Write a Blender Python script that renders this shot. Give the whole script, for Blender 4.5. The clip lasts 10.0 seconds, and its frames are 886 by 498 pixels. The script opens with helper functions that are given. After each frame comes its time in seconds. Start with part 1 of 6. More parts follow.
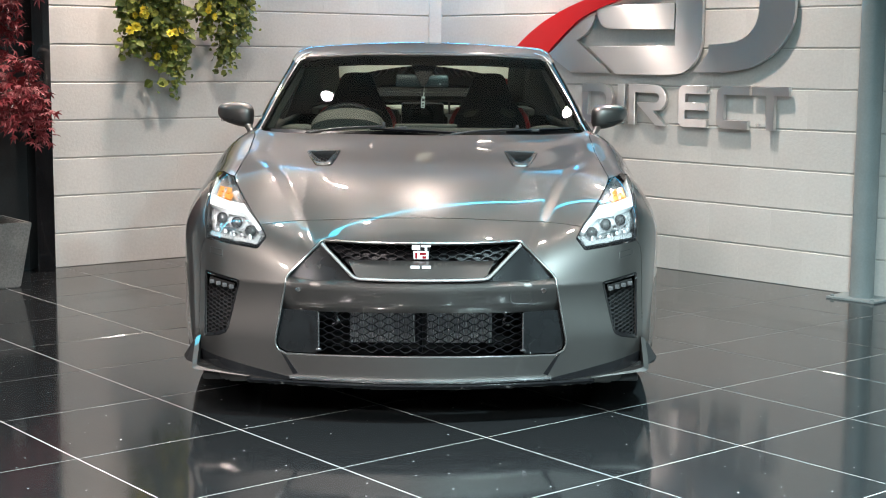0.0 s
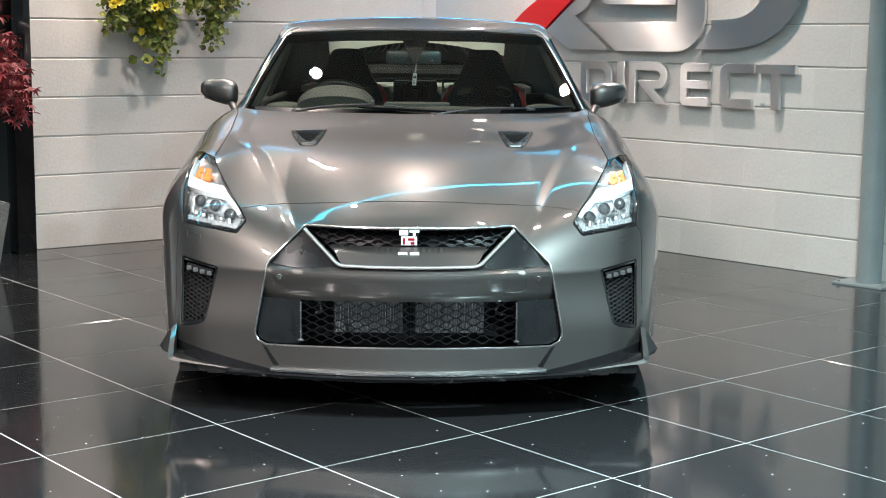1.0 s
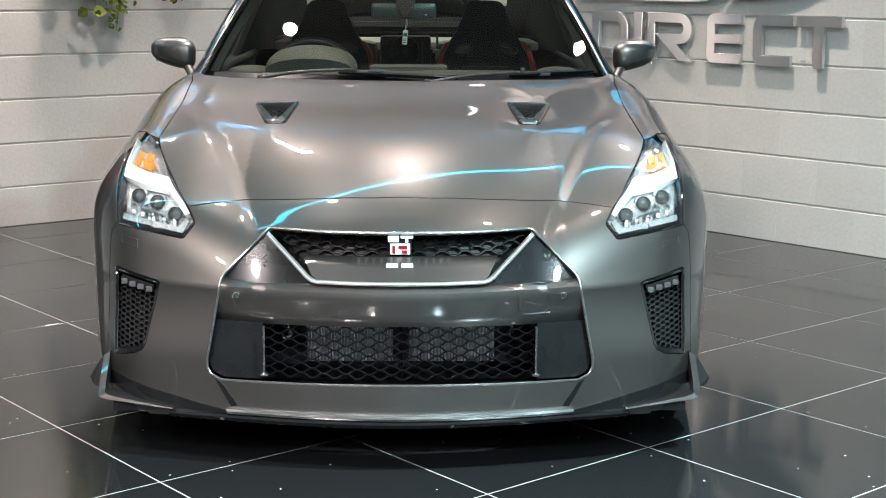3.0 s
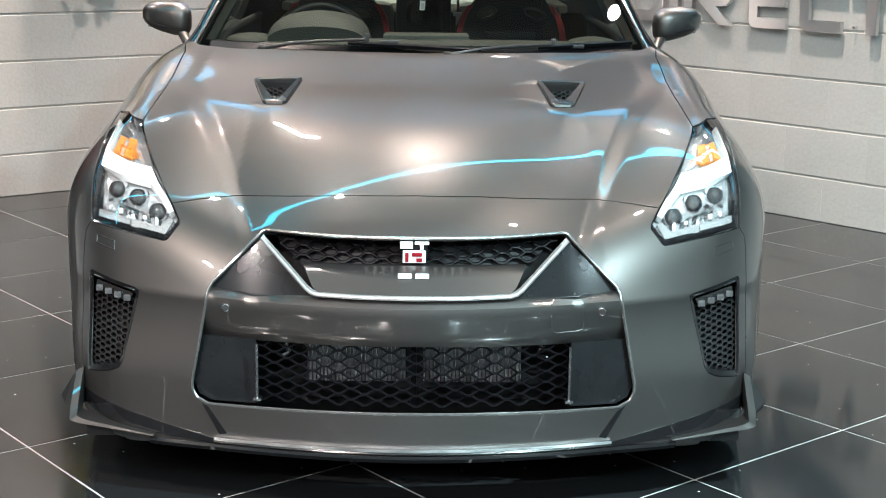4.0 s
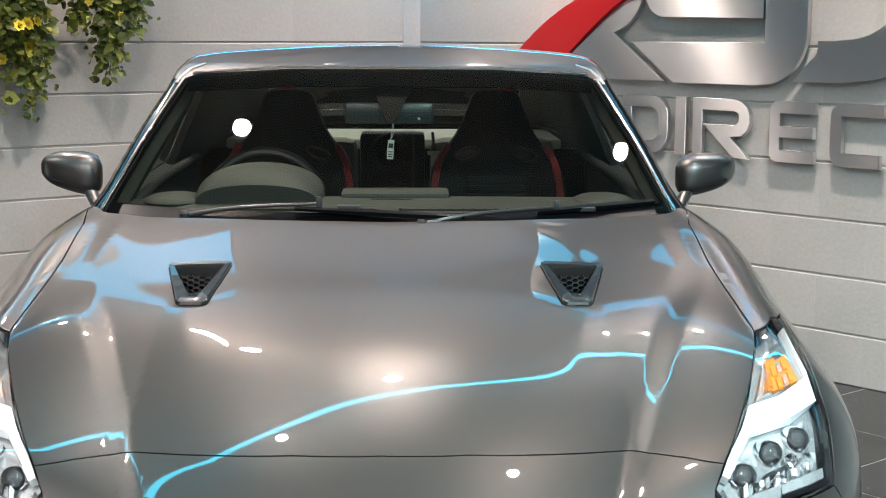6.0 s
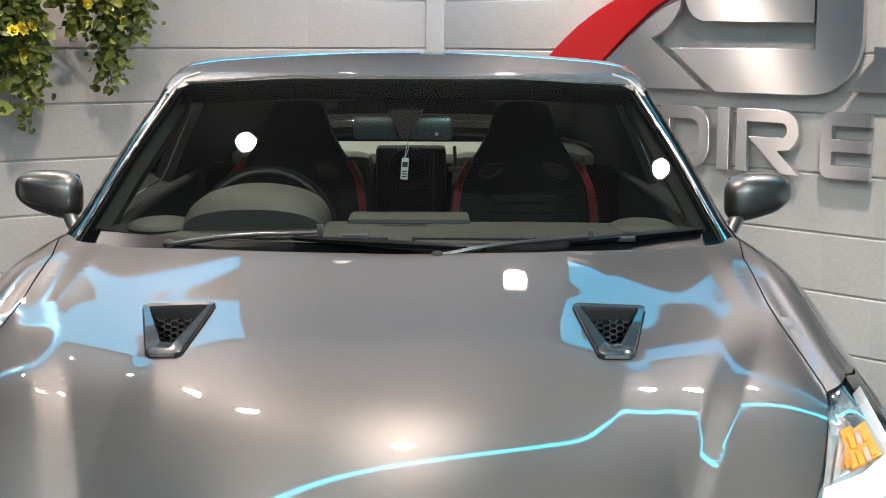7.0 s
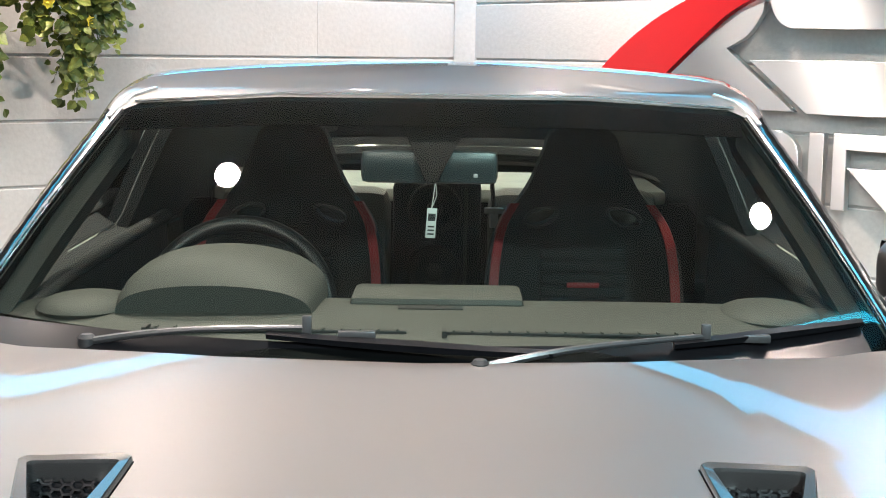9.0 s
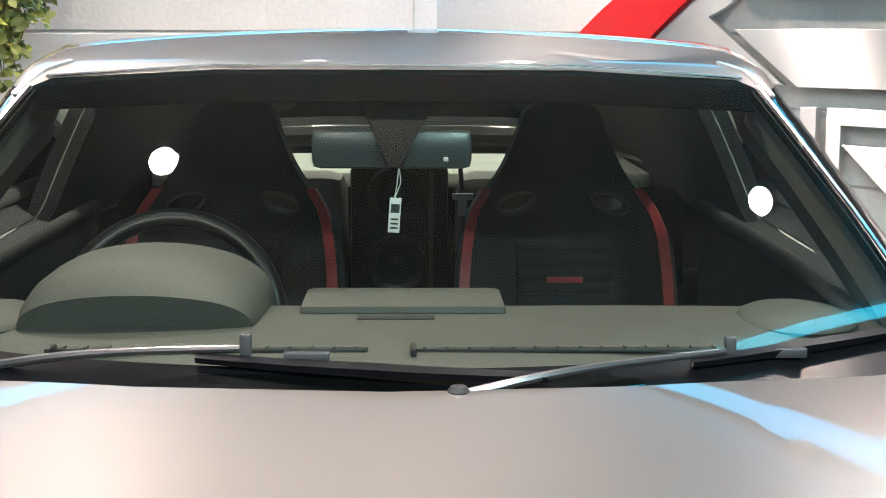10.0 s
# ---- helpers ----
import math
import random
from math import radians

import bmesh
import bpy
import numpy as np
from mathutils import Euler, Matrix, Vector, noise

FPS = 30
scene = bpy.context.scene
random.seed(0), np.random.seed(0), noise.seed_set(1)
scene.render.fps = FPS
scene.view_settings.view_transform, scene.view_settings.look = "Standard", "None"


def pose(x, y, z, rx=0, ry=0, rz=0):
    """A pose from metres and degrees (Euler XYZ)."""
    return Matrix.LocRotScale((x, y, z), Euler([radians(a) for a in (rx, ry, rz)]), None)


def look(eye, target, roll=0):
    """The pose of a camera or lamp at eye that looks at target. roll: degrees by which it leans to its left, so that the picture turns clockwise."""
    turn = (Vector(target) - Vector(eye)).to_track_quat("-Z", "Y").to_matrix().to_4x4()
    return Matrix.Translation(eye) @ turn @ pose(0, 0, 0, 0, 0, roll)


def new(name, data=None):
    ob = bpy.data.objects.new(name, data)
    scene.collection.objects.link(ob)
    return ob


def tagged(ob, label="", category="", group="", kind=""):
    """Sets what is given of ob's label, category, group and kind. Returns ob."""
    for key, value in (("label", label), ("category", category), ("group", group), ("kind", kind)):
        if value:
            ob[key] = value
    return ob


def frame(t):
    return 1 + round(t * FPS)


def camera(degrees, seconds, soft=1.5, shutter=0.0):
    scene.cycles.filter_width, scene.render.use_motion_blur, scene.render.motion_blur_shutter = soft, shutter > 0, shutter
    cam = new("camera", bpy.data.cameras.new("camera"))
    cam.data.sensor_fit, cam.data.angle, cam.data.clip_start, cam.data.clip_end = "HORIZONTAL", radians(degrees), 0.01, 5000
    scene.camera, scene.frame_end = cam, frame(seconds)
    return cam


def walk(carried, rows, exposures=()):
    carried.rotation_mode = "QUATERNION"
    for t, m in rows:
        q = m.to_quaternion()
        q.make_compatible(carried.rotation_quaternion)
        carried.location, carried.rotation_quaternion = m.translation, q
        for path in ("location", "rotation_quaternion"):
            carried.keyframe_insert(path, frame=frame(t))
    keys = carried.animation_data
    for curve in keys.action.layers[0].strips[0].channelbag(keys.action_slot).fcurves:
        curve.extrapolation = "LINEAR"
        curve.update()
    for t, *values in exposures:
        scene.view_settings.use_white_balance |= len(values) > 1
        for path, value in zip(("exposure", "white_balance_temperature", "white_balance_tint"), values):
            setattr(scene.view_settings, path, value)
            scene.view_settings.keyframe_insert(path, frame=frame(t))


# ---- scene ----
# camera: seconds, eye in metres, yaw to the left, pitch up, roll in degrees
cam = camera(34.02, 10.0, 1.0)
PATH = [
    (0, 0.013, -5.261, 1.301, -0.72, -7.42, 0.40),
    (0.5, -0.005, -5.173, 1.285, -1.23, -7.68, 0.31),
    (1, 0.049, -4.986, 1.290, -0.77, -8.28, 0.54),
    (1.5, 0.083, -4.750, 1.295, -0.38, -8.77, 0.50),
    (2, 0.033, -4.465, 1.290, -1.29, -9.12, 0.42),
    (2.5, 0.033, -4.207, 1.298, -1.38, -9.38, 0.23),
    (4, 0.036, -3.411, 1.354, -0.52, -12.45, 0.71),
    (4.5, 0.059, -3.154, 1.374, -0.12, -12.39, 0.50),
    (5, 0.086, -2.872, 1.393, -0.02, -11.59, 0.59),
    (5.5, 0.058, -2.616, 1.419, -1.18, -10.19, 0.56),
    (6, 0.039, -2.347, 1.430, -1.56, -8.45, 0.28),
    (7.5, 0.088, -1.645, 1.430, 0.03, -8.22, 0.28),
    (8, 0.072, -1.344, 1.408, -0.24, -8.19, 0.42),
    (8.5, 0.081, -1.092, 1.418, 0.75, -8.08, 0.83),
    (9, 0.042, -0.850, 1.418, 0.41, -7.79, 0.73),
    (9.5, -0.005, -0.612, 1.417, -1.18, -7.95, 0.20),
    (10, 0.029, -0.457, 1.389, -1.21, -8.54, 0.22),
]


def eye_pose(x, y, z, yaw, pitch, roll):
    a, b = radians(yaw), radians(pitch)
    ahead = Vector((-math.sin(a) * math.cos(b), math.cos(a) * math.cos(b), math.sin(b)))
    return look((x, y, z), Vector((x, y, z)) + ahead, roll)


walk(cam, [(t, eye_pose(*row)) for t, *row in PATH],
     [(t, stops, 6650, 17) for t, stops in ((0.0, 0.28), (1.0, 0.25), (2.5, 0.20), (4.5, 0.28), (5.5, 0.08), (6.4, 0.0), (7.5, 0.25), (8.5, 0.63), (9.0, 0.86), (9.5, 0.93), (10.0, 0.90))])

# ---- light: lamps of the room and added front spotlights, no daylight ----
world = bpy.data.worlds.new("room_air")
scene.world = world
world.use_nodes = True
world.node_tree.nodes["Background"].inputs["Color"].default_value = (0.5, 0.55, 0.6, 1)
world.node_tree.nodes["Background"].inputs["Strength"].default_value = 0.02
scene.view_settings.exposure = 0.0
CEILING = 2.8
LAMP_WATTS = 22.0
WARM = (1.0, 0.885, 0.775)

# ---- materials ----


def material(name, color, rough=0.5, metal=0.0, coat=0.0, vary=0.0, scale=8.0, fine=0.0, fine_scale=200.0, bump=0.0, rough_vary=0.0, spec=0.5, glow=None, glow_strength=0.0, random_shift=0.0):
    m = bpy.data.materials.new(name)
    m.use_nodes = True
    nt = m.node_tree
    b = nt.nodes["Principled BSDF"]
    b.inputs["Base Color"].default_value = (*color, 1)
    b.inputs["Roughness"].default_value = rough
    b.inputs["Metallic"].default_value = metal
    b.inputs["Coat Weight"].default_value = coat
    b.inputs["Coat Roughness"].default_value = 0.02
    b.inputs["Specular IOR Level"].default_value = spec
    if glow:
        b.inputs["Emission Color"].default_value = (*glow, 1)
        b.inputs["Emission Strength"].default_value = glow_strength
    if not (vary or fine or bump or rough_vary or random_shift):
        return m
    co = nt.nodes.new("ShaderNodeTexCoord")
    big = nt.nodes.new("ShaderNodeTexNoise")
    big.inputs["Scale"].default_value, big.inputs["Detail"].default_value = scale, 5
    nt.links.new(co.outputs["Object"], big.inputs["Vector"])
    small = nt.nodes.new("ShaderNodeTexNoise")
    small.inputs["Scale"].default_value, small.inputs["Detail"].default_value = fine_scale, 3
    nt.links.new(co.outputs["Object"], small.inputs["Vector"])

    def shade(source, amount, before):
        span = nt.nodes.new("ShaderNodeMapRange")
        span.inputs["From Min"].default_value, span.inputs["From Max"].default_value = 0.3, 0.7
        span.inputs["To Min"].default_value, span.inputs["To Max"].default_value = 1 - amount, 1 + amount * 0.6
        nt.links.new(source, span.inputs["Value"])
        mix = nt.nodes.new("ShaderNodeVectorMath")
        mix.operation = "SCALE"
        if before is None:
            mix.inputs[0].default_value = color
        else:
            nt.links.new(before, mix.inputs[0])
        nt.links.new(span.outputs["Result"], mix.inputs["Scale"])
        return mix.outputs["Vector"]

    now = None
    if vary:
        now = shade(big.outputs["Fac"], vary, now)
    if fine:
        now = shade(small.outputs["Fac"], fine, now)
    if random_shift:
        info = nt.nodes.new("ShaderNodeObjectInfo")
        now = shade(info.outputs["Random"], random_shift, now)
    if now is not None:
        nt.links.new(now, b.inputs["Base Color"])
    if rough_vary:
        span = nt.nodes.new("ShaderNodeMapRange")
        span.inputs["From Min"].default_value, span.inputs["From Max"].default_value = 0.3, 0.7
        span.inputs["To Min"].default_value, span.inputs["To Max"].default_value = max(0.0, rough - rough_vary), rough + rough_vary
        nt.links.new(big.outputs["Fac"], span.inputs["Value"])
        nt.links.new(span.outputs["Result"], b.inputs["Roughness"])
    if bump:
        rel = nt.nodes.new("ShaderNodeBump")
        rel.inputs["Strength"].default_value, rel.inputs["Distance"].default_value = 1.0, bump
        nt.links.new(small.outputs["Fac"], rel.inputs["Height"])
        nt.links.new(rel.outputs["Normal"], b.inputs["Normal"])
    return m


def pane_material(name, tint, gloss=1.0, ior=1.5):
    """A thin pane: see-through with a mirror-like sheen."""
    m = bpy.data.materials.new(name)
    m.use_nodes = True
    nt = m.node_tree
    nt.nodes.remove(nt.nodes["Principled BSDF"])
    clear, shine = nt.nodes.new("ShaderNodeBsdfTransparent"), nt.nodes.new("ShaderNodeBsdfGlossy")
    clear.inputs["Color"].default_value = (*tint, 1)
    shine.inputs["Roughness"].default_value = 0.005
    shine.inputs["Color"].default_value = (gloss, gloss, gloss, 1)
    fres, mix = nt.nodes.new("ShaderNodeFresnel"), nt.nodes.new("ShaderNodeMixShader")
    fres.inputs["IOR"].default_value = ior
    nt.links.new(fres.outputs[0], mix.inputs[0])
    nt.links.new(clear.outputs[0], mix.inputs[1])
    nt.links.new(shine.outputs[0], mix.inputs[2])
    nt.links.new(mix.outputs[0], nt.nodes["Material Output"].inputs["Surface"])
    return m


PAINT = material("grey_metallic_paint", (0.150, 0.142, 0.136), 0.40, 0.95, coat=1.0, fine=0.10, fine_scale=2500.0, vary=0.03, scale=3.0)
PAINT.node_tree.nodes["Principled BSDF"].inputs["Coat IOR"].default_value = 1.62
GLOSS_BLACK = material("gloss_black_trim", (0.008, 0.008, 0.009), 0.10, coat=0.6, vary=0.2, scale=12)
DEEP_BLACK = material("deep_black_plastic", (0.005, 0.005, 0.006), 0.30, spec=0.07, vary=0.2, scale=12)
FRIT = material("black_glass_border", (0.002, 0.002, 0.002), 0.9, spec=0.0, vary=0.2, scale=12)
VENT_TRIM = material("dark_vent_trim", (0.022, 0.021, 0.021), 0.25, 0.2, coat=0.7, fine=0.1)
SATIN_BLACK = material("satin_black_plastic", (0.016, 0.016, 0.017), 0.45, fine=0.25, fine_scale=900, bump=0.0002)
CHROME = material("bright_chrome", (0.82, 0.82, 0.83), 0.07, 1.0, rough_vary=0.03, scale=20)
SATIN_CHROME = material("satin_chrome", (0.70, 0.70, 0.71), 0.22, 1.0, rough_vary=0.06, scale=20)
RADIATOR = material("aluminium_radiator_fins", (0.42, 0.41, 0.42), 0.5, 0.6, fine=0.3, fine_scale=120)
RED = material("red_enamel", (0.55, 0.02, 0.025), 0.3, fine=0.1)
BADGE_RED = material("dark_red_badge_enamel", (0.20, 0.008, 0.014), 0.25, fine=0.1)
DRL = material("clear_running_light_lens", (0.17, 0.17, 0.175), 0.22, 0.6, coat=0.6, vary=0.3, scale=90)
CHEEK = material("dark_gloss_cheek", (0.010, 0.011, 0.012), 0.16, coat=0.25, spec=0.25, vary=0.2, scale=12)
GLASS = pane_material("windscreen_glass", (0.46, 0.53, 0.47), gloss=0.38)
REAR_GLASS = pane_material("rear_window_glass", (0.90, 0.94, 0.91), ior=1.15)
LENS = pane_material("clear_lamp_cover", (0.97, 0.98, 0.98))
REFLECTOR = material("silver_lamp_reflector", (0.66, 0.67, 0.68), 0.20, 0.75, fine=0.1, fine_scale=40)
SILVER_EDGE = material("bright_edge_paint", (0.74, 0.74, 0.74), 0.22, 0.7, coat=0.8, fine=0.05)
EDGE_HIGHLIGHT = material("painted_edge_highlight", (0.34, 0.34, 0.335), 0.25, 0.9, coat=0.8, fine=0.05)
ARM = material("dark_wiper_metal", (0.055, 0.055, 0.057), 0.3, 0.5, fine=0.1)
AMBER = material("amber_lens", (0.75, 0.25, 0.04), 0.15, coat=0.5, vary=0.2, scale=60)
PROJECTOR = material("dark_projector_glass", (0.20, 0.205, 0.21), 0.08, 0.7, coat=1.0, vary=0.3, scale=60)
LAMP_WHITE = material("white_light_guide", (0.66, 0.68, 0.69), 0.25, coat=0.4, fine=0.05)
DASH = material("dark_grey_soft_dash", (0.048, 0.051, 0.047), 0.62, vary=0.12, scale=6, fine=0.2, fine_scale=700, bump=0.0004)
CLOTH = material("black_seat_suede", (0.016, 0.017, 0.019), 0.85, vary=0.2, scale=10, fine=0.3, fine_scale=500, bump=0.0005)
RED_LEATHER = material("red_leather", (0.30, 0.022, 0.026), 0.5, vary=0.15, scale=30, fine=0.15, fine_scale=500, bump=0.0004)
TYRE = material("tyre_rubber", (0.018, 0.018, 0.018), 0.75, vary=0.2, scale=15, fine=0.2, fine_scale=200)
RIM = material("dark_alloy", (0.16, 0.16, 0.17), 0.3, 0.9, vary=0.1, scale=15)
CARPET = material("black_carpet", (0.01, 0.01, 0.011), 0.95, fine=0.4, fine_scale=400, bump=0.001)
MIRROR = material("mirror_glass", (0.85, 0.87, 0.88), 0.02, 1.0)
BLOCK = material("painted_concrete_block", (0.60, 0.585, 0.56), 0.55, vary=0.05, scale=3.0, fine=0.06, fine_scale=60, bump=0.0010, random_shift=0.03, rough_vary=0.1)
JOINT = material("painted_mortar", (0.47, 0.455, 0.435), 0.8, vary=0.15, scale=14, fine=0.15, fine_scale=120, bump=0.0012)
PLASTER = material("painted_plaster", (0.70, 0.70, 0.69), 0.7, vary=0.08, scale=2.0, fine=0.05, fine_scale=90, bump=0.0004)
FRONT_WALL = material("grey_wall_paint", (0.10, 0.108, 0.112), 0.6, vary=0.1, scale=2.0, fine=0.06, fine_scale=90, bump=0.0004)
DARK_BOARD = material("brown_grey_board_paint", (0.065, 0.058, 0.054), 0.6, vary=0.1, scale=2.0, fine=0.06, fine_scale=90, bump=0.0004)
DARK_WALL = material("black_painted_wall", (0.012, 0.012, 0.013), 0.45, vary=0.3, scale=5, fine=0.2, fine_scale=80, bump=0.0006)
CEIL = material("grey_ceiling", (0.50, 0.58, 0.60), 0.8, vary=0.08, scale=1.5, fine=0.06, fine_scale=100)
RAFT = material("pale_ceiling_board", (0.84, 0.80, 0.76), 0.8, vary=0.08, scale=1.5, fine=0.06, fine_scale=100)
STEEL_PAINT = material("grey_green_column_paint", (0.22, 0.26, 0.265), 0.38, vary=0.08, scale=6, fine=0.06, fine_scale=90, bump=0.0003)
SIGN_RED = material("red_sign_acrylic", (0.62, 0.018, 0.022), 0.28, vary=0.04, scale=4, fine=0.03)
STONE = material("grey_stone_planter", (0.15, 0.147, 0.14), 0.75, vary=0.25, scale=7, fine=0.25, fine_scale=90, bump=0.0015)
SOIL = material("dark_soil", (0.03, 0.022, 0.016), 0.95, vary=0.4, scale=30, fine=0.4, fine_scale=150, bump=0.004)
BARK = material("brown_bark", (0.07, 0.045, 0.035), 0.85, vary=0.3, scale=20, fine=0.3, fine_scale=150, bump=0.002)
MAPLE = material("dark_red_leaves", (0.22, 0.022, 0.028), 0.5, vary=0.4, scale=9, fine=0.15)
LEAF = material("green_leaves", (0.11, 0.145, 0.022), 0.45, vary=0.45, scale=16, fine=0.2)
LEAF_PALE = material("pale_green_leaves", (0.30, 0.33, 0.06), 0.45, vary=0.3, scale=16, fine=0.2)
PETAL = material("yellow_petals", (0.75, 0.60, 0.05), 0.5, vary=0.15, scale=40)
WICKER = material("brown_wicker", (0.06, 0.035, 0.02), 0.8, vary=0.4, scale=40, fine=0.3)
WHITE_PLASTIC = material("white_plastic", (0.75, 0.75, 0.73), 0.4, fine=0.05)
LED_CYAN = material("cyan_led_strip", (0.1, 0.6, 0.8), 0.4, glow=(0.02, 0.62, 0.85), glow_strength=13.0)
LED_WALL = material("blue_led_strip", (0.1, 0.5, 0.8), 0.4, glow=(0.02, 0.50, 0.95), glow_strength=9.0)
FASCIA = material("blue_light_fascia", (0.2, 0.5, 0.65), 0.5, glow=(0.01, 0.48, 0.80), glow_strength=2.4)


def brushed_steel():
    m = material("brushed_steel", (0.80, 0.79, 0.78), 0.30, 1.0)
    nt = m.node_tree
    b = nt.nodes["Principled BSDF"]
    b.inputs["Anisotropic"].default_value = 1.0
    tan = nt.nodes.new("ShaderNodeCombineXYZ")
    tan.inputs["Z"].default_value = 1.0
    nt.links.new(tan.outputs["Vector"], b.inputs["Tangent"])
    co, stretch, grain = nt.nodes.new("ShaderNodeTexCoord"), nt.nodes.new("ShaderNodeMapping"), nt.nodes.new("ShaderNodeTexNoise")
    stretch.inputs["Scale"].default_value = (9, 9, 900)
    grain.inputs["Scale"].default_value, grain.inputs["Detail"].default_value = 1.0, 2
    span = nt.nodes.new("ShaderNodeMapRange")
    span.inputs["To Min"].default_value, span.inputs["To Max"].default_value = 0.38, 0.44
    nt.links.new(co.outputs["Object"], stretch.inputs["Vector"])
    nt.links.new(stretch.outputs[0], grain.inputs["Vector"])
    nt.links.new(grain.outputs["Fac"], span.inputs["Value"])
    nt.links.new(span.outputs["Result"], b.inputs["Roughness"])
    return m


STEEL = brushed_steel()


def polished_tile():
    """Near-black polished tile with sparse pale flecks and fine dust."""
    m = material("polished_black_tile", (0.012, 0.013, 0.014), 0.07)
    nt = m.node_tree
    b = nt.nodes["Principled BSDF"]
    b.inputs["Specular IOR Level"].default_value = 0.62
    geo = nt.nodes.new("ShaderNodeNewGeometry")
    dots, pick = nt.nodes.new("ShaderNodeTexVoronoi"), nt.nodes.new("ShaderNodeMapRange")
    dots.voronoi_dimensions = "2D"
    dots.inputs["Scale"].default_value = 7.0
    pick.inputs["From Min"].default_value, pick.inputs["From Max"].default_value = 0.024, 0.016
    nt.links.new(geo.outputs["Position"], dots.inputs["Vector"])
    nt.links.new(dots.outputs["Distance"], pick.inputs["Value"])
    few, rare = nt.nodes.new("ShaderNodeSeparateColor"), nt.nodes.new("ShaderNodeMath")
    rare.operation = "GREATER_THAN"
    rare.inputs[1].default_value = 0.62
    nt.links.new(dots.outputs["Color"], few.inputs[0])
    nt.links.new(few.outputs[0], rare.inputs[0])
    both = nt.nodes.new("ShaderNodeMath")
    both.operation = "MULTIPLY"
    nt.links.new(rare.outputs[0], both.inputs[0])
    nt.links.new(pick.outputs["Result"], both.inputs[1])
    haze, span = nt.nodes.new("ShaderNodeTexNoise"), nt.nodes.new("ShaderNodeMapRange")
    haze.inputs["Scale"].default_value, haze.inputs["Detail"].default_value = 2.2, 6
    span.inputs["To Min"].default_value, span.inputs["To Max"].default_value = 0.05, 0.13
    nt.links.new(geo.outputs["Position"], haze.inputs["Vector"])
    nt.links.new(haze.outputs["Fac"], span.inputs["Value"])
    nt.links.new(span.outputs["Result"], b.inputs["Roughness"])
    mix = nt.nodes.new("ShaderNodeMix")
    mix.data_type = "RGBA"
    mix.inputs["A"].default_value, mix.inputs["B"].default_value = (0.013, 0.014, 0.015, 1), (0.75, 0.75, 0.75, 1)
    nt.links.new(both.outputs[0], mix.inputs["Factor"])
    nt.links.new(mix.outputs["Result"], b.inputs["Base Color"])
    return m


TILE = polished_tile()
GROUT = material("pale_grey_grout", (0.42, 0.42, 0.41), 0.7, vary=0.2, scale=5, fine=0.2, fine_scale=80)

# ---- mesh helpers ----


def mesh_object(name, verts, faces, mat, parent=None, smooth=False, label=""):
    me = bpy.data.meshes.new(name)
    me.from_pydata([tuple(map(float, v)) for v in verts], [], [tuple(map(int, f)) for f in faces])
    me.materials.append(mat)
    if smooth:
        me.shade_smooth()
    ob = new(name, me)
    ob.parent = parent
    if label:
        ob["label"] = label
    return ob


def part(name, bm, mat, parent=None, label="", smooth=False):
    """Links a bmesh as one mesh object under a thing or a part."""
    bmesh.ops.recalc_face_normals(bm, faces=bm.faces)
    me = bpy.data.meshes.new(name)
    bm.to_mesh(me)
    bm.free()
    me.materials.append(mat)
    if smooth:
        for p in me.polygons:
            p.use_smooth = True
        me.set_sharp_from_angle(angle=radians(38))
    ob = new(name, me)
    ob.parent = parent
    if label:
        ob["label"] = label
    return ob


def thing(name, x, y, z, label, category, group="", kind=""):
    ob = new(name)
    ob.location = (x, y, z)
    ob.empty_display_size = 0.1
    return tagged(ob, label, category, group, kind)


def add_box(bm, lo, hi, bevel=0.0, m=None):
    lo, hi = Vector(lo), Vector(hi)
    got = bmesh.ops.create_cube(bm, size=1.0)
    vs = got["verts"]
    for v in vs:
        v.co = Vector([lo[i] + (v.co[i] + 0.5) * (hi[i] - lo[i]) for i in range(3)])
    if bevel:
        es = list({e for v in vs for e in v.link_edges})
        out = bmesh.ops.bevel(bm, geom=es, offset=bevel, segments=2, profile=0.6, affect="EDGES")
        vs = list({v for f in out["faces"] for v in f.verts} | {v for v in vs if v.is_valid})
    if m is not None:
        bmesh.ops.transform(bm, matrix=m, verts=vs)
    return vs


def box_part(name, lo, hi, mat, parent=None, bevel=0.004, m=None, label="", smooth=True):
    bm = bmesh.new()
    add_box(bm, lo, hi, bevel, m)
    return part(name, bm, mat, parent, label, smooth)


def add_tube(bm, pts, radius, sides=8, cap=True):
    """A round bar along points; radius may be one number or one for each point."""
    pts = [Vector(p) for p in pts]
    rs = radius if isinstance(radius, (list, tuple)) else [radius] * len(pts)
    rings, side = [], None
    for i, p in enumerate(pts):
        way = (pts[min(i + 1, len(pts) - 1)] - pts[max(i - 1, 0)]).normalized()
        if side is None:
            side = way.orthogonal().normalized()
        side = (side - way * side.dot(way)).normalized()
        other = way.cross(side)
        rings.append([bm.verts.new(p + (side * math.cos(a) + other * math.sin(a)) * rs[i]) for a in (2 * math.pi * k / sides for k in range(sides))])
    for a, b in zip(rings[:-1], rings[1:]):
        for k in range(sides):
            bm.faces.new((a[k], a[(k + 1) % sides], b[(k + 1) % sides], b[k]))
    if cap:
        bm.faces.new(rings[0][::-1])
        bm.faces.new(rings[-1])


def tube_part(name, pts, radius, mat, parent=None, sides=8, label=""):
    bm = bmesh.new()
    add_tube(bm, pts, radius, sides)
    return part(name, bm, mat, parent, label, True)


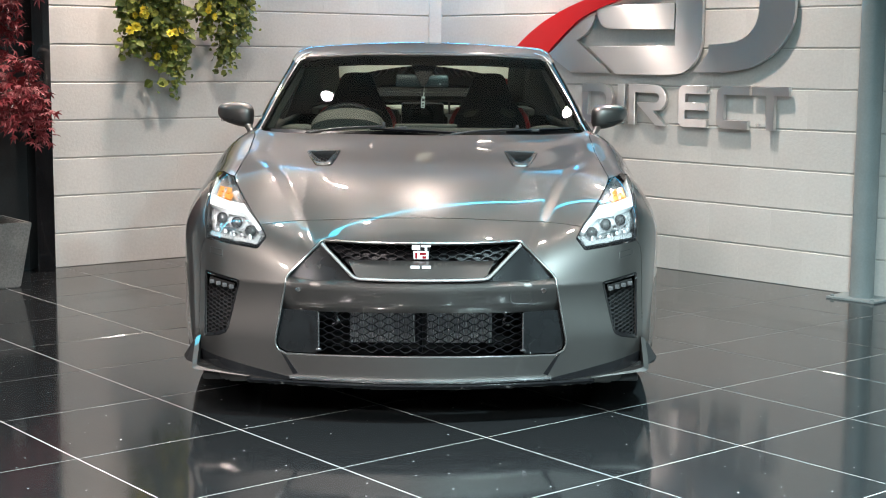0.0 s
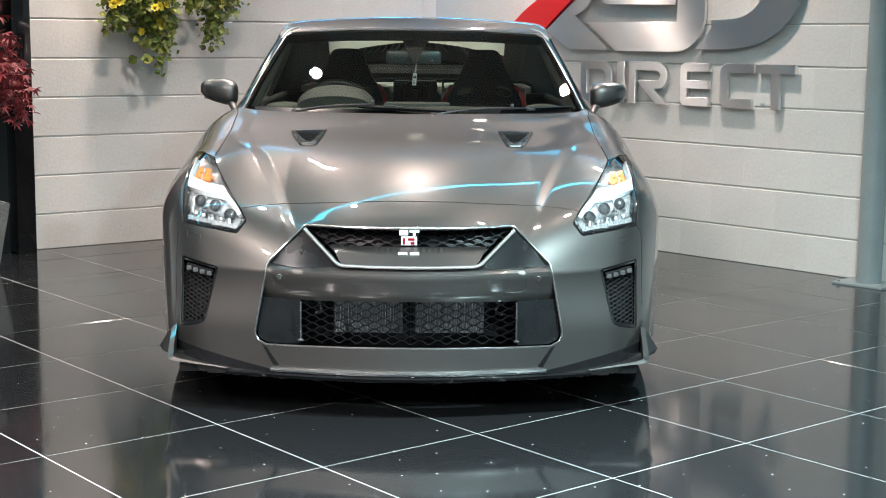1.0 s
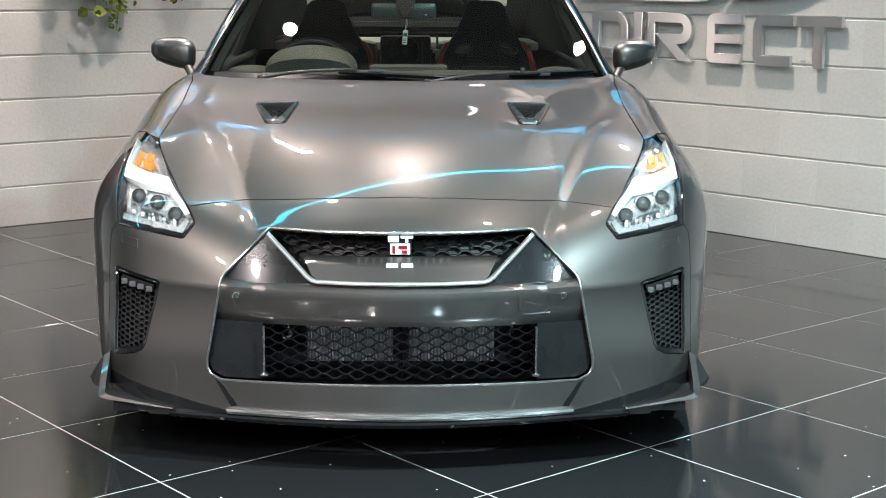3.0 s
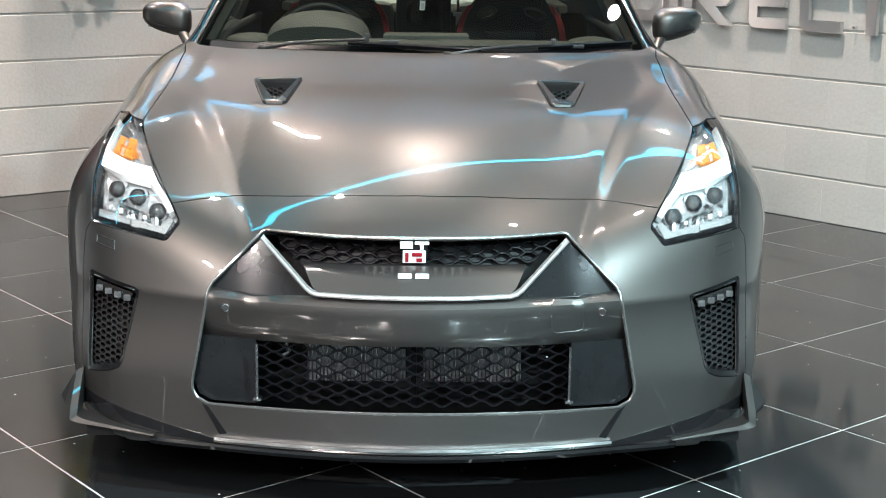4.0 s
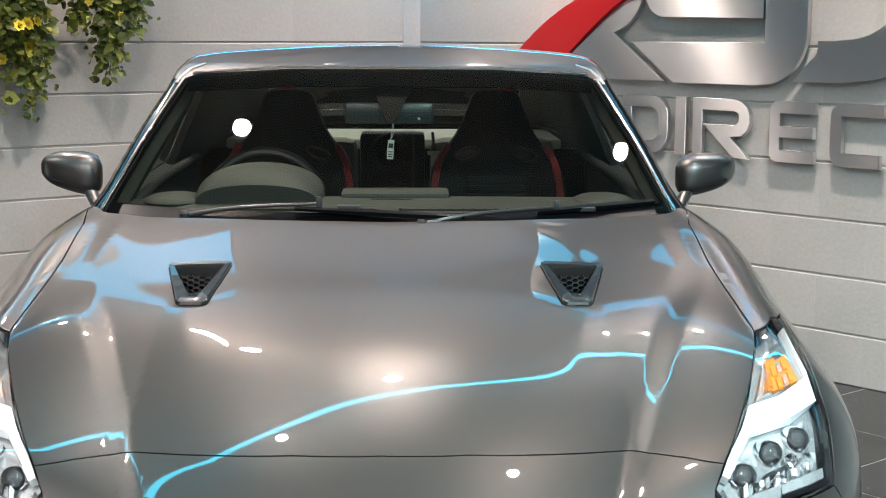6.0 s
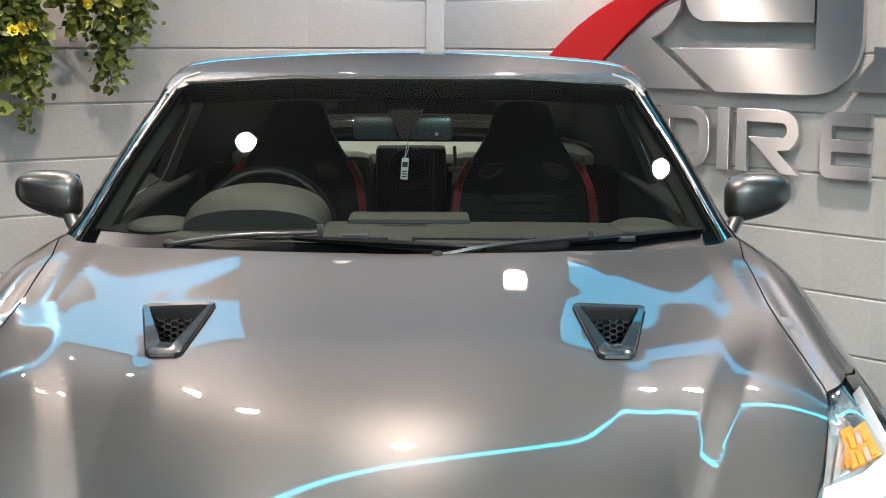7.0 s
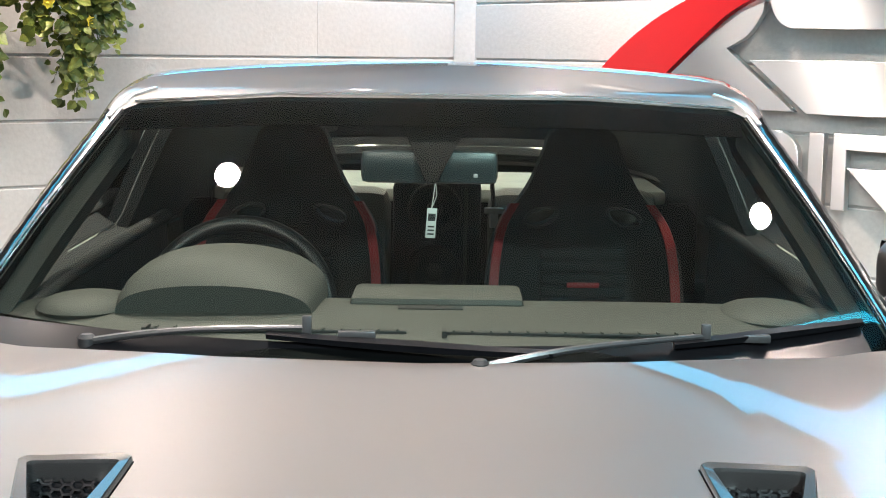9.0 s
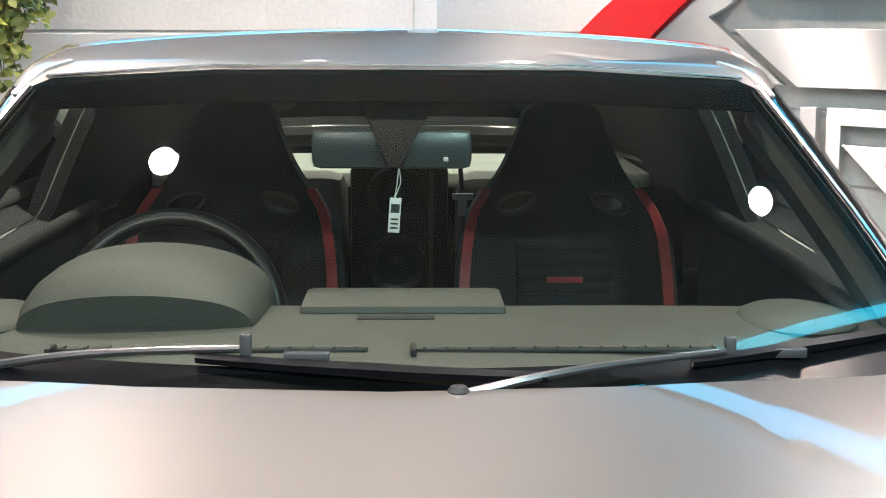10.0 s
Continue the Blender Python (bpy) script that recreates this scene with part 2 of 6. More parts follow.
def add_lathe(bm, profile, m, n=32):
    """Turns (radius, height) pairs about the local z axis of m."""
    rings = []
    for r, h in profile:
        rings.append([bm.verts.new(m @ Vector((max(r, 1e-5) * math.cos(2 * math.pi * k / n), max(r, 1e-5) * math.sin(2 * math.pi * k / n), h))) for k in range(n)])
    for a, b in zip(rings[:-1], rings[1:]):
        for k in range(n):
            bm.faces.new((a[k], a[(k + 1) % n], b[(k + 1) % n], b[k]))
    bmesh.ops.remove_doubles(bm, verts=[v for ring in (rings[0], rings[-1]) for v in ring], dist=5e-5)


def lathe_part(name, profile, m, mat, parent=None, n=32, label=""):
    bm = bmesh.new()
    add_lathe(bm, profile, m, n)
    return part(name, bm, mat, parent, label, True)


def add_plate(bm, outline, depth, m=None, bevel=0.0):
    """A flat outline (x, y) extruded from z = 0 to depth."""
    m = m or Matrix()
    low = [bm.verts.new((x, y, 0)) for x, y in outline]
    face = bm.faces.new(low)
    got = bmesh.ops.extrude_face_region(bm, geom=[face])
    top = [g for g in got["geom"] if isinstance(g, bmesh.types.BMVert)]
    for v in top:
        v.co.z += depth
    if bevel:
        es = [e for v in top for e in v.link_edges if all(w in top for w in e.verts)]
        out = bmesh.ops.bevel(bm, geom=list(set(es)), offset=bevel, segments=1, affect="EDGES")
        top = list({v for f in out["faces"] for v in f.verts} | {v for v in top if v.is_valid})
    bmesh.ops.transform(bm, matrix=m, verts=list({*low, *top}))


def plate_part(name, outline, depth, mat, parent=None, m=None, bevel=0.0, label=""):
    bm = bmesh.new()
    add_plate(bm, outline, depth, m, bevel)
    return part(name, bm, mat, parent, label)


def spline(pts, n=8):
    """A smooth line through points of two or three numbers."""
    p = [np.array(q, float) for q in pts]
    p = [2 * p[0] - p[1], *p, 2 * p[-1] - p[-2]]
    out = []
    for a, b, c, d in zip(p[:-3], p[1:-2], p[2:-1], p[3:]):
        for t in np.linspace(0, 1, n, endpoint=False):
            out.append(0.5 * (2 * b + (c - a) * t + (2 * a - 5 * b + 4 * c - d) * t * t + (3 * b - a - 3 * c + d) * t ** 3))
    out.append(p[-2])
    return [tuple(map(float, q)) for q in out]

# ---- room ----
CORNER = Vector((0.083, 5.444, 0))
RIGHT_DIR, LEFT_DIR = radians(-48), radians(36)
WALL_R = Matrix(((math.cos(RIGHT_DIR), 0, math.sin(RIGHT_DIR), CORNER.x), (math.sin(RIGHT_DIR), 0, -math.cos(RIGHT_DIR), CORNER.y), (0, 1, 0, 0), (0, 0, 0, 1)))
WALL_L = Matrix(((math.cos(LEFT_DIR), 0, math.sin(LEFT_DIR), CORNER.x), (math.sin(LEFT_DIR), 0, -math.cos(LEFT_DIR), CORNER.y), (0, 1, 0, 0), (0, 0, 0, 1)))
COURSE, BLOCK_LEN, PROUD = 0.2343, 0.45, 0.006
R_LEN, L_LEN, L_BLOCK = 8.6, 8.2, 3.0


def at_r(s, z, out=0.0):
    return WALL_R @ Vector((s, z, out))


def at_l(s, z, out=0.0):
    return WALL_L @ Vector((-s, z, out))


ring = [CORNER, at_l(L_LEN, 0), Vector((-4.6, -7.6, 0)), Vector((4.8, -7.6, 0)), at_r(R_LEN, 0)]

floor = mesh_object("floor", [(-9, -9, -0.2), (9, -9, -0.2), (9, 8, -0.2), (-9, 8, -0.2), (-9, -9, -0.0012), (9, -9, -0.0012), (9, 8, -0.0012), (-9, 8, -0.0012)],
                    [(4, 5, 6, 7), (0, 3, 2, 1), (0, 1, 5, 4), (1, 2, 6, 5), (2, 3, 7, 6), (3, 0, 4, 7)], GROUT)
tagged(floor, "polished black tiled showroom floor with pale grout lines", "floor", kind="structure")

bm = bmesh.new()
vs = [[bm.verts.new((p.x * 1.02, p.y * 1.02, z)) for p in ring] for z in (CEILING, CEILING + 0.15)]
bm.faces.new(vs[0])
bm.faces.new(vs[1][::-1])
for k in range(len(ring)):
    bm.faces.new((vs[0][k], vs[1][k], vs[1][(k + 1) % len(ring)], vs[0][(k + 1) % len(ring)]))
tagged(part("ceiling", bm, CEIL), "plain grey showroom ceiling with small downlights", "ceiling", kind="structure")

wall_r = box_part("wall_right", (-0.2, -0.05, -0.2), (R_LEN, CEILING + 0.05, -PROUD), JOINT, None, 0, WALL_R)
tagged(wall_r, "pale grey painted concrete block wall behind the steel sign", "wall", kind="structure")
wall_l = box_part("wall_left", (-L_BLOCK, -0.05, -0.2), (0.2, CEILING + 0.05, -PROUD), JOINT, None, 0, WALL_L)
tagged(wall_l, "pale grey painted concrete block wall with hanging plants", "wall", kind="structure")
wall_dark = box_part("wall_dark", (-4.9, -0.05, -0.2), (-L_BLOCK, CEILING + 0.05, 0.0), DARK_WALL, None, 0, WALL_L)
tagged(wall_dark, "black painted wall section beside the block wall", "wall", kind="structure")
# unseen stretch past the dark wall, added pale for the sign to reflect
wall_far = box_part("wall_far_left", (-L_LEN, -0.05, -0.2), (-4.9, CEILING + 0.05, 0.0), PLASTER, None, 0, WALL_L)
tagged(wall_far, "unseen plain wall added to close the showroom", "wall", kind="structure")
# unseen walls added to close the room, dark to keep bumper reflections clear
for n, (a, b) in enumerate(((1, 2), (2, 3), (3, 4))):
    pa, pb = ring[a], ring[b]
    run = pb - pa
    side = Vector((-run.y, run.x, 0)).normalized() * -0.2
    bm = bmesh.new()
    lo = [bm.verts.new(p) for p in (pa, pb, pb + side, pa + side)]
    hi = [bm.verts.new(v.co + Vector((0, 0, CEILING + 0.05))) for v in lo]
    bm.faces.new(lo), bm.faces.new(hi)
    for k in range(4):
        bm.faces.new((lo[k], lo[(k + 1) % 4], hi[(k + 1) % 4], hi[k]))
    tagged(part(("wall_side_left", "wall_front", "wall_side_right")[n], bm, FRONT_WALL), "unseen plain wall added to close the showroom", "wall", kind="structure")

# boxed strip in the corner where the two walls meet
pilaster = box_part("corner_trim", (-0.06, 0, -0.1), (0.06, CEILING, 0.0), BLOCK, None, 0.006,
                    Matrix.Translation(CORNER + Vector((0.01, -0.045, 0))) @ Matrix(((1, 0, 0, 0), (0, 0, -1, 0), (0, 1, 0, 0), (0, 0, 0, 1))))
tagged(pilaster, "painted square boxing in the wall corner", "trim", kind="structure")

# black frame post that ends the block wall
post = box_part("door_frame_post", (-L_BLOCK - 0.10, 0, 0), (-L_BLOCK + 0.012, CEILING, 0.14), GLOSS_BLACK, None, 0.004, WALL_L)
tagged(post, "black door frame post at the end of the block wall", "frame", kind="structure")
rail = box_part("door_frame_rail", (-L_BLOCK - 0.62, 0, 0), (-L_BLOCK - 0.55, CEILING, 0.06), GLOSS_BLACK, None, 0.004, WALL_L)
tagged(rail, "black upright door frame rail on the dark wall", "frame", kind="structure")
switch = thing("wall_switch", *at_l(L_BLOCK + 0.20, 1.05, 0.0), "small white switch plate on the black wall", "switch")
box_part("plate", (-0.04, -0.06, 0), (0.04, 0.06, 0.012), WHITE_PLASTIC, switch, 0.003, WALL_L.to_3x3().to_4x4())
box_part("rocker", (-0.015, -0.025, 0.012), (0.015, 0.025, 0.02), WHITE_PLASTIC, switch, 0.002, WALL_L.to_3x3().to_4x4())

# steel column by the sign
column = thing("steel_column", 2.445, 2.675, 0, "grey-green painted round steel column on a base plate", "column", kind="structure")
lathe_part("shaft", [(0.066, 0.012), (0.066, CEILING)], Matrix(), STEEL_PAINT, column, 40)
box_part("base_plate", (-0.15, -0.12, 0), (0.15, 0.12, 0.012), STEEL_PAINT, column, 0.003, pose(0, 0, 0, 0, 0, -48))
for sx in (-1, 1):
    for sy in (-1, 1):
        lathe_part("bolt", [(0.012, 0.012), (0.012, 0.022), (0.0, 0.024)], pose(0, 0, 0, 0, 0, -48) @ Matrix.Translation((sx * 0.125, sy * 0.098, 0)), STEEL_PAINT, column, 6)

# ---- sign on the right wall, in metres along the wall from the corner ----
sign = thing("wall_sign", *at_r(2.0, 0.9, 0.0), "brushed steel raised sign with a red swoosh on the block wall", "sign")
to_sign = Matrix.Translation(Vector(sign.location)).inverted() @ WALL_R @ Matrix.Translation((0, 0, 0.028))
outer = spline([(0.80, 1.325), (0.93, 1.435), (1.12, 1.555), (1.42, 1.675), (1.80, 1.76), (2.20, 1.79)], 6)
inner = spline([(2.20, 1.76), (1.80, 1.69), (1.505, 1.595), (1.345, 1.495), (1.135, 1.325)], 6)
plate_part("swoosh", outer + inner, 0.03, SIGN_RED, sign, to_sign, 0.002, "red swoosh plate")
leg = [(1.385, 1.228), (1.725, 1.226), (1.43, 1.44)] + spline([(1.43, 1.44), (1.52, 1.485), (1.575, 1.555), (1.585, 1.60)], 5)[1:] + spline([(1.50, 1.572), (1.37, 1.490), (1.175, 1.345)], 5)
plate_part("logo_plate", leg, 0.024, STEEL, sign, to_sign, 0.002)
hook = [(1.775, 1.22)] + spline([(2.20, 1.22), (2.31, 1.235), (2.40, 1.30), (2.445, 1.40), (2.45, 1.50)], 5) + [(2.45, 1.80), (2.245, 1.80), (2.245, 1.40), (1.53, 1.40)]
plate_part("logo_plate", hook, 0.024, STEEL, sign, to_sign, 0.002)
bar = spline([(1.60, 1.64), (1.615, 1.58), (1.65, 1.53), (1.70, 1.508)], 5) + [(2.235, 1.50), (2.235, 1.66)] + [(1.62, 1.66)]
plate_part("logo_plate", bar, 0.024, STEEL, sign, to_sign, 0.002)
dee = [(2.385, 1.24)] + spline([(2.62, 1.24), (2.82, 1.275), (2.98, 1.36), (3.075, 1.48), (3.105, 1.62), (3.06, 1.80), (2.93, 1.92), (2.75, 1.985), (2.55, 2.0)], 5) \
    + [(2.30, 2.0), (2.30, 1.85)] + spline([(2.55, 1.85), (2.72, 1.82), (2.82, 1.74), (2.86, 1.62), (2.82, 1.50), (2.72, 1.43), (2.58, 1.41)], 5) + [(2.50, 1.41), (2.50, 1.36)]
plate_part("logo_plate", dee, 0.024, STEEL, sign, to_sign, 0.002)
for s, z in ((1.5, 1.3), (2.0, 1.31), (2.35, 1.6), (2.95, 1.5), (2.0, 1.58), (1.2, 1.5), (2.7, 1.9)):
    bm = bmesh.new()
    add_tube(bm, [WALL_R @ Vector((s, z, -0.001)) - Vector(sign.location), WALL_R @ Vector((s, z, 0.03)) - Vector(sign.location)], 0.008)
    part("standoff", bm, SATIN_CHROME, sign)

# the word DIRECT in separate steel letters
L0, L1, W = 0.905, 1.160, 0.052


def letter(loops, s, label):
    """A cut steel letter from bars and outlines that are joined edge to edge."""
    ob = thing("sign_letter", *at_r(s, L0, 0.0), label, "letter", "letters of the sign")
    m = Matrix.Translation(Vector(ob.location)).inverted() @ WALL_R @ Matrix.Translation((0, 0, 0.026))
    bm = bmesh.new()
    for loop in loops:
        add_plate(bm, loop, 0.026, m, 0.0015)
    part("letter_face", bm, STEEL, ob)
    for dz in (0.03, 0.22):
        tube_part("standoff", [m @ Vector((s + 0.025, L0 + dz, -0.027)), m @ Vector((s + 0.025, L0 + dz, 0.002))], 0.006, SATIN_CHROME, ob)
    return ob


def rect(a, b, c, d):
    return [(a, c), (b, c), (b, d), (a, d)]


def round_corner(cx, cz, r, a0, a1, n=7):
    return [(cx + r * math.cos(radians(a)), cz + r * math.sin(radians(a))) for a in np.linspace(a0, a1, n)]


s = 1.49
letter([[(s, L0), (s + 0.17, L0)] + round_corner(s + 0.17, L0 + 0.09, 0.09, -90, 0) + round_corner(s + 0.17, L1 - 0.09, 0.09, 0, 90) + [(s, L1), (s, L1 - W), (s + 0.16, L1 - W)]
        + round_corner(s + 0.16, L1 - 0.10, 0.048, 90, 0) + round_corner(s + 0.16, L0 + 0.10, 0.048, 0, -90) + [(s + W, L0 + W), (s + W, L1 - W - 0.002), (s, L1 - W - 0.002)]], s, "brushed steel letter D on the block wall")
letter([rect(1.792, 1.850, L0, L1)], 1.792, "brushed steel letter I on the block wall")
s = 1.887
letter([[(s, L0), (s + W, L0), (s + W, L1 - W), (s + 0.22, L1 - W)] + round_corner(s + 0.215, L1 - W - 0.03, 0.03, 90, -90) + [(s + W + 0.004, L1 - W - 0.06), (s + 0.22, L0), (s + 0.30, L0), (s + 0.20, L1 - 0.165)]
        + round_corner(s + 0.215, L1 - 0.085, 0.085, -60, 90) + [(s, L1)]], s, "brushed steel letter R on the block wall")
s = 2.285
letter([[(s + 0.04, L0), (s + 0.215, L0), (s + 0.215, L0 + W), (s + W, L0 + W), (s + W, L0 + 0.103), (s + 0.21, L0 + 0.103), (s + 0.21, L0 + 0.152), (s + W, L0 + 0.152), (s + W, L1 - W), (s + 0.215, L1 - W), (s + 0.215, L1), (s + 0.04, L1)]
        + round_corner(s + 0.04, L1 - 0.04, 0.04, 90, 180, 5)[1:] + round_corner(s + 0.04, L0 + 0.04, 0.04, 180, 270, 5)[:-1]], s, "brushed steel letter E on the block wall")
s = 2.575
letter([[(s + 0.05, L0), (s + 0.225, L0), (s + 0.225, L0 + W), (s + W, L0 + W), (s + W, L1 - W), (s + 0.235, L1 - W), (s + 0.235, L1), (s + 0.05, L1)]
        + round_corner(s + 0.05, L1 - 0.05, 0.05, 90, 180, 5)[1:] + round_corner(s + 0.05, L0 + 0.05, 0.05, 180, 270, 5)[:-1]], s, "brushed steel letter C on the block wall")
s = 2.83
letter([[(s + 0.10, L0), (s + 0.155, L0), (s + 0.155, L1 - W), (s + 0.255, L1 - W), (s + 0.255, L1), (s, L1), (s, L1 - W), (s + 0.10, L1 - W)]], s, "brushed steel letter T on the block wall")

# ---- lamps of the room and added front spotlights ----
# pale ceiling board over the corner, with a cyan strip along its free edge
EDGE_A, EDGE_B = Vector((2.38, 2.662, 0)), Vector((-4.20, -0.50, 0))
raft_pts = [EDGE_A, EDGE_B, at_l(L_LEN - 0.3, 0), CORNER]
bm = bmesh.new()
lo, hi = [bm.verts.new((q.x, q.y, CEILING - 0.03)) for q in raft_pts], [bm.verts.new((q.x, q.y, CEILING - 0.001)) for q in raft_pts]
bm.faces.new(lo), bm.faces.new(hi[::-1])
for k in range(4):
    bm.faces.new((lo[k], lo[(k + 1) % 4], hi[(k + 1) % 4], hi[k]))
tagged(part("ceiling_board", bm, RAFT), "pale ceiling board over the display corner", "ceiling", kind="structure")
run = EDGE_B - EDGE_A
strip = thing("led_strip", *(EDGE_A.lerp(EDGE_B, 0.5) + Vector((0, 0, CEILING - 0.035))), "thin glowing cyan light strip on the ceiling board edge", "light strip", "cyan light strips")
m = Matrix.Rotation(math.atan2(run.y, run.x), 4, "Z")
box_part("diffuser", (-run.length / 2 + 0.02, -0.022, -0.012), (run.length / 2 - 0.02, 0.022, 0.003), LED_CYAN, strip, 0.004, m)
box_part("channel", (-run.length / 2 + 0.02, -0.028, 0.003), (run.length / 2 - 0.02, 0.028, 0.0048), SATIN_CHROME, strip, 0.0, m)
# blue glowing fascia along the head of both walls
for mw, a, b in ((WALL_R, 1.20, 5.2), (WALL_L, -6.0, -1.30)):
    ob = thing("light_fascia", *(mw @ Vector(((a + b) / 2, 2.5, 0.0))), "blue glowing light fascia along the wall head", "light fascia", "blue light fascias")
    half, r3 = (b - a) / 2, mw.to_3x3().to_4x4()
    box_part("light_box", (-half, -0.02, 0.0), (half, 0.268, 0.24), DARK_BOARD, ob, 0.004, r3)
    box_part("glowing_panel", (-half + 0.02, 0.06, 0.2405), (half - 0.02, 0.21, 0.252), FASCIA, ob, 0.003, r3)
# unseen brown-grey boards above the strips, added to darken the car roof's reflection
for k, (mw, a, b) in enumerate(((WALL_R, 0.10, 5.2), (WALL_L, -6.0, -0.10))):
    bm = bmesh.new()
    add_box(bm, (a, 2.02, 0.002), (b, 2.475, 0.014), 0.002)
    bm.transform(mw)
    tagged(part("bulkhead_%d" % (k + 1), bm, DARK_BOARD), "unseen brown-grey board above the block wall, added to darken reflections", "wall", kind="structure")
# thin cyan strips on both walls by the corner
for mw, a, b in ((WALL_R, 0.14, 1.4), (WALL_L, -1.5, -0.12)):
    ob = thing("led_strip", *(mw @ Vector(((a + b) / 2, 1.95, 0.0))), "thin glowing cyan light strip on the wall by the corner", "light strip", "cyan light strips")
    half, r3 = (b - a) / 2, mw.to_3x3().to_4x4()
    box_part("diffuser", (-half, -0.010, 0.012), (half, 0.010, 0.060), LED_WALL, ob, 0.003, r3)
    box_part("channel", (-half, -0.014, 0.0), (half, 0.014, 0.012), SATIN_CHROME, ob, 0.002, r3)
lamp_me = bpy.data.lights.new("downlight", "AREA")
lamp_me.shape, lamp_me.size, lamp_me.energy, lamp_me.color = "DISK", 0.11, LAMP_WATTS, WARM
lamp_me.spread = radians(125)
DOWNLIGHTS = [(-0.86, 2.78), (1.40, 2.73), (0.03, 1.86), (1.25, 4.05), (0.45, 4.45), (-1.72, 3.55), (-1.30, 4.30), (-2.60, 1.90), (-2.2, -1.2)]
for x, y in DOWNLIGHTS:
    over = CEILING - (0.03 if (x - EDGE_A.x) * run.y - (y - EDGE_A.y) * run.x > 0 else 0.0)
    ob = thing("downlight", x, y, over, "small round recessed ceiling downlight, lit", "ceiling light", "ceiling downlights")
    lathe_part("trim_ring", [(0.062, 0.02), (0.062, -0.004), (0.076, -0.008), (0.082, -0.003), (0.082, 0.0)], Matrix(), WHITE_PLASTIC, ob, 28)
    lamp = new("bulb", lamp_me)
    lamp.parent, lamp.location = ob, (0, 0, -0.009)
dim_me = lamp_me.copy()
dim_me.energy, dim_me.size = 4.0, 0.09
for x, y, over in ((-0.75, 1.05, CEILING), (-1.28, 1.50, CEILING), (1.0, 0.55, CEILING), (-0.36, 4.60, CEILING - 0.03)):
    ob = thing("downlight", x, y, over, "small round recessed ceiling downlight, dimmed", "ceiling light", "ceiling downlights")
    lathe_part("trim_ring", [(0.052, 0.02), (0.052, -0.004), (0.066, -0.008), (0.072, -0.003), (0.072, 0.0)], Matrix(), WHITE_PLASTIC, ob, 28)
    lamp = new("bulb", dim_me)
    lamp.parent, lamp.location = ob, (0, 0, -0.009)
# spotlights out of view, added to brighten the nose and bumper
COOL = (0.64, 0.96, 1.0)
for x, y, watts in ((-3.0, -2.4, 30), (-1.1, -2.0, 95), (1.3, -1.8, 250), (3.2, -2.4, 25), (-3.0, -4.2, 80), (-1.0, -4.2, 120), (1.2, -4.2, 190), (3.2, -4.2, 30), (-2.6, -6.2, 35), (0.2, -6.2, 40), (2.8, -6.2, 40)):
    ob = thing("downlight", x, y, CEILING, "unseen ceiling spotlight added to brighten the car's front, lit", "ceiling light", "front ceiling spotlights")
    lathe_part("trim_ring", [(0.082, 0.02), (0.082, -0.004), (0.096, -0.008), (0.102, -0.003), (0.102, 0.0)], Matrix(), WHITE_PLASTIC, ob, 28)
    front_me = bpy.data.lights.new("added_front_light", "AREA")
    front_me.shape, front_me.size, front_me.energy, front_me.color = "DISK", 0.15, watts, COOL if x > 0 else (1.0, 0.95, 0.90)
    front_me.spread = radians(160)
    lamp = new("bulb", front_me)
    lamp.parent, lamp.location = ob, (0, 0, -0.009)

# ---- car body form ----
def curve(*pts):
    """A smooth monotone curve through a few stations."""
    xs, ys = np.array([p[0] for p in pts], float), np.array([p[1] for p in pts], float)
    h, d = np.diff(xs), np.diff(ys) / np.diff(xs)
    m = np.zeros(len(xs))
    m[0], m[-1] = d[0], d[-1]
    for i in range(1, len(xs) - 1):
        if d[i - 1] * d[i] > 0:
            w1, w2 = 2 * h[i] + h[i - 1], h[i] + 2 * h[i - 1]
            m[i] = (w1 + w2) / (w1 / d[i - 1] + w2 / d[i])

    def at(v):
        v = np.clip(np.asarray(v, float), xs[0], xs[-1])
        k = np.clip(np.searchsorted(xs, v) - 1, 0, len(h) - 1)
        s = (v - xs[k]) / h[k]
        return ((1 + 2 * s) * (1 - s) ** 2 * ys[k] + s * (1 - s) ** 2 * h[k] * m[k]
                + s * s * (3 - 2 * s) * ys[k + 1] + s * s * (s - 1) * h[k] * m[k + 1])
    return at


def smax(a, b, r):
    h = np.clip(0.5 + 0.5 * (a - b) / r, 0, 1)
    return b + (a - b) * h + r * h * (1 - h)


def step(v, a, b):
    s = np.clip((v - a) / (b - a), 0, 1)
    return s * s * (3 - 2 * s)


hood_line = curve((-0.6, 0.36), (-0.13, 0.664), (-0.06, 0.702), (0.0, 0.732), (0.1, 0.772), (0.2, 0.8055), (0.3, 0.832), (0.4, 0.8525), (0.5, 0.869), (0.6, 0.8845), (0.95, 0.934), (1.24, 0.976), (1.5, 1.014), (2.4, 1.025), (3.2, 1.04), (3.9, 1.06), (4.5, 1.0))
plan_line = curve((-0.4, 0.80), (-0.05, 0.825), (0.12, 0.865), (0.4, 0.93), (0.75, 0.96), (1.1, 0.95), (1.5, 0.91), (2.4, 0.895), (3.0, 0.925), (3.5, 0.96), (4.0, 0.945), (4.5, 0.86))


def nose_y(u, z):
    low = 1 - step(z, 0.28, 0.50)
    return -0.225 + (0.27 - 0.07 * low) * (np.abs(u) / 0.8) ** 1.8 + 0.48 * np.clip(z - 0.50, 0, 1) - (0.02 + 0.06 * step(np.abs(u), 0.46, 0.62)) * np.clip(0.29 - z, 0, 0.16)


